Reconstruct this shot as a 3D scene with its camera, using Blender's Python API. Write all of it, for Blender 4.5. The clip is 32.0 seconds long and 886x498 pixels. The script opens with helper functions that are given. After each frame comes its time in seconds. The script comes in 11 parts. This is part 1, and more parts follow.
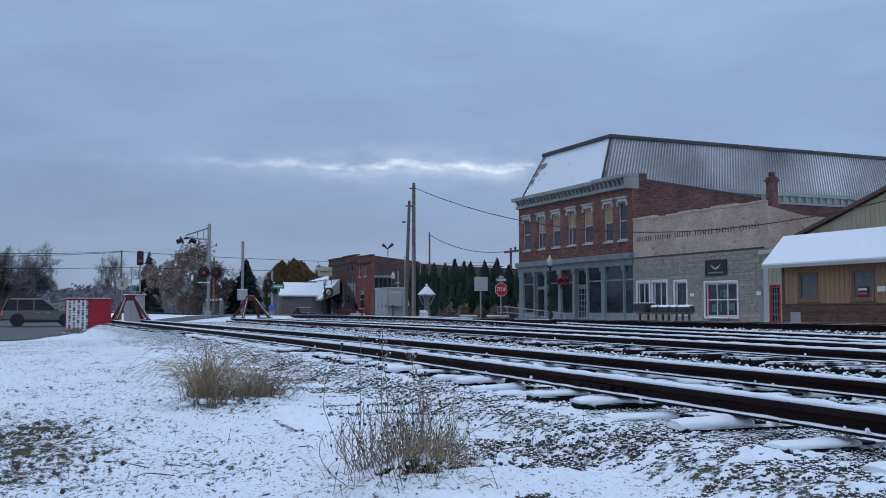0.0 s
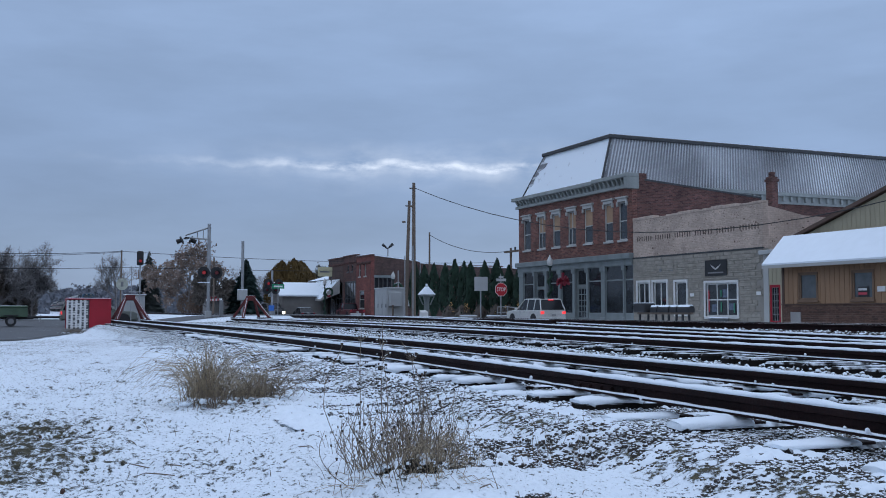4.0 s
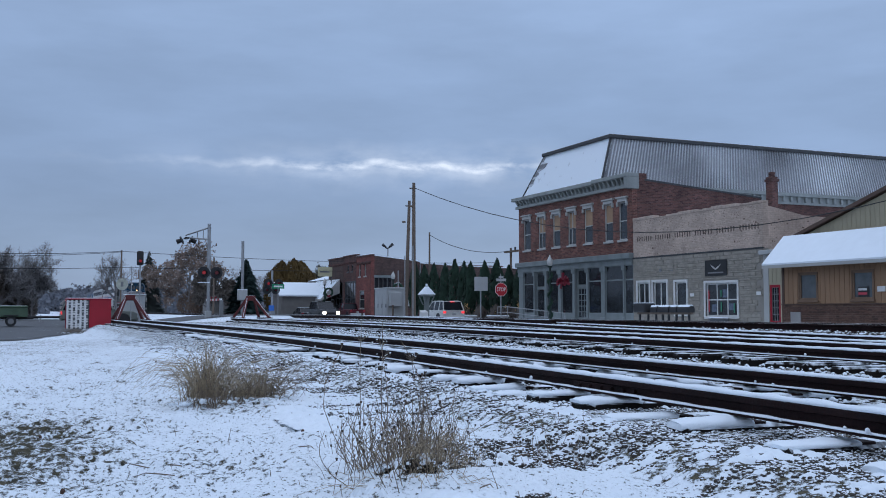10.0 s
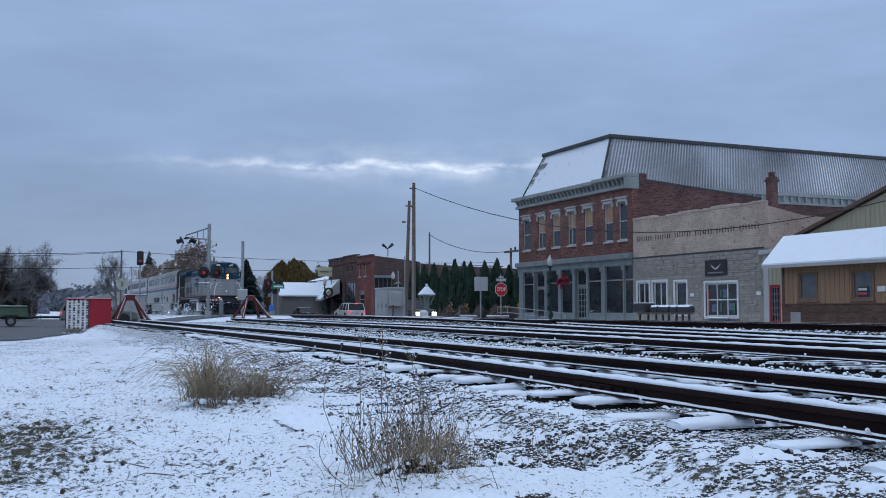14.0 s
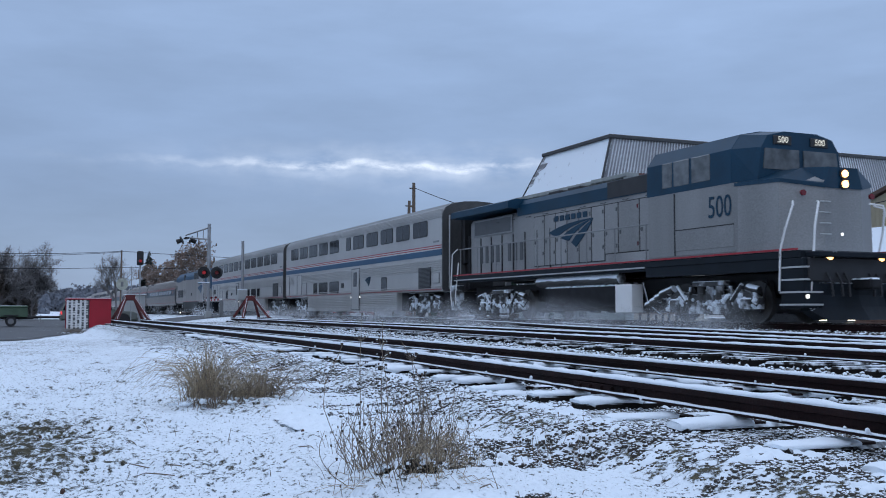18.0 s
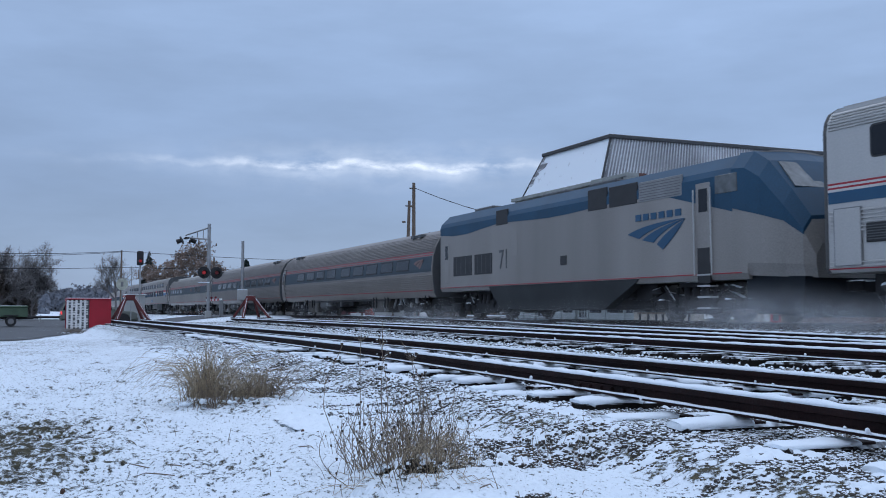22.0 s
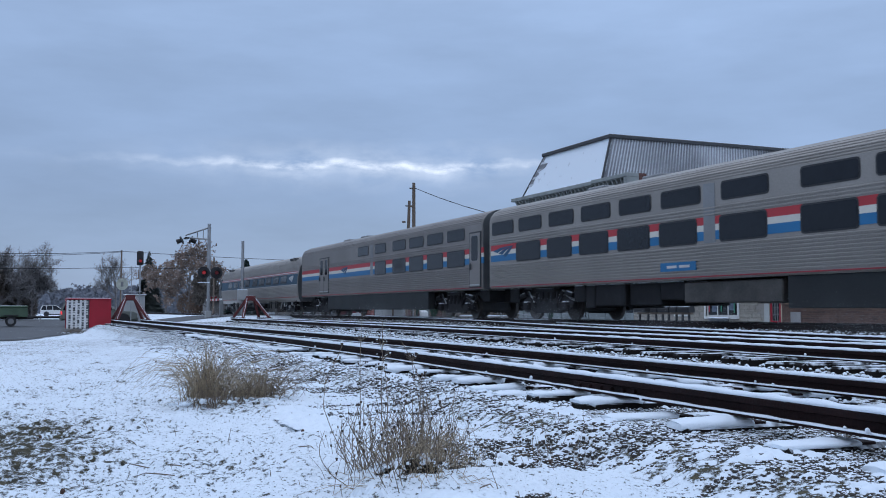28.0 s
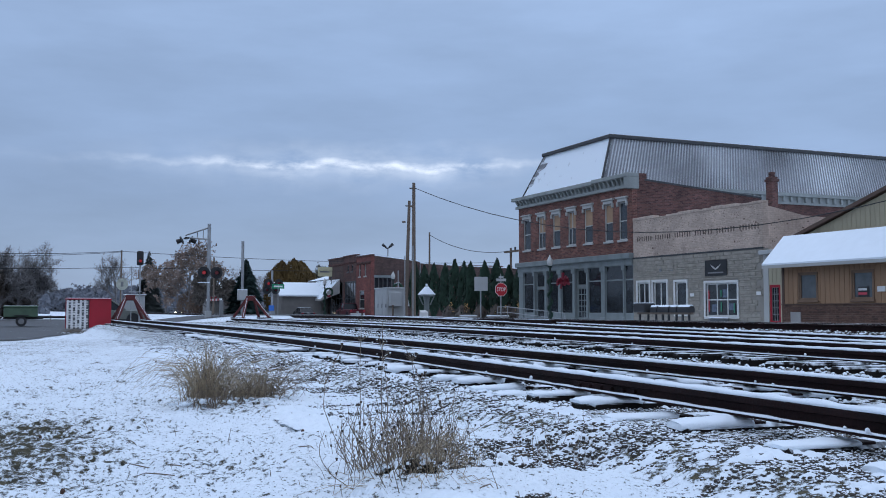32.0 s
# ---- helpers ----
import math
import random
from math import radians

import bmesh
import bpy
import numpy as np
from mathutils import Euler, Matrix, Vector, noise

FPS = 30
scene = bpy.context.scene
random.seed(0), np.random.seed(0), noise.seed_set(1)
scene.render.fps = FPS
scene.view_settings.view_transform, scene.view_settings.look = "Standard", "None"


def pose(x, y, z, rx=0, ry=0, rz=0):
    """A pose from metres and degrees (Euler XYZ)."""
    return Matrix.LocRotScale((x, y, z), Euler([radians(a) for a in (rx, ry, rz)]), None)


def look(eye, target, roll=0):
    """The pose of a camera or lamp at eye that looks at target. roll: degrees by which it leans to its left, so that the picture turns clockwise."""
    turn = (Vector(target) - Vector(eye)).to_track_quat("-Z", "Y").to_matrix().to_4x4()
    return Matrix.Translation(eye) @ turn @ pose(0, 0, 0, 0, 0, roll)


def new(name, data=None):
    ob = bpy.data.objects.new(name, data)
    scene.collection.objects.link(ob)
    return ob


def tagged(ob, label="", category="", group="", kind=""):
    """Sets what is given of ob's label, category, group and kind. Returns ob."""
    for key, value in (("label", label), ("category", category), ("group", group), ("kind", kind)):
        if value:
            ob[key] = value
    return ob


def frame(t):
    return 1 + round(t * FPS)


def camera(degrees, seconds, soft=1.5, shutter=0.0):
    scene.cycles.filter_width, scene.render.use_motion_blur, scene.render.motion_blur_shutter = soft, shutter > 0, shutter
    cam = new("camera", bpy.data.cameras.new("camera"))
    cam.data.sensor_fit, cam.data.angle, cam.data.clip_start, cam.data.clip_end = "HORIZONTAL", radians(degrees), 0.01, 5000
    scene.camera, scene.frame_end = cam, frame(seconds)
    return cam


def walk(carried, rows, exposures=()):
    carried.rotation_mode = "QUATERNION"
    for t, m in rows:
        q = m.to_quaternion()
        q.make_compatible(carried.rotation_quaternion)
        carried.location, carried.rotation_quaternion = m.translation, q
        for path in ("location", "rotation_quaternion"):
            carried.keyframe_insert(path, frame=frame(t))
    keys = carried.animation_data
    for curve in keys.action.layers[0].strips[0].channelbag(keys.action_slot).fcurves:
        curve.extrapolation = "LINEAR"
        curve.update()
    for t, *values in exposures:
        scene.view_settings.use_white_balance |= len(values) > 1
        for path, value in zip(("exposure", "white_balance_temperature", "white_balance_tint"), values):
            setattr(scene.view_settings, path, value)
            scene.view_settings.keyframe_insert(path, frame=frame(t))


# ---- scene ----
EYE = (0.0, 0.0, 1.08)
PITCH, HEADING = radians(3.578), radians(23.512)
cam = camera(48.51, 32.0, soft=1.0, shutter=0.07)
AIM = (-math.cos(HEADING) * math.cos(PITCH), math.sin(HEADING) * math.cos(PITCH), EYE[2] + math.sin(PITCH))
walk(cam, [(0.0, look(EYE, AIM)), (32.0, look(EYE, AIM))], exposures=[(0.0, 0.0), (8.0, 0.0), (19.0, 0.12), (26.0, 0.16), (32.0, 0.14)])

# ---------------------------------------------------------------- world and light
world = bpy.data.worlds.new("overcast_dusk")
scene.world = world
world.use_nodes = True
SUN_EL, SUN_ROT = radians(14), radians(120)


def build_world():
    nt = world.node_tree
    nt.nodes.clear()
    N, L = nt.nodes.new, nt.links.new
    out = N("ShaderNodeOutputWorld")
    back = N("ShaderNodeBackground")
    sky = N("ShaderNodeTexSky")
    sky.sky_type, sky.sun_disc = "NISHITA", False
    sky.sun_elevation, sky.sun_rotation = SUN_EL, SUN_ROT
    co = N("ShaderNodeTexCoord")
    sep = N("ShaderNodeSeparateXYZ")
    L(co.outputs["Generated"], sep.inputs[0])
    # overcast: the zenith is about three times as bright as the horizon
    grad = N("ShaderNodeValToRGB")
    L(sep.outputs["Z"], grad.inputs[0])
    e = grad.color_ramp.elements
    e[0].position, e[0].color = 0.0, (0.246, 0.335, 0.500, 1)
    e[1].position, e[1].color = 1.0, (0.700, 0.830, 1.090, 1)
    for at, c in ((0.06, (0.230, 0.320, 0.498, 1)), (0.12, (0.222, 0.313, 0.500, 1)), (0.20, (0.244, 0.346, 0.548, 1)), (0.30, (0.272, 0.382, 0.595, 1)), (0.5, (0.530, 0.655, 0.900, 1))):
        k = grad.color_ramp.elements.new(at)
        k.color = c
    # soft layered cloud, drawn out along the horizon
    mp = N("ShaderNodeMapping")
    mp.inputs["Scale"].default_value = (2.2, 2.2, 9.0)
    L(co.outputs["Generated"], mp.inputs[0])
    n1 = N("ShaderNodeTexNoise")
    n1.inputs["Scale"].default_value, n1.inputs["Detail"].default_value, n1.inputs["Roughness"].default_value = 1.9, 5.0, 0.55
    L(mp.outputs[0], n1.inputs["Vector"])
    cr = N("ShaderNodeMapRange")
    cr.inputs["From Min"].default_value, cr.inputs["From Max"].default_value = 0.3, 0.72
    cr.inputs["To Min"].default_value, cr.inputs["To Max"].default_value = 0.90, 1.12
    L(n1.outputs["Fac"], cr.inputs[0])
    # the cloud thins a little towards the hidden sun, across the tracks
    side = N("ShaderNodeMath")
    side.operation = "MULTIPLY_ADD"
    side.inputs[1].default_value, side.inputs[2].default_value = 0.16, 1.0
    pos = N("ShaderNodeMath")
    pos.operation = "MAXIMUM"
    pos.inputs[1].default_value = 0.0
    L(sep.outputs["Y"], pos.inputs[0])
    L(pos.outputs[0], side.inputs[0])
    both = N("ShaderNodeMath")
    both.operation = "MULTIPLY"
    L(cr.outputs[0], both.inputs[0])
    L(side.outputs[0], both.inputs[1])
    mul = N("ShaderNodeMix")
    mul.data_type, mul.blend_type = "RGBA", "MULTIPLY"
    mul.inputs[0].default_value = 1.0
    L(grad.outputs[0], mul.inputs[6])
    L(both.outputs[0], mul.inputs[7])
    mix = N("ShaderNodeMix")
    mix.data_type = "RGBA"
    mix.inputs[0].default_value = 0.008
    L(mul.outputs[2], mix.inputs[6])
    L(sky.outputs[0], mix.inputs[7])
    L(mix.outputs[2], back.inputs[0])
    back.inputs[1].default_value = 1.0
    L(back.outputs[0], out.inputs[0])


build_world()
sun = new("sun", bpy.data.lights.new("sun", "SUN"))
sun.data.energy, sun.data.angle, sun.data.color = 0.15, radians(40), (0.9, 0.95, 1.0)
sun.matrix_world = look((0, 0, 50), (30, 22, 0))

# ---------------------------------------------------------------- materials
MATS = {}


def mat(name, col, rough=0.7, metal=0.0, var=0.2, scale=1.5, fine=40.0, bump=0.25, snow=None, glow=0.0, glow_col=None, streak=False, spec=0.5, snow_scale=9.0, tint=None, bricks=None, brick_var=0.36, islands=False):
    """A surface with colour variation at two scales and fine relief. snow: how level a face must be to carry snow."""
    if name in MATS:
        return MATS[name]
    m = bpy.data.materials.new(name)
    m.use_nodes = True
    nt = m.node_tree
    N, L = nt.nodes.new, nt.links.new
    b = nt.nodes["Principled BSDF"]
    b.inputs["Metallic"].default_value = metal
    b.inputs["Specular IOR Level"].default_value = spec
    co = N("ShaderNodeTexCoord")
    info = N("ShaderNodeObjectInfo")
    add = N("ShaderNodeVectorMath")
    add.operation = "ADD"
    L(co.outputs["Object"], add.inputs[0])
    sc = N("ShaderNodeMath")
    sc.operation = "MULTIPLY"
    sc.inputs[1].default_value = 37.0
    if islands:
        isl = N("ShaderNodeNewGeometry")
        L(isl.outputs["Random Per Island"], sc.inputs[0])
    else:
        L(info.outputs["Random"], sc.inputs[0])
    L(sc.outputs[0], add.inputs[1])
    vec = add.outputs[0]
    if streak:
        mp = N("ShaderNodeMapping")
        mp.inputs["Scale"].default_value = (1.0, 1.0, 0.12)
        L(vec, mp.inputs[0])
        vec_big = mp.outputs[0]
    else:
        vec_big = vec
    big = N("ShaderNodeTexNoise")
    big.inputs["Scale"].default_value, big.inputs["Detail"].default_value = scale, 4.0
    L(vec_big, big.inputs["Vector"])
    small = N("ShaderNodeTexNoise")
    small.inputs["Scale"].default_value, small.inputs["Detail"].default_value = fine, 3.0
    L(vec, small.inputs["Vector"])
    mixn = N("ShaderNodeMix")
    mixn.inputs[0].default_value = 0.4
    L(big.outputs["Fac"], mixn.inputs[2])
    L(small.outputs["Fac"], mixn.inputs[3])
    ramp = N("ShaderNodeValToRGB")
    L(mixn.outputs[0], ramp.inputs[0])
    e = ramp.color_ramp.elements
    lo = [max(c * (1 - var), 0) for c in col]
    hi = [min(c * (1 + var), 1) for c in (tint or col)]
    e[0].position, e[0].color = 0.32, (*lo, 1)
    e[1].position, e[1].color = 0.68, (*hi, 1)
    colour = ramp.outputs[0]
    if bricks:
        # courses of laid brick: length runs along the wall, height up it
        so, cb, ad2 = N("ShaderNodeSeparateXYZ"), N("ShaderNodeCombineXYZ"), N("ShaderNodeMath")
        L(co.outputs["Object"], so.inputs[0])
        L(so.outputs["X"], ad2.inputs[0])
        L(so.outputs["Y"], ad2.inputs[1])
        L(ad2.outputs[0], cb.inputs[0])
        L(so.outputs["Z"], cb.inputs[1])
        bt = N("ShaderNodeTexBrick")
        for key, v in (("Scale", 1.0), ("Mortar Size", 0.011), ("Brick Width", 0.30), ("Row Height", 0.105), ("Bias", -0.1)):
            bt.inputs[key].default_value = v
        bt.inputs["Color1"].default_value = (1 + brick_var, 1 + brick_var * 0.9, 1 + brick_var * 0.8, 1)
        bt.inputs["Color2"].default_value = (1 - brick_var, 1 - brick_var, 1 - brick_var * 0.9, 1)
        bt.inputs["Mortar"].default_value = (*bricks, 1)
        L(cb.outputs[0], bt.inputs["Vector"])
        mb = N("ShaderNodeMix")
        mb.data_type, mb.blend_type = "RGBA", "MULTIPLY"
        mb.inputs[0].default_value = 1.0
        L(colour, mb.inputs[6])
        L(bt.outputs["Color"], mb.inputs[7])
        colour = mb.outputs[2]
    rgh = N("ShaderNodeMapRange")
    rgh.inputs["To Min"].default_value, rgh.inputs["To Max"].default_value = max(rough - 0.1, 0.02), min(rough + 0.1, 1)
    L(small.outputs["Fac"], rgh.inputs[0])
    rough_out = rgh.outputs[0]
    if snow is not None:
        geo = N("ShaderNodeNewGeometry")
        sp = N("ShaderNodeSeparateXYZ")
        L(geo.outputs["Normal"], sp.inputs[0])
        sn = N("ShaderNodeTexNoise")
        sn.inputs["Scale"].default_value, sn.inputs["Detail"].default_value = snow_scale, 4.0
        L(vec, sn.inputs["Vector"])
        ad = N("ShaderNodeMath")
        ad.operation = "MULTIPLY_ADD"
        ad.inputs[1].default_value = 0.7
        L(sn.outputs["Fac"], ad.inputs[0])
        L(sp.outputs["Z"], ad.inputs[2])
        mr = N("ShaderNodeMapRange")
        mr.inputs["From Min"].default_value, mr.inputs["From Max"].default_value = snow + 0.30, snow + 0.45
        L(ad.outputs[0], mr.inputs[0])
        ms = N("ShaderNodeMix")
        ms.data_type = "RGBA"
        L(mr.outputs[0], ms.inputs[0])
        L(colour, ms.inputs[6])
        ms.inputs[7].default_value = (0.80, 0.865, 0.925, 1)
        colour = ms.outputs[2]
        if metal:
            inv = N("ShaderNodeMath")
            inv.operation = "MULTIPLY_ADD"
            inv.inputs[1].default_value, inv.inputs[2].default_value = -metal, metal
            L(mr.outputs[0], inv.inputs[0])
            L(inv.outputs[0], b.inputs["Metallic"])
    L(colour, b.inputs["Base Color"])
    L(rough_out, b.inputs["Roughness"])
    if bump:
        bp = N("ShaderNodeBump")
        bp.inputs["Strength"].default_value, bp.inputs["Distance"].default_value = bump, 0.01
        L(small.outputs["Fac"], bp.inputs["Height"])
        L(bp.outputs[0], b.inputs["Normal"])
    if glow:
        b.inputs["Emission Color"].default_value = (*(glow_col or col), 1)
        b.inputs["Emission Strength"].default_value = glow
    MATS[name] = m
    return m


STEEL_CAR = mat("stainless_steel", (0.45, 0.44, 0.425), 0.42, 0.55, 0.16, 0.5, 25, 0.08, streak=True)
STEEL_MID = mat("road_grimed_stainless_steel", (0.298, 0.272, 0.245), 0.48, 0.5, 0.2, 0.5, 25, 0.1, streak=True)
STEEL_DIRTY = mat("grimy_stainless_steel", (0.240, 0.216, 0.198), 0.5, 0.5, 0.18, 0.5, 25, 0.1, streak=True)
PAINT_SILVER = mat("silver_engine_paint", (0.225, 0.226, 0.224), 0.5, 0.1, 0.34, 0.6, 25, 0.1, streak=True)
PAINT_GRIMY = mat("grimy_silver_engine_paint", (0.235, 0.222, 0.21), 0.55, 0.1, 0.25, 0.5, 25, 0.08, streak=True)
PAINT_BLUE = mat("dark_blue_paint", (0.004, 0.034, 0.066), 0.45, 0, 0.3, 0.8, 30, 0.06, spec=0.25)
STRIPE_BLUE = mat("blue_stripe_paint", (0.006, 0.062, 0.135), 0.45, 0, 0.15, 0.8, 30, 0.05)
VIVID_RED = mat("bright_red_stripe_paint", (0.40, 0.026, 0.034), 0.5, 0, 0.12, 0.8, 30, 0.05)
VIVID_WHITE = mat("bright_white_stripe_paint", (0.60, 0.57, 0.50), 0.45, 0, 0.1, 0.8, 30, 0.05)
STRIPE_LIGHT = mat("bright_blue_stripe_paint", (0.010, 0.135, 0.30), 0.5, 0, 0.12, 0.8, 30, 0.05)
STRIPE_RED = mat("red_stripe_paint", (0.31, 0.014, 0.024), 0.45, 0, 0.12, 0.8, 30, 0.05)
STRIPE_WHITE = mat("white_stripe_paint", (0.50, 0.49, 0.48), 0.45, 0, 0.08, 0.8, 30, 0.05)
GREY_DARK = mat("dark_grey_paint", (0.075, 0.08, 0.085), 0.55, 0, 0.3, 1.2, 30, 0.1)
GREY_MID = mat("mid_grey_paint", (0.2, 0.205, 0.21), 0.55, 0, 0.25, 1.2, 30, 0.1)
BLACK = mat("black_rubber", (0.018, 0.018, 0.02), 0.6, 0, 0.3, 3, 40, 0.1)
GLASS = mat("tinted_window_glass", (0.014, 0.016, 0.02), 0.08, 0, 0.2, 0.7, 6, 0.0, spec=0.28)
GLASS_HOUSE = mat("dark_house_window_glass", (0.020, 0.024, 0.028), 0.05, 0, 0.6, 0.7, 3, 0.0, spec=0.6)
UNDER = mat("snow_dusted_running_gear", (0.018, 0.018, 0.02), 0.65, 0.0, 0.5, 2.5, 30, 0.3, snow=0.62, snow_scale=6, spec=0.2)
UNDER_SNOW = mat("snow_caked_running_gear", (0.05, 0.05, 0.05), 0.6, 0.0, 0.4, 2.5, 30, 0.3, snow=0.03, snow_scale=3.0)
WHEEL = mat("worn_steel_wheel", (0.10, 0.095, 0.09), 0.5, 0.6, 0.3, 4, 30, 0.1)
HEADLIGHT = mat("lit_headlamp", (1.0, 0.86, 0.62), 0.3, glow=6.0, glow_col=(1.0, 0.44, 0.13), bump=0)
DITCH = mat("lit_ditch_lamp", (1.0, 0.86, 0.62), 0.3, glow=4.0, glow_col=(1.0, 0.50, 0.16), bump=0)
CARLIGHT = mat("lit_car_headlamp", (1, 0.95, 0.85), 0.3, glow=4.5, glow_col=(1.0, 0.88, 0.66), bump=0)
TAIL = mat("lit_red_lamp", (0.8, 0.03, 0.03), 0.3, glow=1.3, glow_col=(1.0, 0.05, 0.06), bump=0)
MARKER = mat("lit_step_lamp", (1, 1, 0.95), 0.3, glow=1.0, glow_col=(1.0, 0.97, 0.9), bump=0)
RED_DIM = mat("glowing_signal_lens", (0.06, 0.007, 0.009), 0.2, glow=0.03, glow_col=(1.0, 0.10, 0.14), bump=0)
RED_LIT = mat("lit_red_signal_lens", (0.22, 0.012, 0.02), 0.2, glow=0.16, glow_col=(1.0, 0.08, 0.10), bump=0)
NAVY_BLACK = mat("blue_black_frame_paint", (0.007, 0.011, 0.016), 0.6, 0, 0.4, 1.5, 30, 0.1, snow=0.86, spec=0.2)
SNOW = mat("fresh_snow", (0.80, 0.865, 0.925), 0.75, 0, 0.03, 2.0, 60, 0.5, spec=0.3)
NUMBER_GLOW = mat("backlit_number", (0.5, 0.5, 0.45), 0.4, glow=0.45, glow_col=(1.0, 0.95, 0.8), bump=0)
RAIL = mat("rusty_rail_steel", (0.0085, 0.0042, 0.0045), 0.75, 0.0, 0.6, 3, 60, 0.4, spec=0.12, tint=(0.014, 0.006, 0.006))
RAIL_BRIGHT = mat("polished_rail_head", (0.4, 0.4, 0.41), 0.3, 0.9, 0.15, 3, 60, 0.05)
TIE = mat("creosoted_tie_timber", (0.012, 0.010, 0.009), 0.85, 0, 0.4, 6, 60, 0.6, snow=0.72, snow_scale=6, spec=0.15)
BALLAST = mat("snow_capped_ballast", (0.060, 0.055, 0.050), 0.9, 0, 0.5, 6, 50, 0.6, snow=0.31, snow_scale=11, spec=0.15)
BALLAST_BARE = mat("bare_grey_ballast", (0.060, 0.052, 0.045), 0.9, 0, 0.4, 6, 50, 0.5, snow=0.72, snow_scale=6)
ASPHALT = mat("wet_dark_asphalt", (0.036, 0.037, 0.040), 0.6, 0, 0.4, 0.5, 25, 0.4, snow=1.17, snow_scale=1.4)
CONCRETE = mat("grey_concrete", (0.32, 0.31, 0.30), 0.85, 0, 0.2, 1.2, 50, 0.3)
CONCRETE_SNOW = mat("snowy_concrete", (0.32, 0.31, 0.30), 0.85, 0, 0.2, 1.2, 50, 0.3, snow=0.55, snow_scale=1.5)
WOOD_POLE = mat("weathered_pole_wood", (0.15, 0.115, 0.09), 0.85, 0, 0.3, 2, 40, 0.5, streak=True)
GALV = mat("galvanised_steel", (0.33, 0.34, 0.35), 0.5, 0.5, 0.15, 2, 40, 0.1)
ALU = mat("grey_painted_metal", (0.42, 0.43, 0.43), 0.5, 0.1, 0.12, 1, 40, 0.05)
BUMPER_RED = mat("rusty_dark_red_steel", (0.115, 0.020, 0.020), 0.7, 0.1, 0.4, 3, 40, 0.3)
RED_PAINT = mat("red_board_paint", (0.34, 0.006, 0.020), 0.55, 0, 0.15, 1.5, 40, 0.1)
WHITE_PAINT = mat("white_paint", (0.75, 0.75, 0.74), 0.6, 0, 0.08, 1.5, 40, 0.1)
BRICK = mat("red_brick", (0.140, 0.056, 0.043), 0.88, 0, 0.45, 0.9, 9, 0.5, bricks=(1.5, 2.3, 2.5), brick_var=0.5)
# Darker red brick for flanks, trim courses and the chimney.
BRICK_DARK = mat("dark_red_brick", (0.088, 0.040, 0.034), 0.88, 0, 0.45, 0.9, 18, 0.4, bricks=(1.4, 1.9, 2.0), brick_var=0.5)
BRICK_PALE = mat("flaking_buff_painted_brick", (0.44, 0.345, 0.285), 0.88, 0, 0.2, 0.8, 7, 0.6, bricks=(0.84, 0.83, 0.82), tint=(0.53, 0.425, 0.355), brick_var=0.08)
# Dark brown brick for the far row's flank and its end shop.
BRICK_BROWN = mat("dark_brown_brick", (0.072, 0.042, 0.036), 0.88, 0, 0.4, 0.7, 12, 0.4, bricks=(1.5, 1.8, 1.9))
SLIT_SHADE = mat("painted_slit_shade", (0.10, 0.072, 0.058), 0.88, 0, 0.3, 2, 18, 0.4)
STONE = mat("grey_block_veneer", (0.27, 0.25, 0.22), 0.85, 0, 0.22, 1.2, 20, 0.5)
TRIM_GREY = mat("pale_grey_green_trim_paint", (0.195, 0.222, 0.222), 0.7, 0, 0.22, 1.5, 30, 0.2, streak=True)
TRIM_CORNICE = mat("weathered_cornice_paint", (0.27, 0.29, 0.28), 0.7, 0, 0.25, 1.5, 30, 0.2, streak=True)
CASING_WHITE = mat("white_window_casing", (0.68, 0.68, 0.66), 0.6, 0, 0.08, 1.5, 30, 0.1)
TRIM_WHITE = mat("off_white_window_trim", (0.44, 0.44, 0.42), 0.6, 0, 0.1, 1.5, 30, 0.1)
BOARD = mat("pale_blind_boarding", (0.36, 0.23, 0.14), 0.8, 0, 0.2, 1.5, 30, 0.1)
ROOF_METAL = mat("dark_ribbed_roof_metal", (0.055, 0.057, 0.062), 0.6, 0.1, 0.45, 0.16, 40, 0.15, tint=(0.26, 0.265, 0.28))
ROOF_RIB = mat("snow_lined_roof_rib", (0.27, 0.28, 0.30), 0.6, 0.0, 0.45, 0.16, 40, 0.15, tint=(0.62, 0.64, 0.67))
ROOF_TRIM = mat("dark_roof_edge_metal", (0.05, 0.052, 0.055), 0.6, 0.1, 0.3, 2, 30, 0.1)
SIDING_YELLOW = mat("faded_yellow_siding", (0.40, 0.355, 0.25), 0.7, 0, 0.12, 1, 30, 0.1)
SIDING_TAN = mat("tan_board_siding", (0.35, 0.21, 0.122), 0.75, 0, 0.18, 1.2, 30, 0.2, streak=True)
BROWN_TRIM = mat("brown_trim_paint", (0.10, 0.06, 0.045), 0.7, 0, 0.2, 2, 30, 0.1)
BRICK_WAINSCOT = mat("brown_brick_wainscot", (0.105, 0.058, 0.042), 0.88, 0, 0.4, 2, 30, 0.4, bricks=(1.6, 1.9, 2.1))
STALK = mat("dead_weed_stalk", (0.17, 0.13, 0.095), 0.85, 0, 0.45, 9, 60, 0.2)
STRAW = mat("dry_straw_grass", (0.36, 0.285, 0.19), 0.8, 0, 0.4, 9, 60, 0.2)
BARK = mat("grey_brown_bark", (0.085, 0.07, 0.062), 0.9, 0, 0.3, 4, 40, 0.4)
# Far trees' wood: distance haze is put into the paler colour.
BARK_HAZED = mat("haze_lightened_bark", (0.17, 0.158, 0.155), 0.9, 0, 0.3, 4, 40, 0.2)

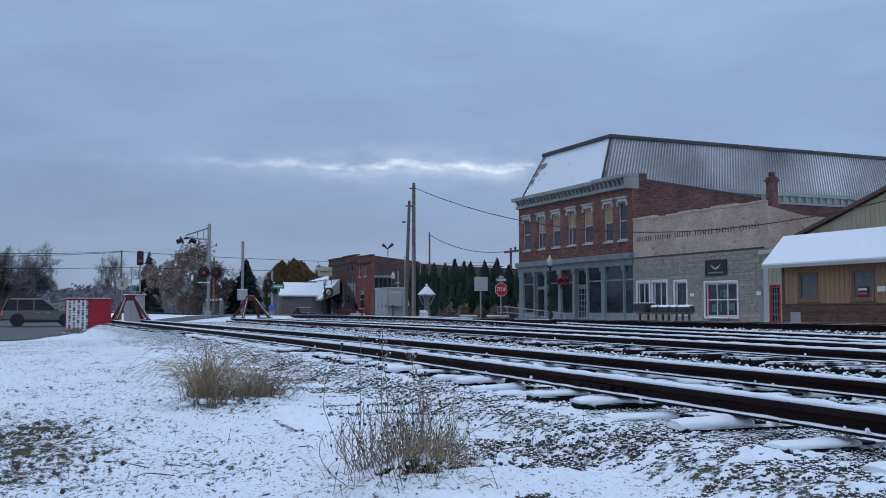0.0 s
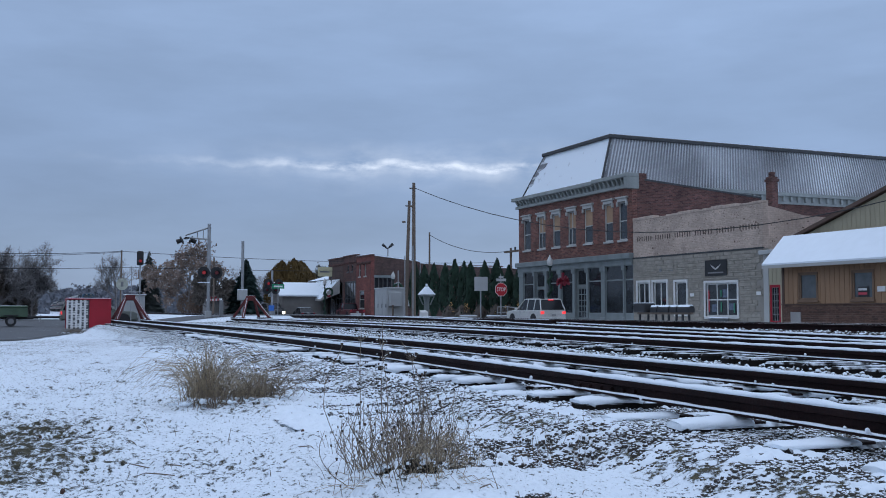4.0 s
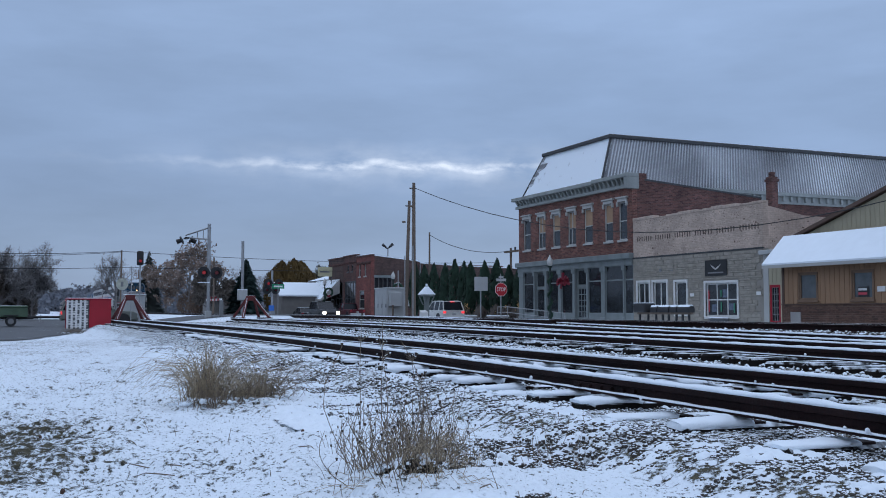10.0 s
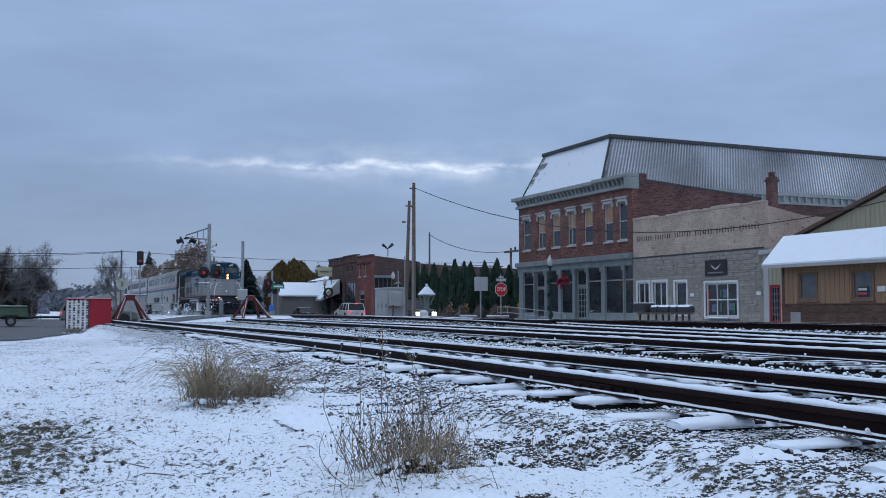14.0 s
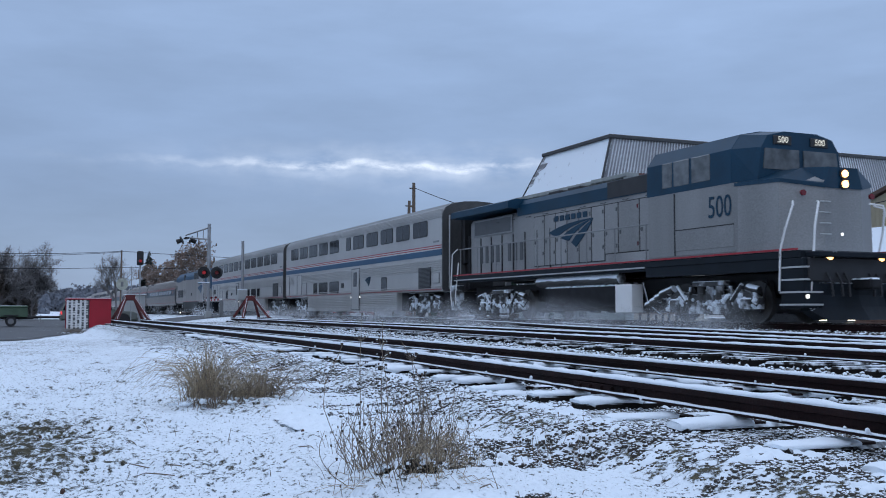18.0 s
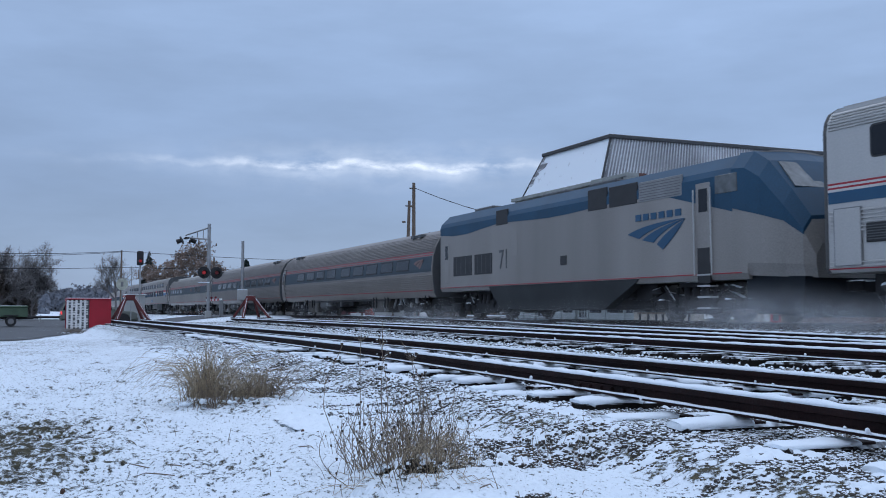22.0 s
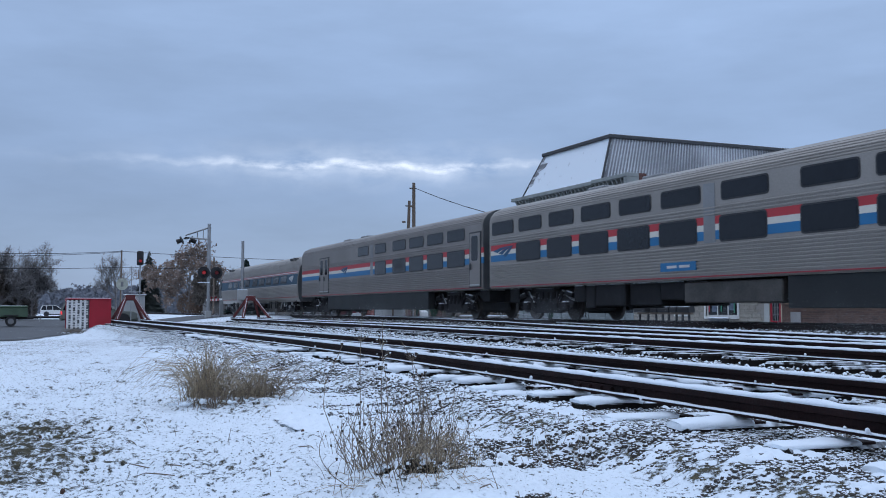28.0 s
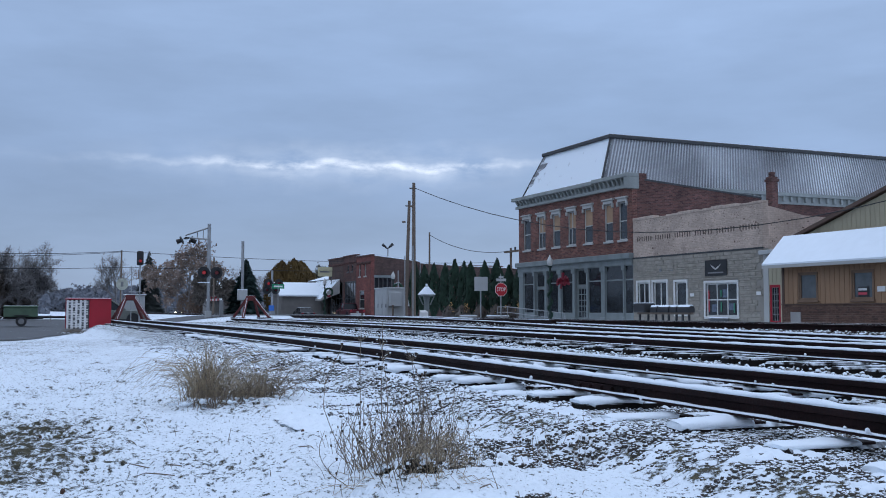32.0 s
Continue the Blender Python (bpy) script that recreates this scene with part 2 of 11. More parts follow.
# ---------------------------------------------------------------- mesh tools
class Geo:
    """Collects boxes, tubes, prisms and sheets into one mesh."""

    def __init__(self):
        self.v, self.f, self.s = [], [], []

    def add(self, verts, faces, smooth=False):
        o = len(self.v)
        self.v += [tuple(p) for p in verts]
        self.f += [tuple(i + o for i in f) for f in faces]
        self.s += [smooth] * len(faces)
        return self

    def box(self, x0, x1, y0, y1, z0, z1, c=0.0):
        if c <= 0:
            v = [(x, y, z) for z in (z0, z1) for y in (y0, y1) for x in (x0, x1)]
            return self.add(v, [(0, 2, 3, 1), (4, 5, 7, 6), (0, 1, 5, 4), (2, 6, 7, 3), (0, 4, 6, 2), (1, 3, 7, 5)])
        c = min(c, (x1 - x0) * 0.45, (y1 - y0) * 0.45, (z1 - z0) * 0.45)
        lo, hi, v, ix = (x0, y0, z0), (x1, y1, z1), [], {}
        for sx in (0, 1):
            for sy in (0, 1):
                for sz in (0, 1):
                    s = (sx, sy, sz)
                    for ax in range(3):
                        p = [(hi[k] - (c if k != ax else 0)) if s[k] else (lo[k] + (c if k != ax else 0)) for k in range(3)]
                        ix[s, ax] = len(v)
                        v.append(p)
        f = []
        for ax in range(3):
            a, b = [k for k in range(3) if k != ax]
            for side in (0, 1):
                def key(i, j):
                    s = [0, 0, 0]
                    s[ax], s[a], s[b] = side, i, j
                    return ix[tuple(s), ax]
                q = [key(0, 0), key(1, 0), key(1, 1), key(0, 1)]
                f.append(q if (side == 1) == (ax != 1) else q[::-1])
        for ax in range(3):
            a, b = [k for k in range(3) if k != ax]
            for i in (0, 1):
                for j in (0, 1):
                    s0, s1 = [0, 0, 0], [0, 0, 0]
                    s0[a] = s1[a] = i
                    s0[b] = s1[b] = j
                    s0[ax], s1[ax] = 0, 1
                    s0, s1 = tuple(s0), tuple(s1)
                    q = [ix[s0, a], ix[s1, a], ix[s1, b], ix[s0, b]]
                    flip = (i == j) == (ax != 1)
                    f.append(q[::-1] if flip else q)
        for s in [(i, j, k) for i in (0, 1) for j in (0, 1) for k in (0, 1)]:
            q = [ix[s, 0], ix[s, 1], ix[s, 2]]
            f.append(q if sum(s) % 2 else q[::-1])
        return self.add(v, f)

    def tube(self, pts, radii, seg=8, caps=True):
        pts = [Vector(p) for p in pts]
        if not hasattr(radii, "__len__"):
            radii = [radii] * len(pts)
        rings, ref = [], None
        for i, p in enumerate(pts):
            d = (pts[min(i + 1, len(pts) - 1)] - pts[max(i - 1, 0)])
            d = d.normalized() if d.length > 1e-9 else Vector((0, 0, 1))
            if ref is None:
                ref = Vector((1, 0, 0)) if abs(d.x) < 0.9 else Vector((0, 1, 0))
            a = d.cross(ref)
            a = a.normalized() if a.length > 1e-6 else d.orthogonal().normalized()
            b = d.cross(a)
            rings.append([p + (a * math.cos(2 * math.pi * k / seg) + b * math.sin(2 * math.pi * k / seg)) * radii[i] for k in range(seg)])
        v = [q for r in rings for q in r]
        f = []
        for i in range(len(pts) - 1):
            for k in range(seg):
                f.append((i * seg + k, i * seg + (k + 1) % seg, (i + 1) * seg + (k + 1) % seg, (i + 1) * seg + k))
        self.add(v, f, seg > 4)
        if caps:
            self.add(rings[0], [tuple(range(seg))[::-1]])
            self.add(rings[-1], [tuple(range(seg))])
        return self

    def disc(self, c, axis, r, depth, seg=20, r2=None):
        c, axis = Vector(c), Vector(axis).normalized()
        return self.tube([c - axis * depth / 2, c + axis * depth / 2], [r, r if r2 is None else r2], seg)

    def prism(self, prof, a0, a1, axis="x", smooth=False):
        """A closed outline drawn out along an axis: (y, z) along x, (x, z) along y, (x, y) along z."""
        def at(p, t):
            return (t, p[0], p[1]) if axis == "x" else (p[0], t, p[1]) if axis == "y" else (p[0], p[1], t)
        n = len(prof)
        v = [at(p, a0) for p in prof] + [at(p, a1) for p in prof]
        area = sum(prof[i][0] * prof[(i + 1) % n][1] - prof[(i + 1) % n][0] * prof[i][1] for i in range(n))
        flip = (area > 0) == (axis != "y")
        if (a1 < a0):
            flip = not flip
        sides = [(i, (i + 1) % n, n + (i + 1) % n, n + i) for i in range(n)]
        ends = [tuple(range(n))[::-1], tuple(range(n, 2 * n))]
        if not flip:
            sides, ends = [q[::-1] for q in sides], [q[::-1] for q in ends]
        self.add(v, sides, smooth)
        return self.add(v, ends)

    def loft(self, rings, smooth=False, closed=True):
        n = len(rings[0])
        v = [p for r in rings for p in r]
        f = []
        for i in range(len(rings) - 1):
            for k in range(n if closed else n - 1):
                f.append((i * n + k, i * n + (k + 1) % n, (i + 1) * n + (k + 1) % n, (i + 1) * n + k))
        self.add(v, f, smooth)
        if closed:
            self.add(rings[0], [tuple(range(n))[::-1]])
            self.add(rings[-1], [tuple(range(n))])
        return self

    def mesh(self, name, material):
        me = bpy.data.meshes.new(name)
        me.from_pydata(self.v, [], self.f)
        if any(self.s):
            me.polygons.foreach_set("use_smooth", self.s)
        if material:
            me.materials.append(material)
        me.update()
        return me


def part(name, g, material, parent=None, label="", at=None):
    ob = new(name, g.mesh(name, material) if isinstance(g, Geo) else g)
    if parent is not None:
        ob.parent = parent
    if at is not None:
        ob.matrix_basis = at
    if label:
        tagged(ob, label)
    return ob


def thing(name, m, label, category, group="", kind=""):
    ob = new(name)
    ob.empty_display_size = 0.3
    ob.matrix_basis = m
    return tagged(ob, label, category, group, kind)


def solid(name, g, material, label, category, group="", kind="", at=None):
    ob = part(name, g, material)
    if at is not None:
        ob.matrix_basis = at
    return tagged(ob, label, category, group, kind)


def lettering(name, text, size, material, parent, at, label="", depth=0.004, squeeze=1.0):
    cu = bpy.data.curves.new(name, "FONT")
    cu.body, cu.size, cu.extrude, cu.align_x, cu.align_y = text, size, depth, "CENTER", "CENTER"
    cu.resolution_u = 3
    tmp = bpy.data.objects.new(name, cu)
    me = bpy.data.meshes.new_from_object(tmp)
    bpy.data.objects.remove(tmp)
    if squeeze != 1.0:
        me.transform(Matrix.Diagonal((squeeze, 1, 1, 1)))
    me.materials.clear()
    me.materials.append(material)
    return part(name, me, None, parent, label, at)


def smooth01(t):
    t = min(max(t, 0.0), 1.0)
    return t * t * (3 - 2 * t)


# ---------------------------------------------------------------- the lie of the land
MAIN_Y, MAIN_TOP = 17.5, 0.77
NEAR_TOP, SIDE_TOP = 0.593, 0.64


def near_y(x):
    return 5.15 - 0.0023 * max(0.0, min(x, 6.0) + 20.0) ** 2


def side_y(x):
    return 10.65 - 0.05 * (x + 28.0) - 0.0012 * max(0.0, min(x, 6) + 28.0) ** 2


def cross_y(x):
    """The crossover from the main line to the siding."""
    lead = 13.75 - 0.235 * (x + 19.4)
    if x < -30:
        t = smooth01((x + 52) / 22.0)
        s = (13.75 + 0.235 * 10.6)
        return MAIN_Y + (s - MAIN_Y) * ((x + 52) / 22.0) ** 2 if x > -52 else MAIN_Y
    return max(lead, side_y(x) + 0.02)


def ground_np(x, y):
    """Height of the ground sheet, in whole arrays."""
    def ss(t):
        t = np.clip(t, 0, 1)
        return t * t * (3 - 2 * t)
    ny = 5.15 - 0.0023 * np.maximum(0.0, np.minimum(x, 6.0) + 20.0) ** 2
    lawn = 0.20 * ss((x + 40.0) / 14.0) * ss((y + 40) / 25.0)
    lawn = lawn + 0.06 * ss((y - 0.5) / 2.0) * ss((x + 40) / 14)
    yard = (0.395 + 0.05 * ss((y - 7.5) / 2.0)) * ss((y - (ny - 2.35)) / 0.95) * ss((x + 64.0) / 8.0) * ss((24.5 - y) / 4.0)
    main = 0.57 * ss((y - (MAIN_Y - 3.6)) / 1.9) * ss((MAIN_Y + 4.6 - y) / 2.4)
    g = np.maximum(np.maximum(lawn, yard), main)
    # the road rises to the crossing
    hump = 0.74 * ss((y - 5.0) / 9.5) * ss((34.0 - y) / 12.0) * ss((x + 84.0) / 4.0) * ss((-60.0 - x) / 4.0)
    return np.maximum(g, hump)


def ground_z(x, y):
    """The same height for a single place."""
    ss = smooth01
    ny = 5.15 - 0.0023 * max(0.0, min(x, 6.0) + 20.0) ** 2
    lawn = 0.20 * ss((x + 40.0) / 14.0) * ss((y + 40) / 25.0) + 0.06 * ss((y - 0.5) / 2.0) * ss((x + 40) / 14)
    yard = (0.395 + 0.05 * ss((y - 7.5) / 2.0)) * ss((y - (ny - 2.35)) / 0.95) * ss((x + 64.0) / 8.0) * ss((24.5 - y) / 4.0)
    main = 0.57 * ss((y - (MAIN_Y - 3.6)) / 1.9) * ss((MAIN_Y + 4.6 - y) / 2.4)
    hump = 0.74 * ss((y - 5.0) / 9.5) * ss((34.0 - y) / 12.0) * ss((x + 84.0) / 4.0) * ss((-60.0 - x) / 4.0)
    return max(lawn, yard, main, hump)


def snow_sheet_material():
    m = bpy.data.materials.new("snowy_ground")
    m.use_nodes = True
    nt = m.node_tree
    N, L = nt.nodes.new, nt.links.new
    b = nt.nodes["Principled BSDF"]
    b.inputs["Roughness"].default_value = 0.8
    b.inputs["Specular IOR Level"].default_value = 0.25
    co = N("ShaderNodeTexCoord")

    def noise(scale, detail, rough=0.55, stretch=None):
        n = N("ShaderNodeTexNoise")
        n.inputs["Scale"].default_value, n.inputs["Detail"].default_value, n.inputs["Roughness"].default_value = scale, detail, rough
        if stretch:
            mp = N("ShaderNodeMapping")
            mp.inputs["Scale"].default_value = stretch
            L(co.outputs["Object"], mp.inputs[0])
            L(mp.outputs[0], n.inputs["Vector"])
        else:
            L(co.outputs["Object"], n.inputs["Vector"])
        return n.outputs["Fac"]

    def rng(src, a, b_, c=0.0, d=1.0):
        r = N("ShaderNodeMapRange")
        for k, v in zip(("From Min", "From Max", "To Min", "To Max"), (a, b_, c, d)):
            r.inputs[k].default_value = v
        L(src, r.inputs[0])
        return r.outputs[0]

    def math2(op, a, b_):
        r = N("ShaderNodeMath")
        r.operation = op
        for k, v in ((0, a), (1, b_)):
            if isinstance(v, float):
                r.inputs[k].default_value = v
            else:
                L(v, r.inputs[k])
        return r.outputs[0]

    clump = noise(16.0, 5.0, 0.65)
    patch = noise(0.42, 3.0)
    mid = noise(2.3, 4.0, 0.6)
    # turf shows through where the snow is thin
    def attr(key):
        n = N("ShaderNodeAttribute")
        n.attribute_name = key
        return n.outputs["Fac"]
    thin = math2("ADD", rng(patch, 0.47, 0.66, 0.0, 0.05), rng(mid, 0.45, 0.75, 0.0, 0.10))
    thin = math2("ADD", thin, math2("MULTIPLY", attr("thin"), 0.21))
    speck = rng(math2("ADD", noise(46.0, 3.0, 0.6), math2("MULTIPLY", thin, 0.55)), 0.65, 0.71, 0.0, 0.85)
    show = math2("MAXIMUM", math2("MAXIMUM", rng(math2("ADD", clump, thin), 0.685, 0.76), speck), rng(math2("ADD", noise(15.0, 5.0, 0.7), math2("MULTIPLY", attr("bed"), 0.30)), 0.80, 0.86))
    mix = N("ShaderNodeMix")
    mix.data_type = "RGBA"
    L(show, mix.inputs[0])
    mix.inputs[6].default_value = (0.80, 0.865, 0.925, 1)
    turf = N("ShaderNodeValToRGB")
    L(noise(30.0, 2.0), turf.inputs[0])
    turf.color_ramp.elements[0].position, turf.color_ramp.elements[0].color = 0.35, (0.03, 0.028, 0.018, 1)
    turf.color_ramp.elements[1].position, turf.color_ramp.elements[1].color = 0.7, (0.10, 0.088, 0.052, 1)
    L(turf.outputs[0], mix.inputs[7])
    L(mix.outputs[2], b.inputs["Base Color"])
    bp = N("ShaderNodeBump")
    bp.inputs["Strength"].default_value, bp.inputs["Distance"].default_value = 1.0, 0.030
    hgt = math2("SUBTRACT", math2("ADD", noise(7.0, 5.0, 0.65), math2("MULTIPLY", noise(30.0, 3.0, 0.6), 0.45)), math2("MULTIPLY", show, 0.35))
    L(hgt, bp.inputs["Height"])
    L(bp.outputs[0], b.inputs["Normal"])
    return m


def build_ground():
    def axis(stops):
        out = []
        for (a, b_, n) in stops:
            out += list(np.linspace(a, b_, n, endpoint=False))
        return np.array(out + [stops[-1][1]])
    xs = axis([(-2600, -400, 12), (-400, -120, 20), (-120, -40, 80), (-40, -16, 120), (-16, -2, 280), (-2, 12, 40), (12, 120, 20), (120, 1500, 8)])
    ys = axis([(-1500, -120, 8), (-120, -20, 20), (-20, -8, 40), (-8, 5, 240), (5, 25, 90), (25, 60, 35), (60, 300, 24), (300, 2600, 12)])
    X, Y = np.meshgrid(xs, ys, indexing="ij")
    Z = ground_np(X.ravel(), Y.ravel()).reshape(X.shape)
    # small unevenness where the camera is close
    near = np.exp(-((X + 6) / 16.0) ** 2) * np.exp(-((Y + 1) / 9.0) ** 2)
    bumps = np.zeros_like(Z)
    rng = np.random.default_rng(4)
    for k, amp in ((0.55, 0.035), (1.3, 0.020), (3.1, 0.015), (6.5, 0.012)):
        for _ in range(5):
            a, ph = rng.uniform(0, 2 * np.pi), rng.uniform(0, 6.28)
            bumps += amp / 2.2 * np.sin(2 * np.pi * k * (X * np.cos(a) + Y * np.sin(a)) + ph + 1.3 * np.sin(0.7 * k * X + ph))
    nyb = 5.15 - 0.0023 * np.maximum(0.0, np.minimum(X, 6.0) + 20.0) ** 2
    laid = np.clip((Y - (nyb - 2.2)) / 0.8, 0, 1)
    Z = Z + bumps * near * (1 - 0.85 * laid)
    nx, ny = X.shape
    idx = np.arange(nx * ny).reshape(nx, ny)
    faces = np.stack([idx[:-1, :-1], idx[1:, :-1], idx[1:, 1:], idx[:-1, 1:]], -1).reshape(-1, 4)
    me = bpy.data.meshes.new("ground")
    me.from_pydata(np.stack([X, Y, Z], -1).reshape(-1, 3).tolist(), [], faces.tolist())
    me.polygons.foreach_set("use_smooth", np.ones(len(faces), bool))
    def ss(t):
        t = np.clip(t, 0, 1)
        return t * t * (3 - 2 * t)
    nyc = 5.15 - 0.0023 * np.maximum(0.0, np.minimum(X, 6.0) + 20.0) ** 2
    bed = ss((Y - (nyc - 2.15)) / 0.5) * ss((24.0 - Y) / 2.0) * ss((X + 66.0) / 8.0)
    # worn patch of turf by the camera, and thinner snow towards the road
    px, py = X + 6.95, Y + 0.22
    u, v = px * math.sin(HEADING) + py * math.cos(HEADING), -px * math.cos(HEADING) + py * math.sin(HEADING)
    thin = 0.74 * np.exp(-(((u + 0.1) / 0.85) ** 2 + (v / 1.55) ** 2) ** 2) + 0.30 * np.exp(-((X + 4.6) / 2.2) ** 2 - ((Y + 0.6) / 1.8) ** 2) + 0.22 * np.exp(-((X + 9.0) / 7.0) ** 2) * ss((nyc - 2.4 - Y) / 0.5) + 0.50 * np.exp(-((X + 30) / 14.0) ** 2) * ss((6 - Y) / 2) + 0.55 * ss((Y - (nyc - 0.9)) / 0.5) * ss((24.0 - Y) / 2.0) * ss((X + 66.0) / 8.0)
    for key, val in (("bed", bed), ("thin", thin)):
        me.attributes.new(key, "FLOAT", "POINT").data.foreach_set("value", val.ravel().astype(np.float32))
    me.materials.append(snow_sheet_material())
    tagged(new("ground", me), "snow-covered ground with dark turf showing through", "ground", kind="structure")


build_ground()


def road_strip(name, outline_x, outline_y, nx, ny, label, material=None, lift=0.025):
    """A road laid on the ground between two x and two y values."""
    g = Geo()
    xs, ys = np.linspace(*outline_x, nx), np.linspace(*outline_y, ny)
    v = [(x, y, ground_z(x, y) + lift) for x in xs for y in ys]
    f = [(i * ny + j, (i + 1) * ny + j, (i + 1) * ny + j + 1, i * ny + j + 1) for i in range(nx - 1) for j in range(ny - 1)]
    g.add(v, f, True)
    return solid(name, g, material or ASPHALT, label, "road", kind="structure")


road_strip("road_main_street", (-420, 90), (24.6, 35.6), 60, 6, "wet dark asphalt street beside the railway")
road_strip("road_crossing", (-76.5, -64.0), (-140, 24.5), 8, 120, "asphalt road rising over the railway crossing")


def road_lot():
    """Bare asphalt between the lawn's ragged edge and the road."""
    edge = [(-30.0, -30.0), (-33.0, -8.0), (-36.4, -0.6), (-40.0, 0.7), (-45.0, 1.75), (-49.0, 2.5), (-54.0, 3.6), (-59.0, 4.8), (-63.9, 6.0)]
    g = Geo()
    r = random.Random(6)
    v, f, n = [], [], 10
    for i in range(len(edge) - 1):
        for k in range(4):
            t = k / 4
            x = edge[i][0] + (edge[i + 1][0] - edge[i][0]) * t + r.uniform(-0.25, 0.25)
            y = edge[i][1] + (edge[i + 1][1] - edge[i][1]) * t + r.uniform(-0.12, 0.12)
            for j in range(n + 1):
                q = j / n
                xx = x + (-63.95 - x) * q
                v.append((xx, y, ground_z(xx, y) + 0.03))
    rows = len(v) // (n + 1)
    for i in range(rows - 1):
        for j in range(n):
            f.append((i * (n + 1) + j, i * (n + 1) + j + 1, (i + 1) * (n + 1) + j + 1, (i + 1) * (n + 1) + j))
    g.add(v, f, True)
    solid("road_lot", g, ASPHALT, "bare wet asphalt lot between lawn and road", "road", kind="structure")


road_lot()
road_strip("road_forecourt", (-127.0, -76.6), (-70, 8.5), 30, 30, "wet asphalt forecourt across the road", lift=0.02)
road_strip("road_side_street", (-88.0, -76.0), (35.7, 160), 6, 10, "asphalt side street between the brick blocks")

# ---------------------------------------------------------------- tracks
def rail_profile(top, s=1.0):
    """Half-inch true outline of a rail, as (across, up)."""
    h = 0.168 * s
    return [(-0.066, top - h), (0.066, top - h), (0.066, top - h + 0.012), (0.012, top - h + 0.03), (0.010, top - 0.045), (0.034, top - 0.036), (0.036, top - 0.006), (0.028, top), (-0.028, top), (-0.036, top - 0.006), (-0.034, top - 0.036), (-0.010, top - 0.045), (-0.012, top - h + 0.03), (-0.066, top - h + 0.012)]


def rail_run(path, x0, x1, off, top, step, prof):
    """Sweeps an outline along a track's centre line, off metres to its side."""
    n = max(2, int(abs(x1 - x0) / step) + 1)
    rings = []
    for i in range(n):
        x = x0 + (x1 - x0) * i / (n - 1)
        y = path(x)
        d = Vector((0.5, path(x + 0.25) - path(x - 0.25), 0)).normalized()
        nrm = Vector((-d.y, d.x, 0))
        tz = top(x) if callable(top) else top
        rings.append([Vector((x, y, 0)) + nrm * (off + a) + Vector((0, 0, tz + b)) for a, b in prof])
    g = Geo()
    g.loft(rings)
    return g


def snow_cap_profile(w=0.035, h=0.022):
    return [(-w, 0.0), (w, 0.0), (w * 0.9, h * 0.6), (w * 0.5, h), (-w * 0.5, h), (-w * 0.9, h * 0.6)]


def snowy_run(path, x0, x1, off, top, step, w, h, seed):
    g = rail_run(path, x0, x1, off, top, step, snow_cap_profile(w, h))
    n = len(snow_cap_profile())
    for i in range(0, len(g.v)):
        k = i % n
        if k >= 2:
            x, y, z = g.v[i]
            u = noise.noise(Vector((x * 5.0, y * 5.0, seed)))
            g.v[i] = (x, y + 0.004 * u, z + h * 0.5 * u * (1 if k in (3, 4) else 0.5))
    g.s = [True] * len(g.s)
    return g


def snow_loaf(seed):
    """The thin uneven snow that lies along a tie and spills over its edges."""
    n = 46
    rings = []
    for i in range(n + 1):
        y = -1.17 + 2.34 * i / n
        u = noise.noise(Vector((seed * 3.7, y * 2.6, 0.4)))
        w = noise.noise(Vector((seed * 5.1, y * 7.7, 2.2)))
        inner = abs(y) < 0.67
        e0 = 0.112 + 0.022 * noise.noise(Vector((seed * 2.3, y * 5.1, 7.0))) + 0.010 * u - (0.06 + 0.05 * w if inner else 0.0)
        e1 = 0.112 + 0.022 * noise.noise(Vector((seed * 2.9, y * 5.1, 11.0))) + 0.010 * u - (0.06 - 0.05 * w if inner else 0.0)
        h = max(0.5, 0.85 + 0.55 * u + 0.40 * w) * (0.06 if inner else 1.0) * (0.45 if i in (0, n) else 0.85 if i in (1, n - 1) else 1.0)
        ring = []
        if i in (0, n):
            e0, e1 = e0 * 0.72, e1 * 0.78
        drip = 0.016 + 0.05 * max(0.0, w)
        for k in range(9):
            q = k / 8
            x = -e0 + (e0 + e1) * q
            z = 0.034 * h * (1 - abs(2 * q - 1) ** 3.2) + 0.005 * noise.noise(Vector((x * 19, y * 15, seed + 9.0)))
            ring.append((x, y + (0.03 * noise.noise(Vector((x * 14, seed, 1.0))) if i in (0, n) else 0.0), max(z, 0.004)))
        rings.append([(e1 * 0.98, y, -drip), (-e0 * 0.98, y, -drip * 0.8)] + ring)
    return Geo().loft(rings, True).mesh("tie_snow", SNOW)


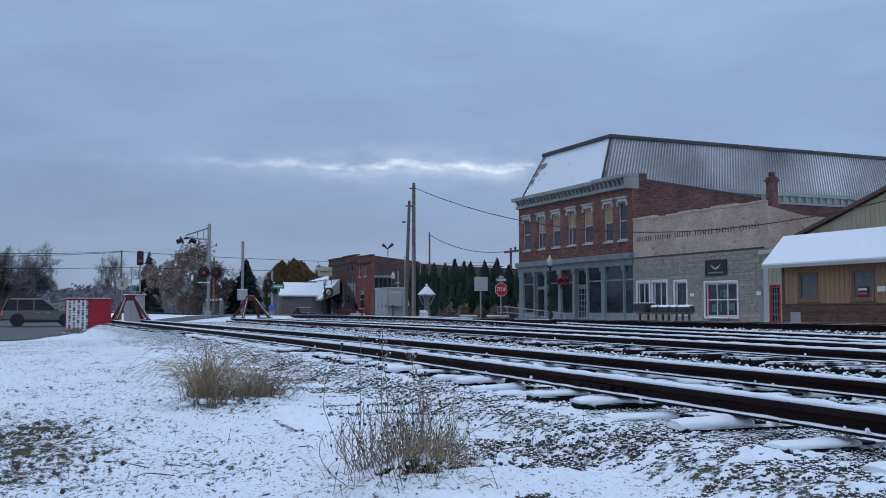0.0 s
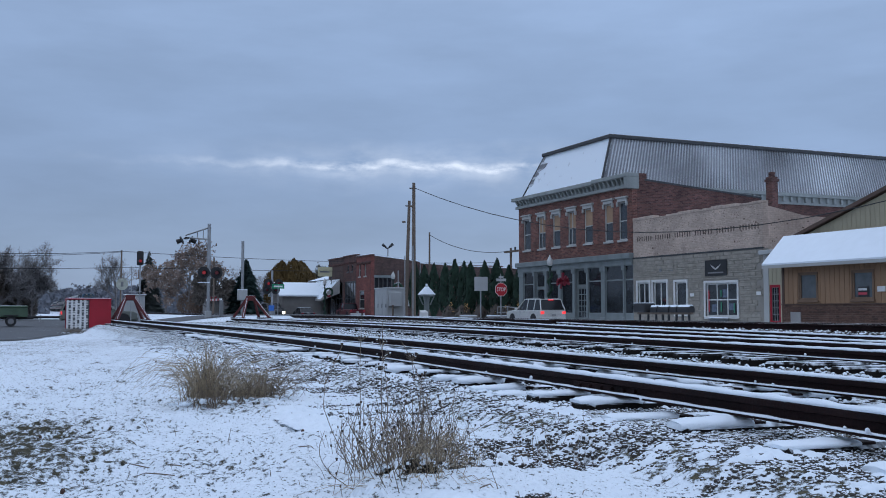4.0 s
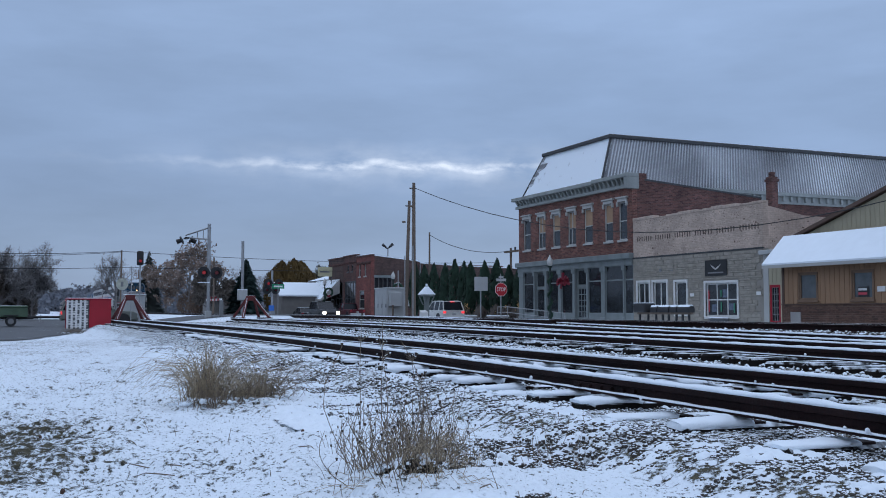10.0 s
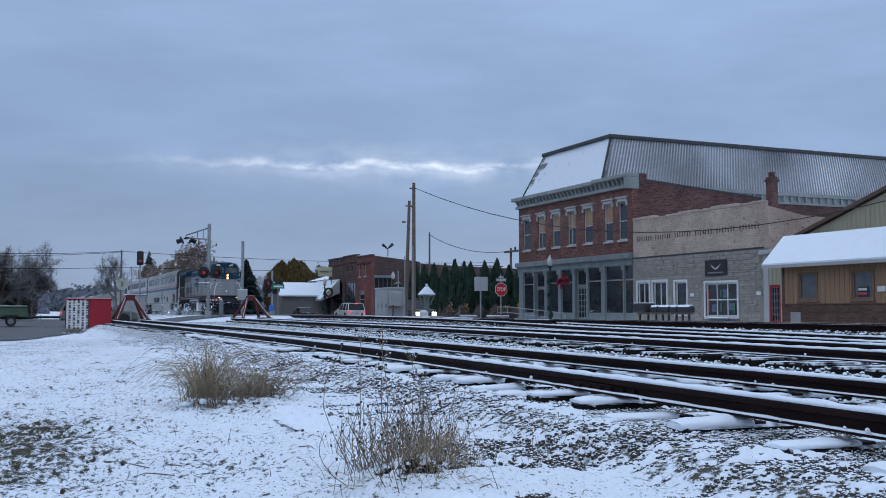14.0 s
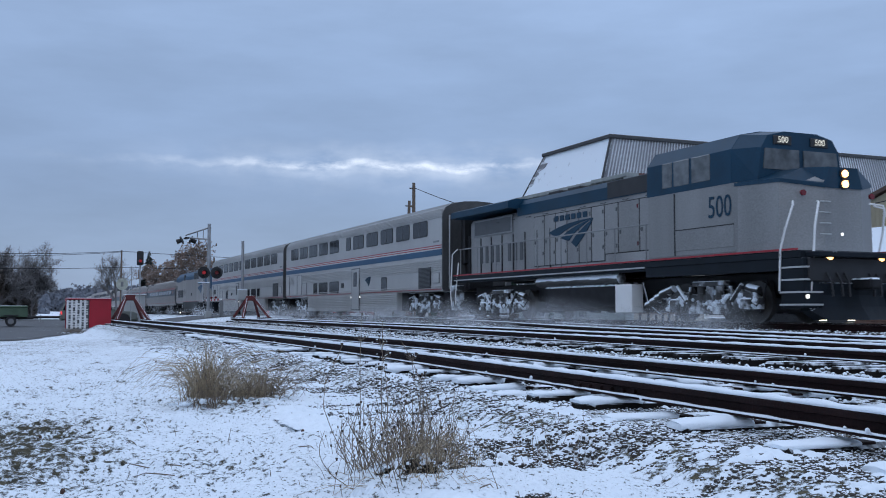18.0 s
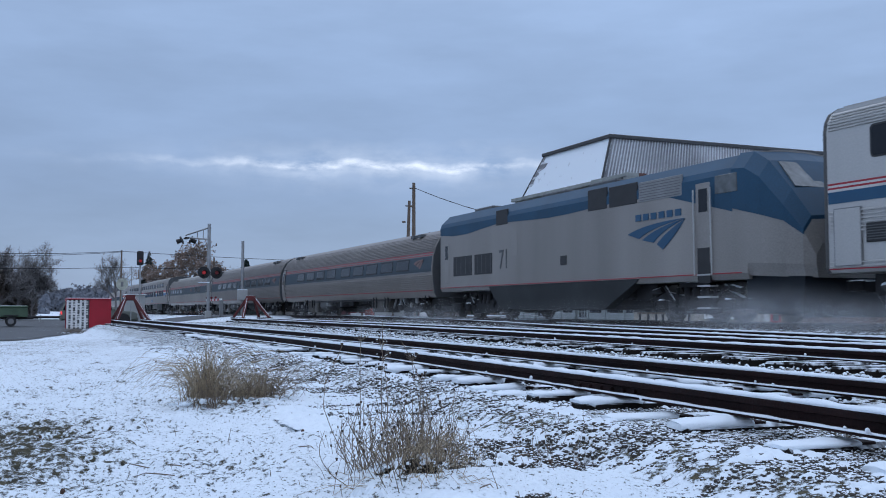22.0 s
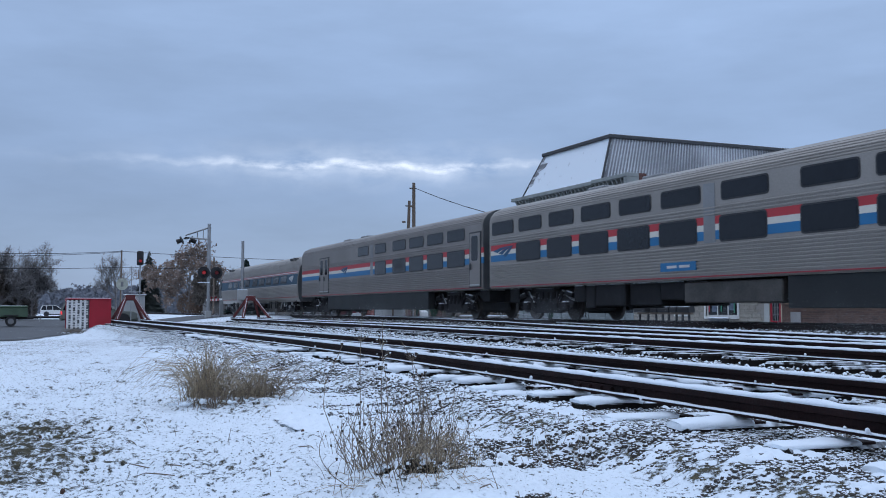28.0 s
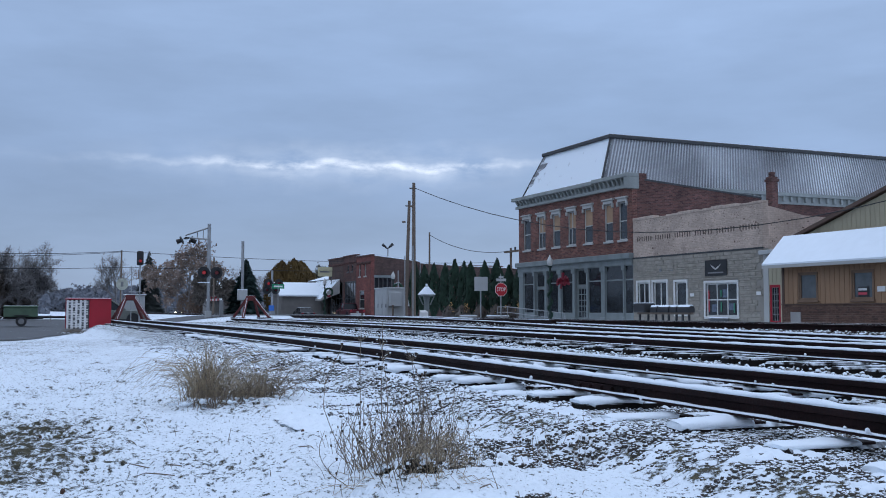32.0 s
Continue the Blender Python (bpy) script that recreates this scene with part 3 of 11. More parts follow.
def build_track(name, path, top, x0, x1, label, tie_x0, tie_x1, tie_step=0.53, snowy=True, tie_mat=None, near=False, main=False, bare_top=False):
    root = thing(name, pose(0, 0, 0), label, "railway track", "railway tracks")
    topf = top if callable(top) else (lambda x: top)
    # the sidings are laid in light old rail
    size = 1.0 if main else 0.66
    tall = 0.168 * size
    prof = rail_profile(0.0, size)
    for k, off in enumerate((-0.753, 0.753)):
        part("rail", rail_run(path, x0, x1, off, top, 0.8 if not main else 6.0, prof), RAIL, root)
        if main:
            part("rail_head", rail_run(path, x0, x1, off, topf(0) + 0.002, 6.0, [(-0.026, 0), (0.026, 0), (0.024, 0.003), (-0.024, 0.003)]), RAIL_BRIGHT, root, "polished running surface")
        if snowy:
            part("rail_snow", snowy_run(path, max(x0, -60), min(x1, 8), off, lambda x: topf(x) + 0.001, 0.10, 0.034, 0.026, k + len(name)), SNOW, root, "strip of snow on the rail head")
            for side in (-1, 1):
                part("foot_snow", snowy_run(path, max(x0, -30), min(x1, 8), off + side * 0.044, lambda x: topf(x) - tall + 0.014, 0.10, 0.022, 0.010, k + 7 + side), SNOW, root, "snow on the rail foot")
    tie = Geo().box(-0.105, 0.105, -1.15, 1.15, -0.17, 0.0, 0.026).mesh("tie", tie_mat or TIE)
    caps = [snow_loaf(k) for k in range(7)] if near else []
    r = random.Random(len(name))
    x = tie_x0
    plate = Geo().box(-0.09, 0.09, -0.16, 0.16, 0, 0.018, 0.004).mesh("tie_plate", RAIL)
    while x < tie_x1:
        y = path(x)
        ang = math.atan2(path(x + 0.25) - path(x - 0.25), 0.5)
        m = Matrix.Translation((x, y + r.uniform(-0.07, 0.07), topf(x) - tall - 0.014 + (r.uniform(-0.060, -0.012) if near else r.uniform(-0.035, 0.004)))) @ Matrix.Rotation(ang + r.uniform(-0.03, 0.03), 4, "Z")
        ob = part("tie", tie, None, root, at=m)
        if caps and x > -26:
            part("tie_snow", r.choice(caps), None, ob, at=Matrix.Diagonal((r.uniform(0.9, 1.1), r.choice((-1, 1)) * r.uniform(0.96, 1.0), r.uniform(0.7, 1.3), 1)))
            for s in (-0.753, 0.753):
                part("tie_plate", plate, None, ob, at=pose(0, s, -0.013))
        x += tie_step * r.uniform(0.88, 1.12) * (1.25 if near and x > -5.5 else 1.0)
    return root


track_near = build_track("near_siding_track", near_y, NEAR_TOP, -52.0, 14.0, "rusty snow-covered siding rails on half-buried timber ties", -52.0, 4.0, tie_step=0.60, near=True)
track_side = build_track("middle_siding_track", side_y, SIDE_TOP, -56.0, 14.0, "rusty snow-covered middle siding ending at a bumper", -55.5, -3.0)


def cross_top(x):
    return MAIN_TOP - 0.12 * smooth01((x + 45) / 22.0)


track_cross = build_track("crossover_track", cross_y, cross_top, -47.0, -6.0, "snow-lined crossover rails leaving the main line", -40.0, -10.0)
track_main = build_track("main_line_track", lambda x: MAIN_Y, MAIN_TOP, -650.0, 400.0, "main line with polished rail heads on raised ballast", -70.0, -8.0, snowy=False, main=True)


def add_joint_bars(root, path, top, off, xs):
    g = Geo()
    for x in xs:
        for s in (-1, 1):
            g.box(x - 0.46, x + 0.46, path(x) + off + s * 0.022 - 0.010, path(x) + off + s * 0.022 + 0.010, top - 0.092, top - 0.045, 0.004)
            for k in (-0.36, -0.22, -0.07, 0.07, 0.22, 0.36):
                g.disc((x + k, path(x) + off + s * 0.04, top - 0.070), (0, 1, 0), 0.014, 0.03, 6)
        part("joint_bar", g, RAIL, root, "bolted joint bar")
        g = Geo()


add_joint_bars(track_near, near_y, NEAR_TOP, -0.753, (-6.05, -17.9))
add_joint_bars(track_near, near_y, NEAR_TOP, 0.753, (-11.6,))
add_joint_bars(track_side, side_y, SIDE_TOP, -0.753, (-13.9, -27.6))


def frog(name, x, y):
    root = thing(name, pose(x, y, 0), "snow-dusted steel switch frog and guard rail", "switch frog", "switch parts")
    g = Geo()
    g.box(-1.6, 1.6, -0.10, 0.10, MAIN_TOP - 0.16, MAIN_TOP - 0.01, 0.02)
    part("casting", g, RAIL, root)
    g = Geo()
    g.box(-1.2, 1.2, -0.05, 0.05, MAIN_TOP - 0.01, MAIN_TOP + 0.012, 0.01)
    part("snow_cover", g, SNOW, root)


frog("switch_frog", -30.5, MAIN_Y - 0.85)
frog("switch_frog", -36.0, MAIN_Y - 1.1)


def bumper(name, x, yc, top, label):
    """A bent-rail bumping post: two leaning rails to a cross beam, braced behind."""
    root = thing(name, pose(x, yc, top), label, "bumping post", "bumping posts")
    for s in (-1, 1):
        g = Geo()
        y = s * 0.75
        g.tube([(1.55, y, 0.0), (0.05, s * 0.20, 1.12)], 0.085, 4)
        part("leaning_rail", g, BUMPER_RED, root)
        g = Geo()
        g.tube([(-1.1, y, 0.0), (-0.05, s * 0.20, 1.10)], 0.075, 4)
        part("back_brace", g, BUMPER_RED, root)
        g = Geo()
        g.box(-1.3, 1.8, y - 0.10, y + 0.10, -0.02, 0.05, 0.01)
        part("base_rail", g, RAIL, root)
        g = Geo()
        g.tube([(1.60, y, 0.075), (0.12, s * 0.20, 1.20)], 0.009, 4)
        part("snow_strip", g, SNOW, root)
    g = Geo().box(-0.14, 0.22, -0.24, 0.24, 0.98, 1.26, 0.03)
    part("cross_beam", g, BUMPER_RED, root)
    part("beam_snow", Geo().box(-0.13, 0.21, -0.22, 0.22, 1.26, 1.272, 0.004), SNOW, root)
    return root


bumper("bumping_post", -51.2, near_y(-52.2) + 0.12, NEAR_TOP, "dark red bumping post of bent rails, dusted with snow")  
bumper("bumping_post", -55.2, side_y(-56.3) + 0.12, SIDE_TOP, "dark red bumping post of bent rails at the middle siding")


# ---------------------------------------------------------------- loose ballast
def stone_mesh(g, x, y, z, s, r, flat=1.0):
    n1 = 6
    v = []
    sx, sy, sz = s * r.uniform(0.8, 1.3), s * r.uniform(0.7, 1.1), s * r.uniform(0.75, 1.25) * flat
    rot = r.uniform(0, 6.28)
    c, sn = math.cos(rot), math.sin(rot)
    for j, (zz, rr) in enumerate(((-0.6, 0.75), (0.15, 1.0), (0.72, 0.62))):
        for k in range(n1):
            a = 6.283 * (k + 0.5 * (j % 2)) / n1
            q = r.uniform(0.8, 1.15)
            px, py = math.cos(a) * rr * q * sx, math.sin(a) * rr * q * sy
            v.append((x + px * c - py * sn, y + px * sn + py * c, z + zz * sz * r.uniform(0.85, 1.1)))
    v.append((x, y, z + sz * 1.0))
    f = []
    for j in range(2):
        for k in range(n1):
            f.append((j * n1 + k, j * n1 + (k + 1) % n1, (j + 1) * n1 + (k + 1) % n1, (j + 1) * n1 + k))
    for k in range(n1):
        f.append((2 * n1 + k, 2 * n1 + (k + 1) % n1, 3 * n1))
    g.add(v, f, True)


def value_noise(x, y, size, seed):
    """Smooth random field between 0 and 1 with features of the given size."""
    cell = np.random.default_rng(seed).random((256, 256))
    u, v = x / size, y / size
    i, j = np.floor(u).astype(int), np.floor(v).astype(int)
    a, b = u - i, v - j
    a, b = a * a * (3 - 2 * a), b * b * (3 - 2 * b)
    c = lambda p, q: cell[p % 256, q % 256]
    return (c(i, j) * (1 - a) + c(i + 1, j) * a) * (1 - b) + (c(i, j + 1) * (1 - a) + c(i + 1, j + 1) * a) * b


def domes(x, y, size, seed, k=4.5):
    """Rounded lumps of uneven height that run into one another, about 0 to 1."""
    rng = np.random.default_rng(seed)
    jx, jy, amp, wide = (rng.random((256, 256)) for _ in range(4))
    i, j = np.floor(x / size).astype(int), np.floor(y / size).astype(int)
    total = np.zeros_like(x)
    for di in (-1, 0, 1):
        for dj in (-1, 0, 1):
            p, q = (i + di) % 256, (j + dj) % 256
            d2 = (x / size - i - di - jx[p, q]) ** 2 + (y / size - j - dj - jy[p, q]) ** 2
            total += np.exp(k * ((0.45 + 0.75 * amp[p, q]) * (1 - d2 / (0.30 + 0.45 * wide[p, q]))))
    return np.log(total) / k


def snow_blanket(X, Y, base, height, floor_=-0.010):
    """One lumpy sheet of snow over stones, open where it is thinnest."""
    nx, ny = X.shape
    Z = base + height
    idx = np.arange(nx * ny).reshape(nx, ny)
    keep = np.maximum(np.maximum(height[:-1, :-1], height[1:, :-1]), np.maximum(height[1:, 1:], height[:-1, 1:])) > floor_
    faces = np.stack([idx[:-1, :-1], idx[1:, :-1], idx[1:, 1:], idx[:-1, 1:]], -1)[keep]
    used = np.unique(faces)
    back = np.zeros(nx * ny, int)
    back[used] = np.arange(len(used))
    g = Geo()
    g.add(np.stack([X, Y, Z], -1).reshape(-1, 3)[used].tolist(), back[faces].tolist(), True)
    return g


def bed_snow():
    """Snow lying over the shoulder of the bed and between the nearest rails."""
    def ss(t):
        t = np.clip(t, 0, 1)
        return t * t * (3 - 2 * t)
    xs = -2.6 - np.cumsum(np.linspace(0.010, 0.034, 760))
    ds = np.concatenate([np.arange(3.1, 0.80, -0.0115), np.arange(0.66, -0.68, -0.016)])
    X = np.repeat(xs[:, None], len(ds), 1)
    NY = 5.15 - 0.0023 * np.maximum(0.0, np.minimum(X, 6.0) + 20.0) ** 2
    D = np.repeat(ds[None, :], len(xs), 0)
    Y = NY - D
    base = ground_np(X.ravel(), Y.ravel()).reshape(X.shape)
    wx, wy = X + 0.02 * value_noise(X, Y, 0.05, 1), Y + 0.02 * value_noise(X, Y, 0.05, 2)
    small, large = domes(wx, wy, 0.058, 3, 6.0), domes(wx, wy, 0.125, 4)
    patch = 0.6 * value_noise(X, Y, 0.42, 5) + 0.4 * value_noise(X, Y, 0.15, 6)
    thick = -0.085 + 0.050 * patch + 0.062 * ss((D - 2.2 - 0.6 * (patch - 0.5)) / 0.75) - 0.010 * ss((1.05 - D) / 0.3) + 0.012 * np.exp(-((D - 1.28) / 0.16) ** 2)
    lawn = ss((D - 2.3) / 0.6)
    height = thick + (1 - 0.5 * lawn) * (0.034 * small + 0.036 * large) + 0.003 * value_noise(X, Y, 0.02, 7)
    # runs out into the lawn and is open over the rails
    height = height - 0.09 * ss((D - 2.75) / 0.35)
    height = np.where((D < 0.80) & (D > 0.66), -1.0, height)
    solid("bed_snow", snow_blanket(X, Y, base, height), SNOW, "lumpy snow lying over the track's gravel shoulder", "snow", kind="stuff")


def scatter_ballast():
    r = random.Random(11)
    g = Geo()
    for _ in range(9000):
        x = -6.0 - 24.0 * r.random() ** 1.5
        ny = near_y(x)
        y = ny - 2.6 + r.random() ** 0.8 * 3.5
        if x > -14.0 and r.random() < 0.6:
            continue
        s = r.uniform(0.010, 0.024)
        stone_mesh(g, x, y, ground_z(x, y) + s * r.uniform(-0.2, 0.5), s, r)
    for _ in range(9000):
        x = -3.0 - 30.0 * r.random() ** 1.5
        y = near_y(x) + 0.9 + r.random() * 5.5
        s = r.uniform(0.014, 0.036)
        stone_mesh(g, x, y, ground_z(x, y) + s * r.uniform(-0.2, 0.35), s, r)
    bare = Geo()
    for _ in range(34000):
        x = -2.6 - 13.0 * r.random() ** 1.5
        ny = near_y(x)
        y = ny - 2.5 + r.random() * 3.2
        s = r.uniform(0.007, 0.017)
        stone_mesh(bare, x, y, ground_z(x, y) + s * r.uniform(-0.6, 0.1), s, r)
    solid("bare_stones", bare, BALLAST_BARE, "bare brown-grey ballast stones between the snow", "ballast", kind="stuff")
    solid("ballast_stones", g, BALLAST, "loose grey ballast stones capped with snow", "ballast", kind="stuff")
    g = Geo()
    for _ in range(6500):
        x = -12.0 - 45.0 * r.random() ** 1.4
        y = MAIN_Y + r.choice((-1, 1)) * r.uniform(0.0, 2.6)
        s = r.uniform(0.03, 0.06)
        stone_mesh(g, x, y, ground_z(x, y) + s * 0.3, s, r)
    solid("main_line_ballast", g, BALLAST_BARE, "bare grey ballast of the main line", "ballast", kind="stuff")


bed_snow()


scatter_ballast()


def snow_clods():
    r = random.Random(71)
    g = Geo()
    for path, top in ((near_y, NEAR_TOP), (side_y, SIDE_TOP)):
        for _ in range(70):
            x = -2.5 - 26.0 * r.random() ** 1.4
            off = r.choice((-0.753, 0.753)) + r.choice((-1, 1, -1)) * r.uniform(0.05, 0.16)
            s = r.uniform(0.006, 0.018)
            stone_mesh(g, x, path(x) + off, top - 0.10 + s * 0.6 + r.uniform(0, 0.03), s, r)
    solid("snow_clods", g, SNOW, "small clods of snow fallen beside the rails", "snow", kind="stuff")


snow_clods()

# ---------------------------------------------------------------- the train
SPEED = 17.95
HEAD_AT = 7.62 - SPEED * 19.377 + 0.95     # front coupler at 0 s


class Car:
    """A rail car: s is the distance behind its front coupler, z the height over the rail."""

    def __init__(self, name, start, length, label, category, group):
        self.L, self.start = length, start
        self.x0 = HEAD_AT - start - length / 2
        self.root = thing(name, pose(self.x0, MAIN_Y, MAIN_TOP), label, category, group)
        part("centre_sill", Geo().box(-length / 2 + 0.6, length / 2 - 0.6, -0.5, 0.5, 0.62, 1.25, 0.04), BLACK, self.root)

    def x(self, s):
        return self.L / 2 - s

    def panel(self, name, s0, s1, z0, z1, material, half, out=0.012, label="", c=0.0, sides=(-1, 1), parent=None, depth=0.03):
        """A flat piece set on the car's flanks."""
        obs = []
        for sd in sides:
            y0, y1 = sorted((sd * (half - depth + out), sd * (half + out)))
            obs.append(part(name, Geo().box(self.x(s1), self.x(s0), y0, y1, z0, z1, c), material, parent or self.root, label))
        return obs

    @staticmethod
    def rounded(x0, x1, z0, z1, r, n=4):
        pts = []
        for cx, cz, a0 in ((x1 - r, z1 - r, 0.0), (x0 + r, z1 - r, 90.0), (x0 + r, z0 + r, 180.0), (x1 - r, z0 + r, 270.0)):
            pts += [(cx + r * math.cos(radians(a0 + 90.0 * k / n)), cz + r * math.sin(radians(a0 + 90.0 * k / n))) for k in range(n + 1)]
        return pts

    def window(self, s0, s1, z0, z1, half, sides=(-1, 1), label=""):
        for sd in sides:
            y = sd * (half + 0.006)
            y0, y1 = sorted((sd * (half - 0.03), y))
            w = part("window", Geo().prism(self.rounded(self.x(s1), self.x(s0), z0, z1, 0.10), y0, y1, "y"), BLACK, self.root, label)
            y0, y1 = sorted((sd * half, sd * (half + 0.012)))
            part("pane", Geo().prism(self.rounded(self.x(s1) + 0.04, self.x(s0) - 0.04, z0 + 0.04, z1 - 0.04, 0.08), y0, y1, "y"), GLASS, w)


def truck(car, s, wheelbase=2.6, r=0.46, frame_mat=None, half=1.08, label="", outside=True, scale=1.0):
    """A two-axle truck with side frames, springs, boxes and four wheels."""
    t = new("truck")
    t.parent = car.root
    t.matrix_basis = pose(car.x(s), 0, 0)
    fm = frame_mat or UNDER
    for sd in (-1, 1):
        g = Geo()
        y0, y1 = sorted((sd * (half - 0.10), sd * (half + 0.06)))
        prof = [(-wheelbase / 2 - 0.42, 0.62), (-wheelbase / 2 - 0.42, 0.34), (-wheelbase / 2 + 0.25, 0.34), (-wheelbase / 2 + 0.5, 0.22), (wheelbase / 2 - 0.5, 0.22), (wheelbase / 2 - 0.25, 0.34), (wheelbase / 2 + 0.42, 0.34), (wheelbase / 2 + 0.42, 0.62), (wheelbase / 2 - 0.1, 0.82), (0.5, 0.70), (-0.5, 0.70), (-wheelbase / 2 + 0.1, 0.82)]
        g.prism(prof, y0, y1, "y")
        part("side_frame", g, fm, t)
        for k in (-0.36, 0.0, 0.36):
            g = Geo().tube([(k, sd * (half + 0.02), 0.58), (k, sd * (half + 0.02), 0.98)], 0.11, 8)
            part("spring", g, fm, t)
        g = Geo().box(-0.62, 0.62, min(sd * (half - 0.12), sd * (half + 0.13)), max(sd * (half - 0.12), sd * (half + 0.13)), 0.92, 1.06, 0.02)
        part("bolster_end", g, fm, t)
        for a in (-1, 1):
            g = Geo().box(a * wheelbase / 2 - 0.17, a * wheelbase / 2 + 0.17, min(sd * (half + 0.02), sd * (half + 0.16)), max(sd * (half + 0.02), sd * (half + 0.16)), 0.30, 0.62, 0.04)
            part("axle_box", g, fm, t)
            g = Geo().disc((a * wheelbase / 2, sd * 0.78, r), (0, 1, 0), r, 0.12, 24)
            g.disc((a * wheelbase / 2, sd * 0.86, r), (0, 1, 0), r * 0.55, 0.06, 16)
            part("wheel", g, WHEEL, t)
            g = Geo().tube([(a * wheelbase / 2 - 0.5 * a, sd * (half + 0.10), 0.55), (a * wheelbase / 2 - 0.12 * a, sd * (half + 0.10), 0.95)], 0.055, 6)
            part("damper", g, fm, t)
    for a in (-1, 1):
        part("axle", Geo().tube([(a * wheelbase / 2, -0.8, r), (a * wheelbase / 2, 0.8, r)], 0.09, 8), WHEEL, t)
    part("cross_member", Geo().box(-0.35, 0.35, -half, half, 0.5, 0.85, 0.03), fm, t)
    if fm == UNDER_SNOW:
        r = random.Random(int(s * 10))
        for sd in (-1, 1):
            g = Geo()
            for k in range(150):
                # plastered along the frame's dip and down the axle guides
                q = r.uniform(-1, 1)
                x, z = q * (wheelbase / 2 + 0.4), 0.40 + 0.20 * abs(math.sin(q * 3.2)) + r.gauss(0, 0.035)
                if k % 3 == 0:
                    x, z = r.choice((-1, 1)) * (wheelbase / 2 + r.choice((-0.26, 0.26))) + r.gauss(0, 0.03), r.uniform(0.36, 0.86)
                stone_mesh(g, x, sd * (half + 0.035 + r.uniform(0, 0.03)), z, r.uniform(0.035, 0.075), r, 1.0)
            part("caked_snow", g, SNOW, t, "snow caked on the truck")
    part("motor_case", Geo().box(-wheelbase / 2 - 0.2, wheelbase / 2 + 0.2, -0.66, 0.66, 0.26, 1.04, 0.08), GREY_DARK, t)
    for sd in (-1, 1):
        for a in (-1, 1):
            x = a * wheelbase / 2
            part("brake_rigging", Geo().tube([(x - a * 0.62, sd * (half + 0.04), 0.92), (x - a * 0.58, sd * (half + 0.05), 0.45), (x - a * 0.52, sd * (half - 0.08), 0.30)], [0.05, 0.07, 0.05], 6), fm, t)
            part("brake_cylinder", Geo().tube([(x + a * 0.05, sd * (half + 0.06), 0.88), (x + a * 0.45, sd * (half + 0.06), 0.80)], 0.09, 8), fm, t)
            part("air_hose", Geo().tube([(x + a * 0.55, sd * (half - 0.1), 1.05), (x + a * 0.60, sd * (half + 0.08), 0.62), (x + a * 0.40, sd * (half + 0.12), 0.42), (x + a * 0.10, sd * (half + 0.10), 0.55)], 0.02, 5), BLACK, t)
    return t


def shell(car, s0, s1, prof, material, name="body_shell", smooth=False):
    full = prof + [(-y, z) for y, z in prof[::-1] if y > 0]
    g = Geo().prism(full, car.x(s1), car.x(s0), "x", smooth)
    return part(name, g, material, car.root)


def fluting(car, s0, s1, zs, half_at, material, h=0.03, proud=0.014, name="fluting"):
    """Long corrugations along both flanks: each rib has a flat face, a sloped top and an undercut foot."""
    g = Geo()
    for z in zs:
        for sd in (-1, 1):
            lo, hi = half_at(z - h / 2), half_at(z + h / 2)
            mid = max(half_at(z), min(lo, hi)) + proud
            g.prism([(sd * (lo - 0.02), z - h * 0.46), (sd * mid, z - h * 0.40), (sd * mid, z + h * 0.02), (sd * (hi - 0.02), z + h * 0.40)], car.x(s1), car.x(s0))
    ob = part(name, g, material, car.root, "horizontal corrugations")
    tagged(ob, "horizontal corrugations", kind="stuff")
    return ob


def swoosh(car, s0, s1, z0, z1, half, material, sides=(-1,)):
    """The carrier's mark, as three plain blades that fan out from one tip."""
    blades = (((0.0, 0.66), (0.35, 1.0), (0.21, 0.46), (0.46, 0.84)), ((0.27, 0.40), (0.52, 0.80), (0.47, 0.27), (0.64, 0.70)), ((0.53, 0.20), (0.70, 0.64), (0.63, 0.0), (0.88, 0.52)))

    def curve(a, c, b, n=7):
        return [((1 - t) ** 2 * a[0] + 2 * t * (1 - t) * c[0] + t * t * b[0], (1 - t) ** 2 * a[1] + 2 * t * (1 - t) * c[1] + t * t * b[1]) for t in [i / n for i in range(n + 1)]]
    for sd in sides:
        for k, (a, ca, b, cb) in enumerate(blades):
            tip = (1.0, 1.0 - 0.02 * k)
            low = (0.99, 0.985 - 0.02 * k)
            pts = curve(a, ca, tip) + curve(b, cb, low)[::-1]
            pts = [(car.x(s1) + (car.x(s0) - car.x(s1)) * u, z0 + (z1 - z0) * v) for u, v in pts]
            y0, y1 = sorted((sd * (half - 0.01), sd * (half + 0.010)))
            part("painted_mark", Geo().prism(pts, y0, y1, "y"), material, car.root)


def end_gear(car, half=0.55):
    """Couplers and the bellows between cars."""
    for e in (-1, 1):
        x = e * (car.L / 2 - 0.30)
        g = Geo()
        g.box(min(x, x + e * 0.36), max(x, x + e * 0.36), -half, half, 1.15, 3.35, 0.03)
        part("diaphragm", g, BLACK, car.root, "black rubber diaphragm")
        g = Geo().box(min(x, x + e * 0.32), max(x, x + e * 0.32), -0.14, 0.14, 0.72, 0.98, 0.03)
        part("coupler", g, UNDER, car.root)


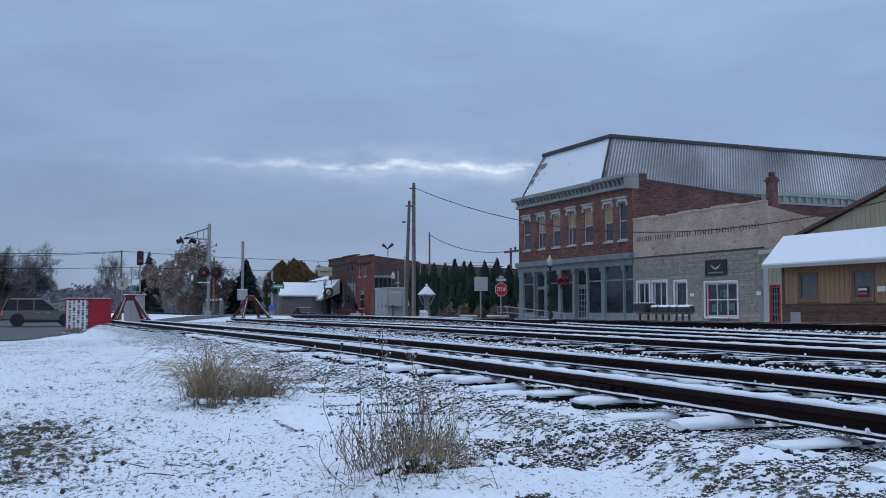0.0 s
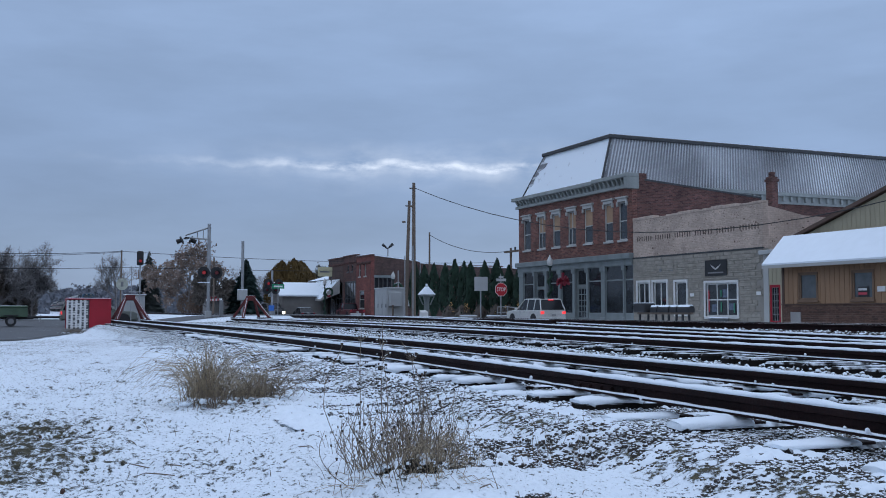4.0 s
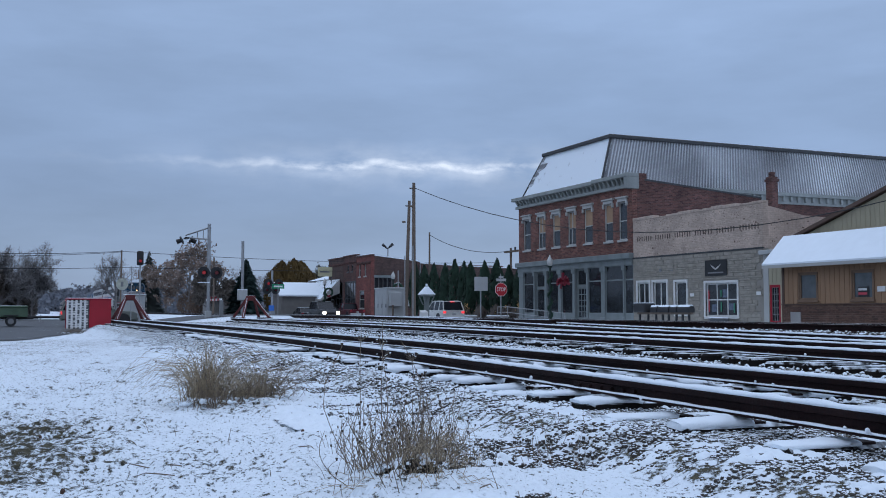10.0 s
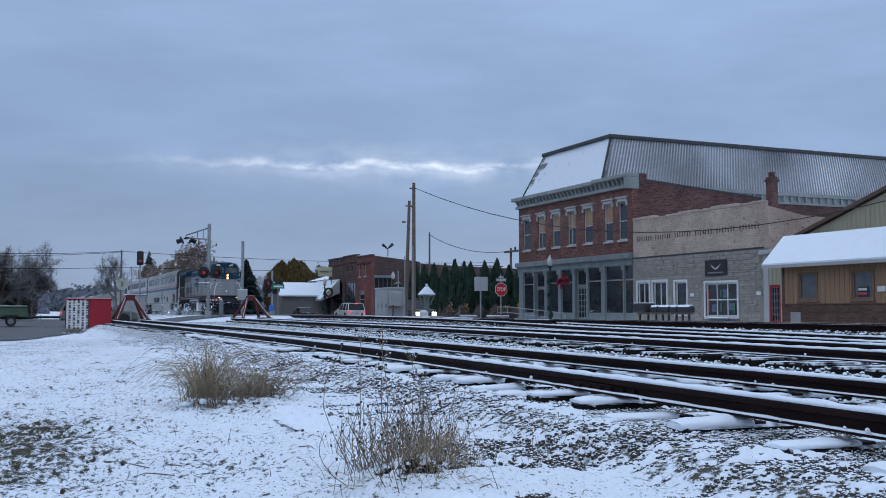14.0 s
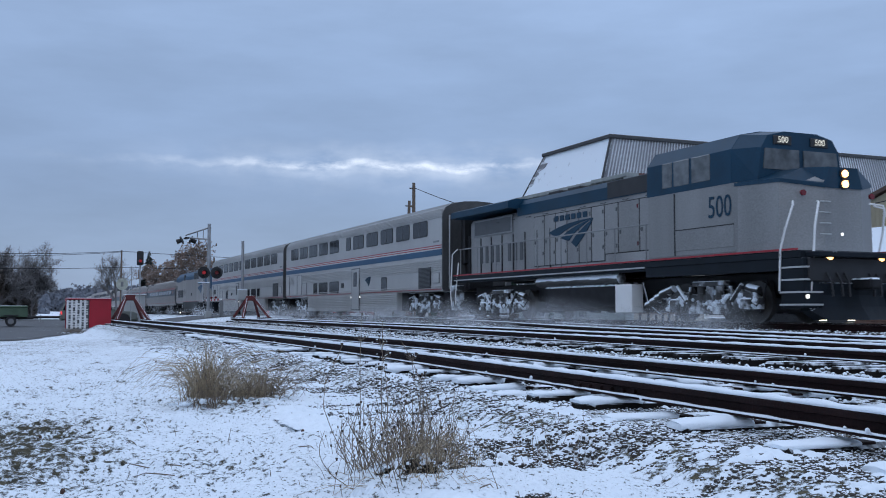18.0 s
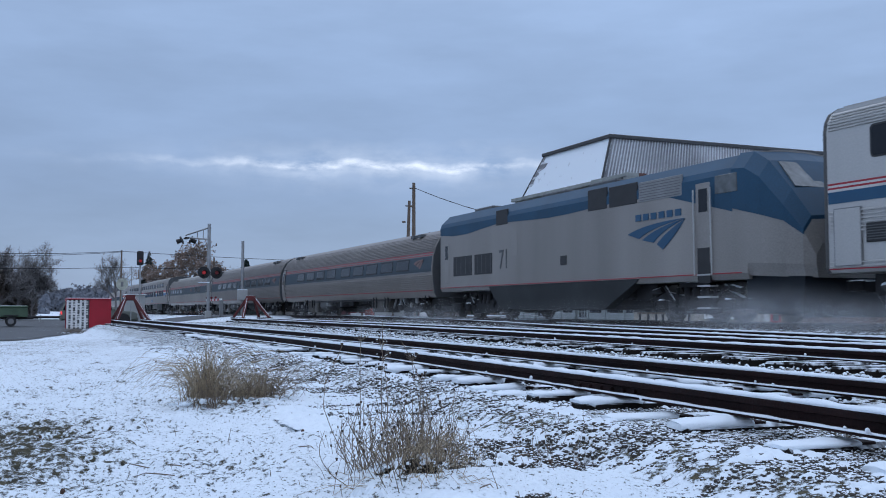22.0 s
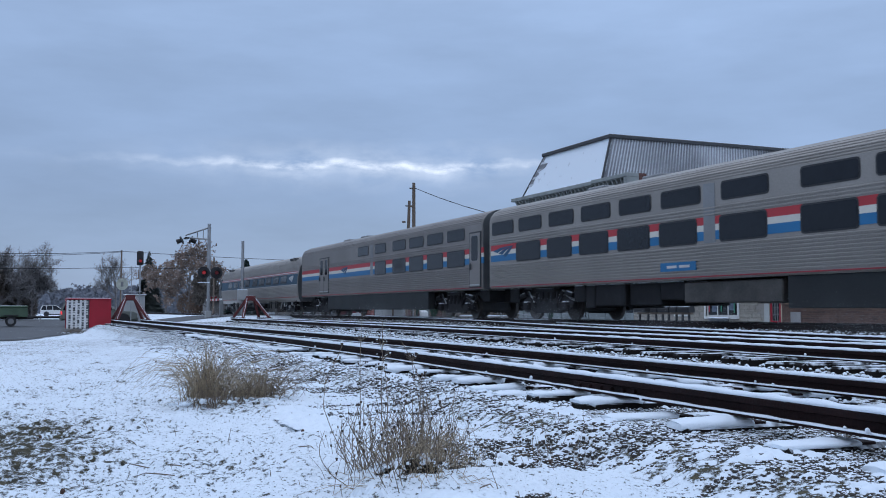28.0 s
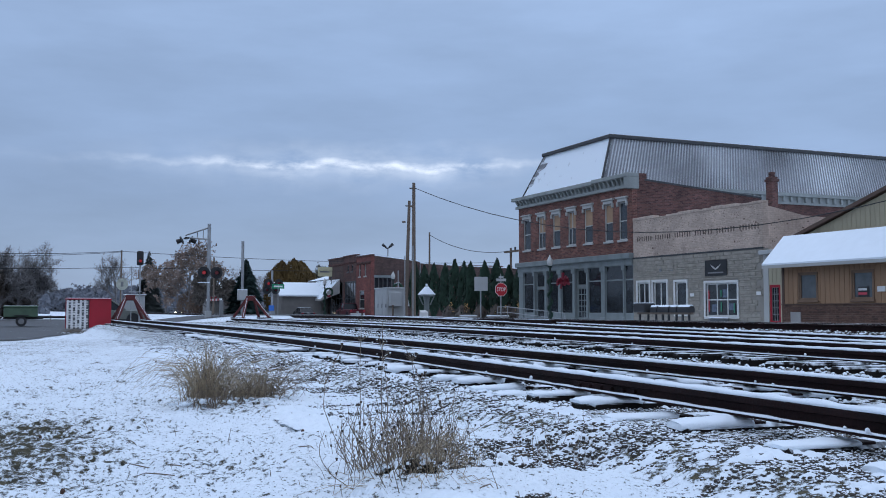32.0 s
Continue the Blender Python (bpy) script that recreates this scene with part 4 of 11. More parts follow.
def underbody(car, spans, half=1.3, z0=0.35, z1=1.1, seed=1, material=None):
    r = random.Random(seed)
    for s0, s1 in spans:
        s = s0
        while s < s1 - 0.3:
            w = min(r.uniform(0.5, 1.7), s1 - s)
            d = r.uniform(0.0, 0.25)
            zb = r.uniform(z0, z0 + 0.3)
            for sd in (-1, 1):
                y0, y1 = sorted((sd * 0.35, sd * (half - d)))
                part("equipment_box", Geo().box(car.x(s + w - 0.08), car.x(s), y0, y1, zb, z1, 0.03), material or UNDER, car.root)
            s += w


def half_on(prof):
    def f(z):
        for (y0, z0), (y1, z1) in zip(prof, prof[1:]):
            if z0 <= z <= z1:
                return y0 + (y1 - y0) * (z - z0) / max(z1 - z0, 1e-6)
        return prof[-1][0]
    return f


SL_HALF = 1.56
END_GRIME_SHADE = mat("end_grime_and_vestibule_shade", (0.075, 0.075, 0.075), 0.6, 0.1, 0.4, 1.5, 20, 0.1, streak=True)
SL_PROF = [(1.50, 1.10), (SL_HALF, 1.20), (SL_HALF, 4.12), (1.52, 4.34), (1.40, 4.54), (1.12, 4.70), (0.60, 4.80), (0.0, 4.83)]


def superliner(start, up, low, doors, vents, marks, seed, label):
    c = Car("bilevel_coach", start, 25.9, label, "passenger car", "train cars")
    shell(c, 0.33, 25.57, SL_PROF, STEEL_CAR)
    for s0, s1 in ((0.31, 0.40), (25.50, 25.59)):
        full = [(y * 1.004, z + 0.004) for y, z in SL_PROF]
        full = full + [(-y, z) for y, z in full[::-1] if y > 0]
        part("end_frame", Geo().prism(full, c.x(s1), c.x(s0)), END_GRIME_SHADE, c.root, "dark grimy end sheet")
    for e in (-1, 1):
        x = e * (c.L / 2 - 0.32)
        part("upper_diaphragm", Geo().box(min(x, x + e * 0.30), max(x, x + e * 0.30), -0.75, 0.75, 2.2, 4.35, 0.05), BLACK, c.root, "black upper bellows")
        for y in (-1.28, 1.28):
            part("corner_pipe", Geo().tube([(x + e * 0.06, y, 1.2), (x + e * 0.06, y, 4.2)], 0.035, 6), ALU, c.root)
    g = Geo()
    for sd in (-1, 1):
        y0, y1 = sorted((sd * 1.30, sd * 1.545))
        g.box(c.x(20.4), c.x(5.55), y0, y1, 0.26, 1.14)
    part("lower_skirt", g, STEEL_CAR, c.root)
    part("floor_pan", Geo().box(c.x(20.35), c.x(5.6), -1.3, 1.3, 0.30, 1.1), GREY_DARK, c.root)
    hw = lambda z: SL_HALF
    fluting(c, 0.45, 25.45, [1.24 + 0.08 * k for k in range(2)], hw, STEEL_CAR, 0.06, 0.03)
    fluting(c, 0.45, 25.45, [1.98 + 0.082 * k for k in range(6)], hw, STEEL_CAR, 0.066, 0.034)
    fluting(c, 5.6, 20.35, [0.34 + 0.088 * k for k in range(9)], lambda z: 1.545, STEEL_CAR, 0.07, 0.034)
    fluting(c, 0.45, 25.45, [4.17 + 0.066 * k for k in range(7)], half_on(SL_PROF), STEEL_CAR, 0.06, 0.034)
    g = Geo()
    for y, z in ((1.33, 4.60), (1.22, 4.65), (1.08, 4.71), (0.86, 4.76)):
        for sd in (-1, 1):
            g.box(c.x(25.45), c.x(0.45), sd * y - 0.015, sd * y + 0.015, z - 0.03, z + 0.022)
    tagged(part("roof_rib", g, STEEL_CAR, c.root), kind="stuff")
    for z0, z1, m in ((2.965, 3.005, STRIPE_RED), (2.918, 2.963, STRIPE_WHITE), (2.876, 2.916, STRIPE_RED), (2.822, 2.874, STRIPE_WHITE), (2.57, 2.820, STRIPE_BLUE)):
        c.panel("stripe", 0.42, 25.48, z0, z1, m, SL_HALF, 0.010)
    c.panel("thin_stripe", 0.42, 25.48, 1.168, 1.192, STRIPE_RED, SL_HALF, 0.016)
    for s0, s1 in up:
        c.window(s0, s1, 3.42, 4.11, SL_HALF + 0.006)
        if s1 - s0 > 1.2:
            c.panel("window_bar", (s0 + s1) / 2 - 0.02, (s0 + s1) / 2 + 0.02, 3.46, 4.07, GREY_DARK, SL_HALF + 0.006, 0.017)
    for s0, s1, z0, z1 in ((20.6, 21.5, 1.25, 1.93), (21.7, 22.6, 1.25, 2.44), (22.75, 23.45, 1.25, 2.44), (24.6, 25.3, 1.25, 2.44), (0.65, 1.25, 1.45, 1.85)):
        c.panel("hatch_gap", s0 - 0.02, s1 + 0.02, z0 - 0.02, z1 + 0.02, GREY_MID, SL_HALF, 0.038)
        c.panel("access_hatch", s0, s1, z0, z1, STEEL_CAR, SL_HALF, 0.044, c=0.01)
    c.panel("car_number", 0.70, 1.30, 3.12, 3.20, GREY_MID, SL_HALF, 0.006)
    for s0, s1 in low:
        c.window(s0, s1, 1.22, 1.88, SL_HALF + 0.008)
    for s0, s1 in doors:
        for sd in (-1, 1):
            y0, y1 = sorted((sd * (SL_HALF - 0.02), sd * (SL_HALF + 0.042)))
            part("door_frame", Geo().box(c.x(s1 + 0.05), c.x(s0 - 0.05), y0, y1, 0.33, 2.45, 0.02), GREY_DARK, c.root)
            y0, y1 = sorted((sd * (SL_HALF - 0.02), sd * (SL_HALF + 0.050)))
            d = part("door", Geo().box(c.x(s1), c.x(s0), y0, y1, 0.36, 2.41, 0.02), STEEL_CAR, c.root)
            y0, y1 = sorted((sd * SL_HALF, sd * (SL_HALF + 0.058)))
            part("door_window", Geo().box(c.x(s1 - 0.3), c.x(s0 + 0.27), y0, y1, 1.5, 2.27, 0.03), GLASS, d)
            for s in (s0 - 0.1, s1 + 0.13):
                part("step_lamp", Geo().disc((c.x(s), sd * (SL_HALF + 0.02), 0.98), (0, 1, 0), 0.045, 0.04, 10), MARKER, d, "lit white step lamp")
    for s0, s1, z0, z1 in vents:
        for sd in (-1, 1):
            y0, y1 = sorted((sd * (SL_HALF - 0.03), sd * (SL_HALF + 0.042)))
            v = part("vent", Geo().box(c.x(s1), c.x(s0), y0, y1, z0, z1, 0.01), BLACK, c.root)
            g = Geo()
            k = z0 + 0.05
            while k < z1 - 0.03:
                y0, y1 = sorted((sd * SL_HALF, sd * (SL_HALF + 0.052)))
                g.box(c.x(s1 - 0.03), c.x(s0 + 0.03), y0, y1, k, k + 0.022)
                k += 0.055
            part("louvre", g, GREY_DARK, v)
    for s0, s1 in marks:
        swoosh(c, s0, s1, 1.50, 1.96, SL_HALF + 0.01, PAINT_BLUE)
    for s in (3.2, 22.7):
        truck(c, s, 2.6, 0.46, UNDER_SNOW)
    underbody(c, ((0.8, 1.5), (4.7, 5.5), (20.5, 21.2)), 1.2, 0.45, 1.1, seed)
    end_gear(c)
    return c


def pitch_row(first, n, step, w):
    return [(first + step * k, first + step * k + w) for k in range(n)]


sl_a = superliner(20.2, pitch_row(1.92, 5, 2.075, 1.66) + [(12.30, 13.07)] + pitch_row(14.35, 5, 2.06, 1.68),
                  [(18.43, 19.20), (16.40, 18.03), (14.32, 16.01), (6.88, 7.64)], [(10.85, 12.0)],
                  [(1.53, 2.86, 1.24, 2.12), (13.45, 13.82, 1.5, 1.75)], [(9.14, 9.95)], 3,
                  "stainless bilevel coach with red, white and blue stripes")
sl_b = superliner(46.1, pitch_row(2.05, 11, 2.06, 1.67),
                  [(18.45, 19.20), (10.25, 11.90), (8.25, 9.75), (7.05, 7.85)], [(14.13, 15.14)],
                  [(1.67, 3.04, 1.24, 2.12), (23.59, 24.46, 1.7, 2.1), (16.62, 17.01, 1.5, 1.72)], [(12.48, 13.38)], 5,
                  "second stainless bilevel coach with striped flanks")

AM_PROF = [(1.42, 0.86), (1.53, 1.05), (1.60, 1.55), (1.61, 2.1), (1.56, 2.6), (1.44, 3.0), (1.22, 3.38), (0.90, 3.64), (0.5, 3.80), (0.0, 3.86)]


def flank(prof, z0, z1, out, n=5):
    """The strip of an outline between two heights, pushed out a little, as a closed band."""
    hf = half_on(prof)
    zs = [z0 + (z1 - z0) * i / n for i in range(n + 1)]
    return [(hf(z) + out, z) for z in zs] + [(hf(z) - 0.02, z) for z in zs[::-1]]


def band(car, name, s0, s1, z0, z1, prof, material, out=0.008, sides=(-1, 1), label="", parent=None):
    obs = []
    for sd in sides:
        g = Geo().prism([(sd * y, z) for y, z in flank(prof, z0, z1, out)], car.x(s1), car.x(s0))
        obs.append(part(name, g, material, parent or car.root, label))
    return obs


CASE_BROWN = mat("grimed_equipment_case", (0.065, 0.060, 0.055), 0.6, 0.2, 0.5, 2.0, 20, 0.2)
DULL_RED = mat("grimed_pale_red_paint", (0.22, 0.14, 0.13), 0.6, 0, 0.2, 2, 30, 0.05)
SKIRT_GREY = mat("dirty_slate_skirt", (0.026, 0.029, 0.031), 0.6, 0, 0.35, 1.0, 30, 0.1, spec=0.25)
LENS_DARK = mat("unlit_red_lens", (0.16, 0.012, 0.018), 0.2, 0, 0.2, 4, 30, 0.0)
BAND_BLUE = mat("deep_blue_window_band", (0.004, 0.042, 0.078), 0.5, 0, 0.2, 0.8, 30, 0.05)
BAND_GREY = mat("grimy_slate_window_band", (0.014, 0.032, 0.046), 0.45, 0, 0.2, 0.8, 30, 0.05)


def amfleet(start, wins, doors, dirty, seed, label, mark=None):
    body, bnd = ((STEEL_DIRTY, BAND_GREY), (STEEL_MID, BAND_GREY), (STEEL_MID, BAND_BLUE))[dirty]
    c = Car("round_sided_coach", start, 25.75, label, "passenger car", "train cars")
    shell(c, 0.32, 25.43, AM_PROF, body, smooth=False)
    for s0, s1 in ((0.28, 0.40), (25.35, 25.47)):
        p = [(y * 0.985, z) for y, z in AM_PROF]
        part("end_frame", Geo().prism(p + [(-y, z) for y, z in p[::-1] if y > 0], c.x(s1), c.x(s0)), GREY_DARK, c.root, "dark end sheet")
    hf = half_on(AM_PROF)
    fluting(c, 0.42, 25.33, [1.20 + 0.085 * k for k in range(8)], hf, body, 0.066, 0.032)
    fluting(c, 0.42, 25.33, [2.80 + 0.075 * k for k in range(11)], hf, body, 0.058, 0.032)
    band(c, "window_band", 0.42, 25.33, 1.94, 2.58, AM_PROF, bnd, 0.008, label="dark blue window band")
    for z0, z1 in ((2.62, 2.655), (2.715, 2.75)):
        band(c, "stripe", 0.42, 25.33, z0, z1, AM_PROF, STRIPE_RED, 0.014)
    if dirty == 2:
        band(c, "white_stripe", 0.42, 25.33, 2.66, 2.71, AM_PROF, STRIPE_WHITE, 0.010)
    band(c, "thin_stripe", 0.42, 25.33, 1.13, 1.165, AM_PROF, STRIPE_RED, 0.014)
    band(c, "pale_line", 0.42, 25.33, 1.905, 1.93, AM_PROF, STRIPE_WHITE if dirty == 2 else GREY_MID, 0.012)
    for s0, s1 in wins:
        for sd in (-1, 1):
            w = band(c, "window", s0, s1, 2.04, 2.55, AM_PROF, BLACK, 0.014, (sd,))[0]
            band(c, "pane", s0 + 0.06, s1 - 0.06, 2.09, 2.50, AM_PROF, GLASS, 0.020, (sd,), parent=w)
    for s0, s1 in doors:
        for sd in (-1, 1):
            band(c, "door_gap", s0 - 0.05, s1 + 0.05, 0.92, 2.90, AM_PROF, BLACK, 0.036, (sd,))
            # Last coach's doors are coloured dark for the shade of an open vestibule.
            d = band(c, "door", s0, s1, 0.95, 2.86, AM_PROF, body if dirty != 2 else END_GRIME_SHADE, 0.044, (sd,))[0]
            band(c, "door_window", s0 + 0.2, s1 - 0.2, 1.95, 2.66, AM_PROF, GLASS, 0.052, (sd,), parent=d)
    for s in (2.6, 3.4, 22.3, 23.1):
        part("roof_hatch", Geo().box(c.x(s + 0.35), c.x(s), -1.2, -0.75, 3.50, 3.66, 0.02), GREY_DARK, c.root)
    if mark:
        swoosh(c, mark[0], mark[1], 2.05, 2.48, hf(2.2) + 0.006, STRIPE_WHITE if dirty == 2 else DULL_RED)
    for s in (3.75, 22.0):
        truck(c, s, 2.6)
    underbody(c, ((8.6, 10.9), (11.3, 13.2), (13.7, 15.6)), 1.40, 0.42, 0.98, seed)
    for s0, s1, z0, m, kind in ((17.6, 19.7, 0.20, CASE_BROWN, "battery_case"), (6.0, 8.2, 0.22, CASE_BROWN, "battery_case"), (15.75, 16.1, 0.55, GREY_MID, "junction_box"), (13.3, 13.55, 0.52, GREY_DARK, "junction_box")):
        for sd in (-1, 1):
            y0, y1 = sorted((sd * 0.85, sd * 1.42))
            box = part(kind, Geo().box(c.x(s1), c.x(s0), y0, y1, z0, 0.93, 0.035), m, c.root)
            if kind == "battery_case":
                y0, y1 = sorted((sd * 1.40, sd * 1.445))
                part("strap", Geo().box(c.x(s0 + 0.52), c.x(s0 + 0.44), y0, y1, z0 + 0.02, 0.98, 0.008), GREY_MID, box)
                part("decal", Geo().box(c.x(s1 - 0.10), c.x(s1 - 0.26), y0, y1, 0.70, 0.77, 0.004), DULL_RED, box)
                part("hanger", Geo().box(c.x(s1 - 0.02), c.x(s1 - 0.12), y0, y1, z0, 1.06, 0.01), GREY_DARK, box)
    for sd in (-1, 1):
        part("air_tank", Geo().tube([(c.x(16.25), sd * 1.1, 0.62), (c.x(17.45), sd * 1.1, 0.62)], 0.27, 14), GREY_DARK, c.root)
        part("air_hose", Geo().tube([(c.x(15.9), sd * 1.40, 0.92), (c.x(16.6), sd * 1.43, 0.98), (c.x(17.3), sd * 1.43, 0.95), (c.x(18.4), sd * 1.42, 1.0)], 0.030, 6), GREY_MID, c.root)
        for s in (3.75, 22.0):
            for k, z0, z1, w, m in ((-1.02, 0.62, 0.92, 0.30, GREY_MID), (-0.30, 0.44, 0.66, 0.22, GREY_MID), (0.42, 0.66, 0.98, 0.26, GREY_DARK), (1.0, 0.56, 0.90, 0.20, GREY_MID)):
                y0, y1 = sorted((sd * 1.16, sd * 1.28))
                part("brake_unit", Geo().box(c.x(s + k + w), c.x(s + k), y0, y1, z0, z1, 0.035), m, c.root)
            part("shock_absorber", Geo().tube([(c.x(s + 1.55), sd * 1.26, 0.95), (c.x(s + 1.95), sd * 1.26, 0.42)], 0.05, 8), GREY_MID, c.root)
            part("steam_hose", Geo().tube([(c.x(s - 2.2), sd * 0.9, 0.72), (c.x(s - 2.3), sd * 0.9, 0.36), (c.x(s - 2.55), sd * 0.9, 0.30), (c.x(s - 2.75), sd * 0.9, 0.55)], 0.030, 6), UNDER, c.root)
    underbody(c, ((1.0, 1.7), (24.0, 24.9)), 1.2, 0.5, 0.98, seed + 50)
    for sd in (-1, 1):
        part("brake_pipe", Geo().tube([(c.x(5.6), sd * 1.42, 0.80), (c.x(20.2), sd * 1.42, 0.78)], 0.035, 6), BLACK, c.root)
        for s in (1.0, 6.0, 7.6, 18.4, 19.8, 24.6):
            part("step_iron", Geo().tube([(c.x(s), sd * 1.45, 0.95), (c.x(s), sd * 1.46, 0.45), (c.x(s + 0.4), sd * 1.46, 0.45), (c.x(s + 0.4), sd * 1.45, 0.95)], 0.03, 6), UNDER, c.root)
    end_gear(c, 0.6)
    return c


COACH = [(20.0, 21.6), (17.9, 19.5), (15.85, 17.45), (13.8, 15.4), (11.25, 12.8), (9.15, 10.75), (7.1, 8.7), (5.0, 6.6), (2.95, 4.55)]
START = 93.0
am_a = amfleet(START, COACH, [(24.6, 25.25)], 0, 21, "grimy round-sided coach with a slate window band", (1.3, 2.4))
am_b = amfleet(START + 25.75, COACH, [(24.6, 25.25)], 0, 22, "round-sided steel coach with a blue window band", (1.3, 2.4))
am_c = amfleet(START + 51.5, [(22.25, 23.0), (20.95, 21.9), (19.5, 20.46), (17.8, 18.8), (15.3, 16.9), (6.7, 8.25), (4.67, 6.24)], [(0.65, 1.45), (24.4, 25.1)], 1, 23, "round-sided cafe car with two groups of windows", (9.4, 10.4))
am_d = amfleet(START + 128.95, COACH, [(24.6, 25.25)], 2, 24, "last round-sided coach with a blue window band", (1.3, 2.4))

VW_PROF = [(1.50, 1.10), (1.56, 1.18), (1.56, 3.55), (1.50, 3.74), (1.34, 3.92), (1.0, 4.08), (0.5, 4.16), (0.0, 4.18)]


def viewliner(start, up, low, doors, stripes, dirty, seed, label, sign=None, mark=None, grille=()):
    body = STEEL_DIRTY if dirty else STEEL_MID
    c = Car("two_row_window_coach", start, 25.75, label, "passenger car", "train cars")
    shell(c, 0.30, 25.45, VW_PROF, body)
    for s0, s1 in ((0.26, 0.40), (25.35, 25.49)):
        p = [(y * 0.985, z) for y, z in VW_PROF]
        part("end_frame", Geo().prism(p + [(-y, z) for y, z in p[::-1] if y > 0], c.x(s1), c.x(s0)), GREY_DARK, c.root, "dark grey end sheet")
    g = Geo()
    for sd in (-1, 1):
        y0, y1 = sorted((sd * 1.2, sd * 1.50))
        g.box(c.x(20.2), c.x(5.7), y0, y1, 0.36, 1.12, 0.02)
    if dirty:
        part("lower_skirt", g, SKIRT_GREY, c.root, "dark grey equipment skirt")
    else:
        underbody(c, ((14.4, 20.1),), 1.42, 0.34, 1.1, seed + 3)
        c.panel("lower_skirt", 5.8, 10.4, 0.36, 1.10, SKIRT_GREY, 1.47, 0.0, "dark grey equipment skirt", c=0.02, depth=0.4)
        c.panel("battery_case", 10.6, 14.2, 0.50, 1.04, CASE_BROWN, 1.44, 0.0, "dull steel equipment case", c=0.03, depth=0.5)
    fluting(c, 0.42, 25.33, [1.26 + 0.085 * k for k in range(9)], lambda z: 1.56, body, 0.066, 0.030)
    fluting(c, 0.42, 25.33, [2.72 + 0.085 * k for k in range(3)], lambda z: 1.56, body, 0.066, 0.024)
    fluting(c, 0.42, 25.33, [3.60 + 0.07 * k for k in range(6)], half_on(VW_PROF), body, 0.055, 0.022)
    for s0, s1 in stripes:
        for z0, z1, m in ((2.46, 2.66, VIVID_RED), (2.30, 2.46, VIVID_WHITE), (2.07, 2.30, STRIPE_LIGHT)):
            c.panel("stripe", s0, s1, z0, z1, m, 1.56, 0.009)
    c.panel("thin_stripe", 0.42, 25.33, 1.15, 1.18, STRIPE_RED, 1.56, 0.014)
    for s0, s1 in up:
        c.window(s0, s1, 3.02, 3.50, 1.566)
    for s0, s1 in low:
        c.window(s0, s1, 2.00, 2.66, 1.570)
    for s0, s1, z0, z1 in doors:
        for sd in (-1, 1):
            y0, y1 = sorted((sd * 1.54, sd * 1.594))
            part("door_gap", Geo().box(c.x(s1 + 0.05), c.x(s0 - 0.05), y0, y1, z0 - 0.03, z1 + 0.05, 0.02), BLACK, c.root)
            y0, y1 = sorted((sd * 1.54, sd * 1.602))
            d = part("door", Geo().box(c.x(s1), c.x(s0), y0, y1, z0, z1, 0.02), body, c.root)
            y0, y1 = sorted((sd * 1.55, sd * 1.606))
            part("window_rim", Geo().prism(c.rounded(c.x(s1 - 0.17), c.x(s0 + 0.17), z0 + 0.97, z1 - 0.09, 0.12), y0, y1, "y"), GREY_MID, d)
            y0, y1 = sorted((sd * 1.55, sd * 1.612))
            part("door_window", Geo().prism(c.rounded(c.x(s1 - 0.19), c.x(s0 + 0.19), z0 + 0.99, z1 - 0.11, 0.11), y0, y1, "y"), GLASS, d)
            y0, y1 = sorted((sd * 1.55, sd * 1.625))
            part("door_handle", Geo().box(c.x(s1 - 0.16), c.x(s1 - 0.08), y0, y1, z0 + 0.7, z0 + 0.86, 0.01), GREY_DARK, d)
            part("kick_strip", Geo().box(c.x(s1 - 0.05), c.x(s0 + 0.05), y0, y1, z0 + 0.04, z0 + 0.10, 0.01), ALU, d)
    for s0, s1, z0, z1 in grille:
        c.panel("vent", s0, s1, z0, z1, GREY_MID, 1.56, 0.012, "louvred vent")
    if sign:
        b = c.panel("name_board", sign[0], sign[1], 1.34, 1.57, STRIPE_LIGHT, 1.56, 0.040, "bright blue name board with pale script", sides=(-1,))[0]
        for k in range(2):
            w = (sign[1] - sign[0]) * 0.28
            s = sign[0] + 0.25 + k * (w + 0.12)
            part("script_bar", Geo().box(c.x(s + w), c.x(s), -1.606, -1.596, 1.42, 1.49), STRIPE_WHITE, b)
    if mark:
        swoosh(c, mark[0], mark[1], 2.20, 2.58, 1.572, STRIPE_BLUE)
    for s in (6.0, 9.0):
        part("roof_unit", Geo().box(c.x(25.75 - s + 0.5), c.x(25.75 - s - 0.5), -0.6, 0.6, 4.10, 4.26, 0.04), GREY_MID, c.root)
    for s in (3.75, 22.0):
        truck(c, s, 2.6)
    underbody(c, ((0.6, 1.6), (24.2, 25.1)), 1.2, 0.55, 1.1, seed)
    end_gear(c, 0.6)
    return c


V_UP = [(23.55, 25.24), (21.56, 23.17), (19.51, 21.08), (17.44, 19.08), (15.43, 17.0), (13.30, 14.99), (10.83, 12.52), (8.14, 9.83), (6.11, 7.74), (4.01, 5.68)]
V_LOW = [(21.62, 23.36), (19.62, 21.2), (17.55, 19.2), (15.5, 17.1), (13.46, 15.08), (10.9, 12.6), (8.2, 9.85), (6.1, 7.74), (4.05, 5.7)]
vw_a = viewliner(START + 77.25, V_UP, V_LOW, [(0.74, 1.62, 1.2, 3.22)], [(0.42, 0.72), (1.66, 25.33)], False, 31, "steel diner with two window rows and tricolour stripes", sign=(13.5, 15.0), mark=(23.6, 25.1), grille=((12.75, 13.2, 2.0, 3.5),))
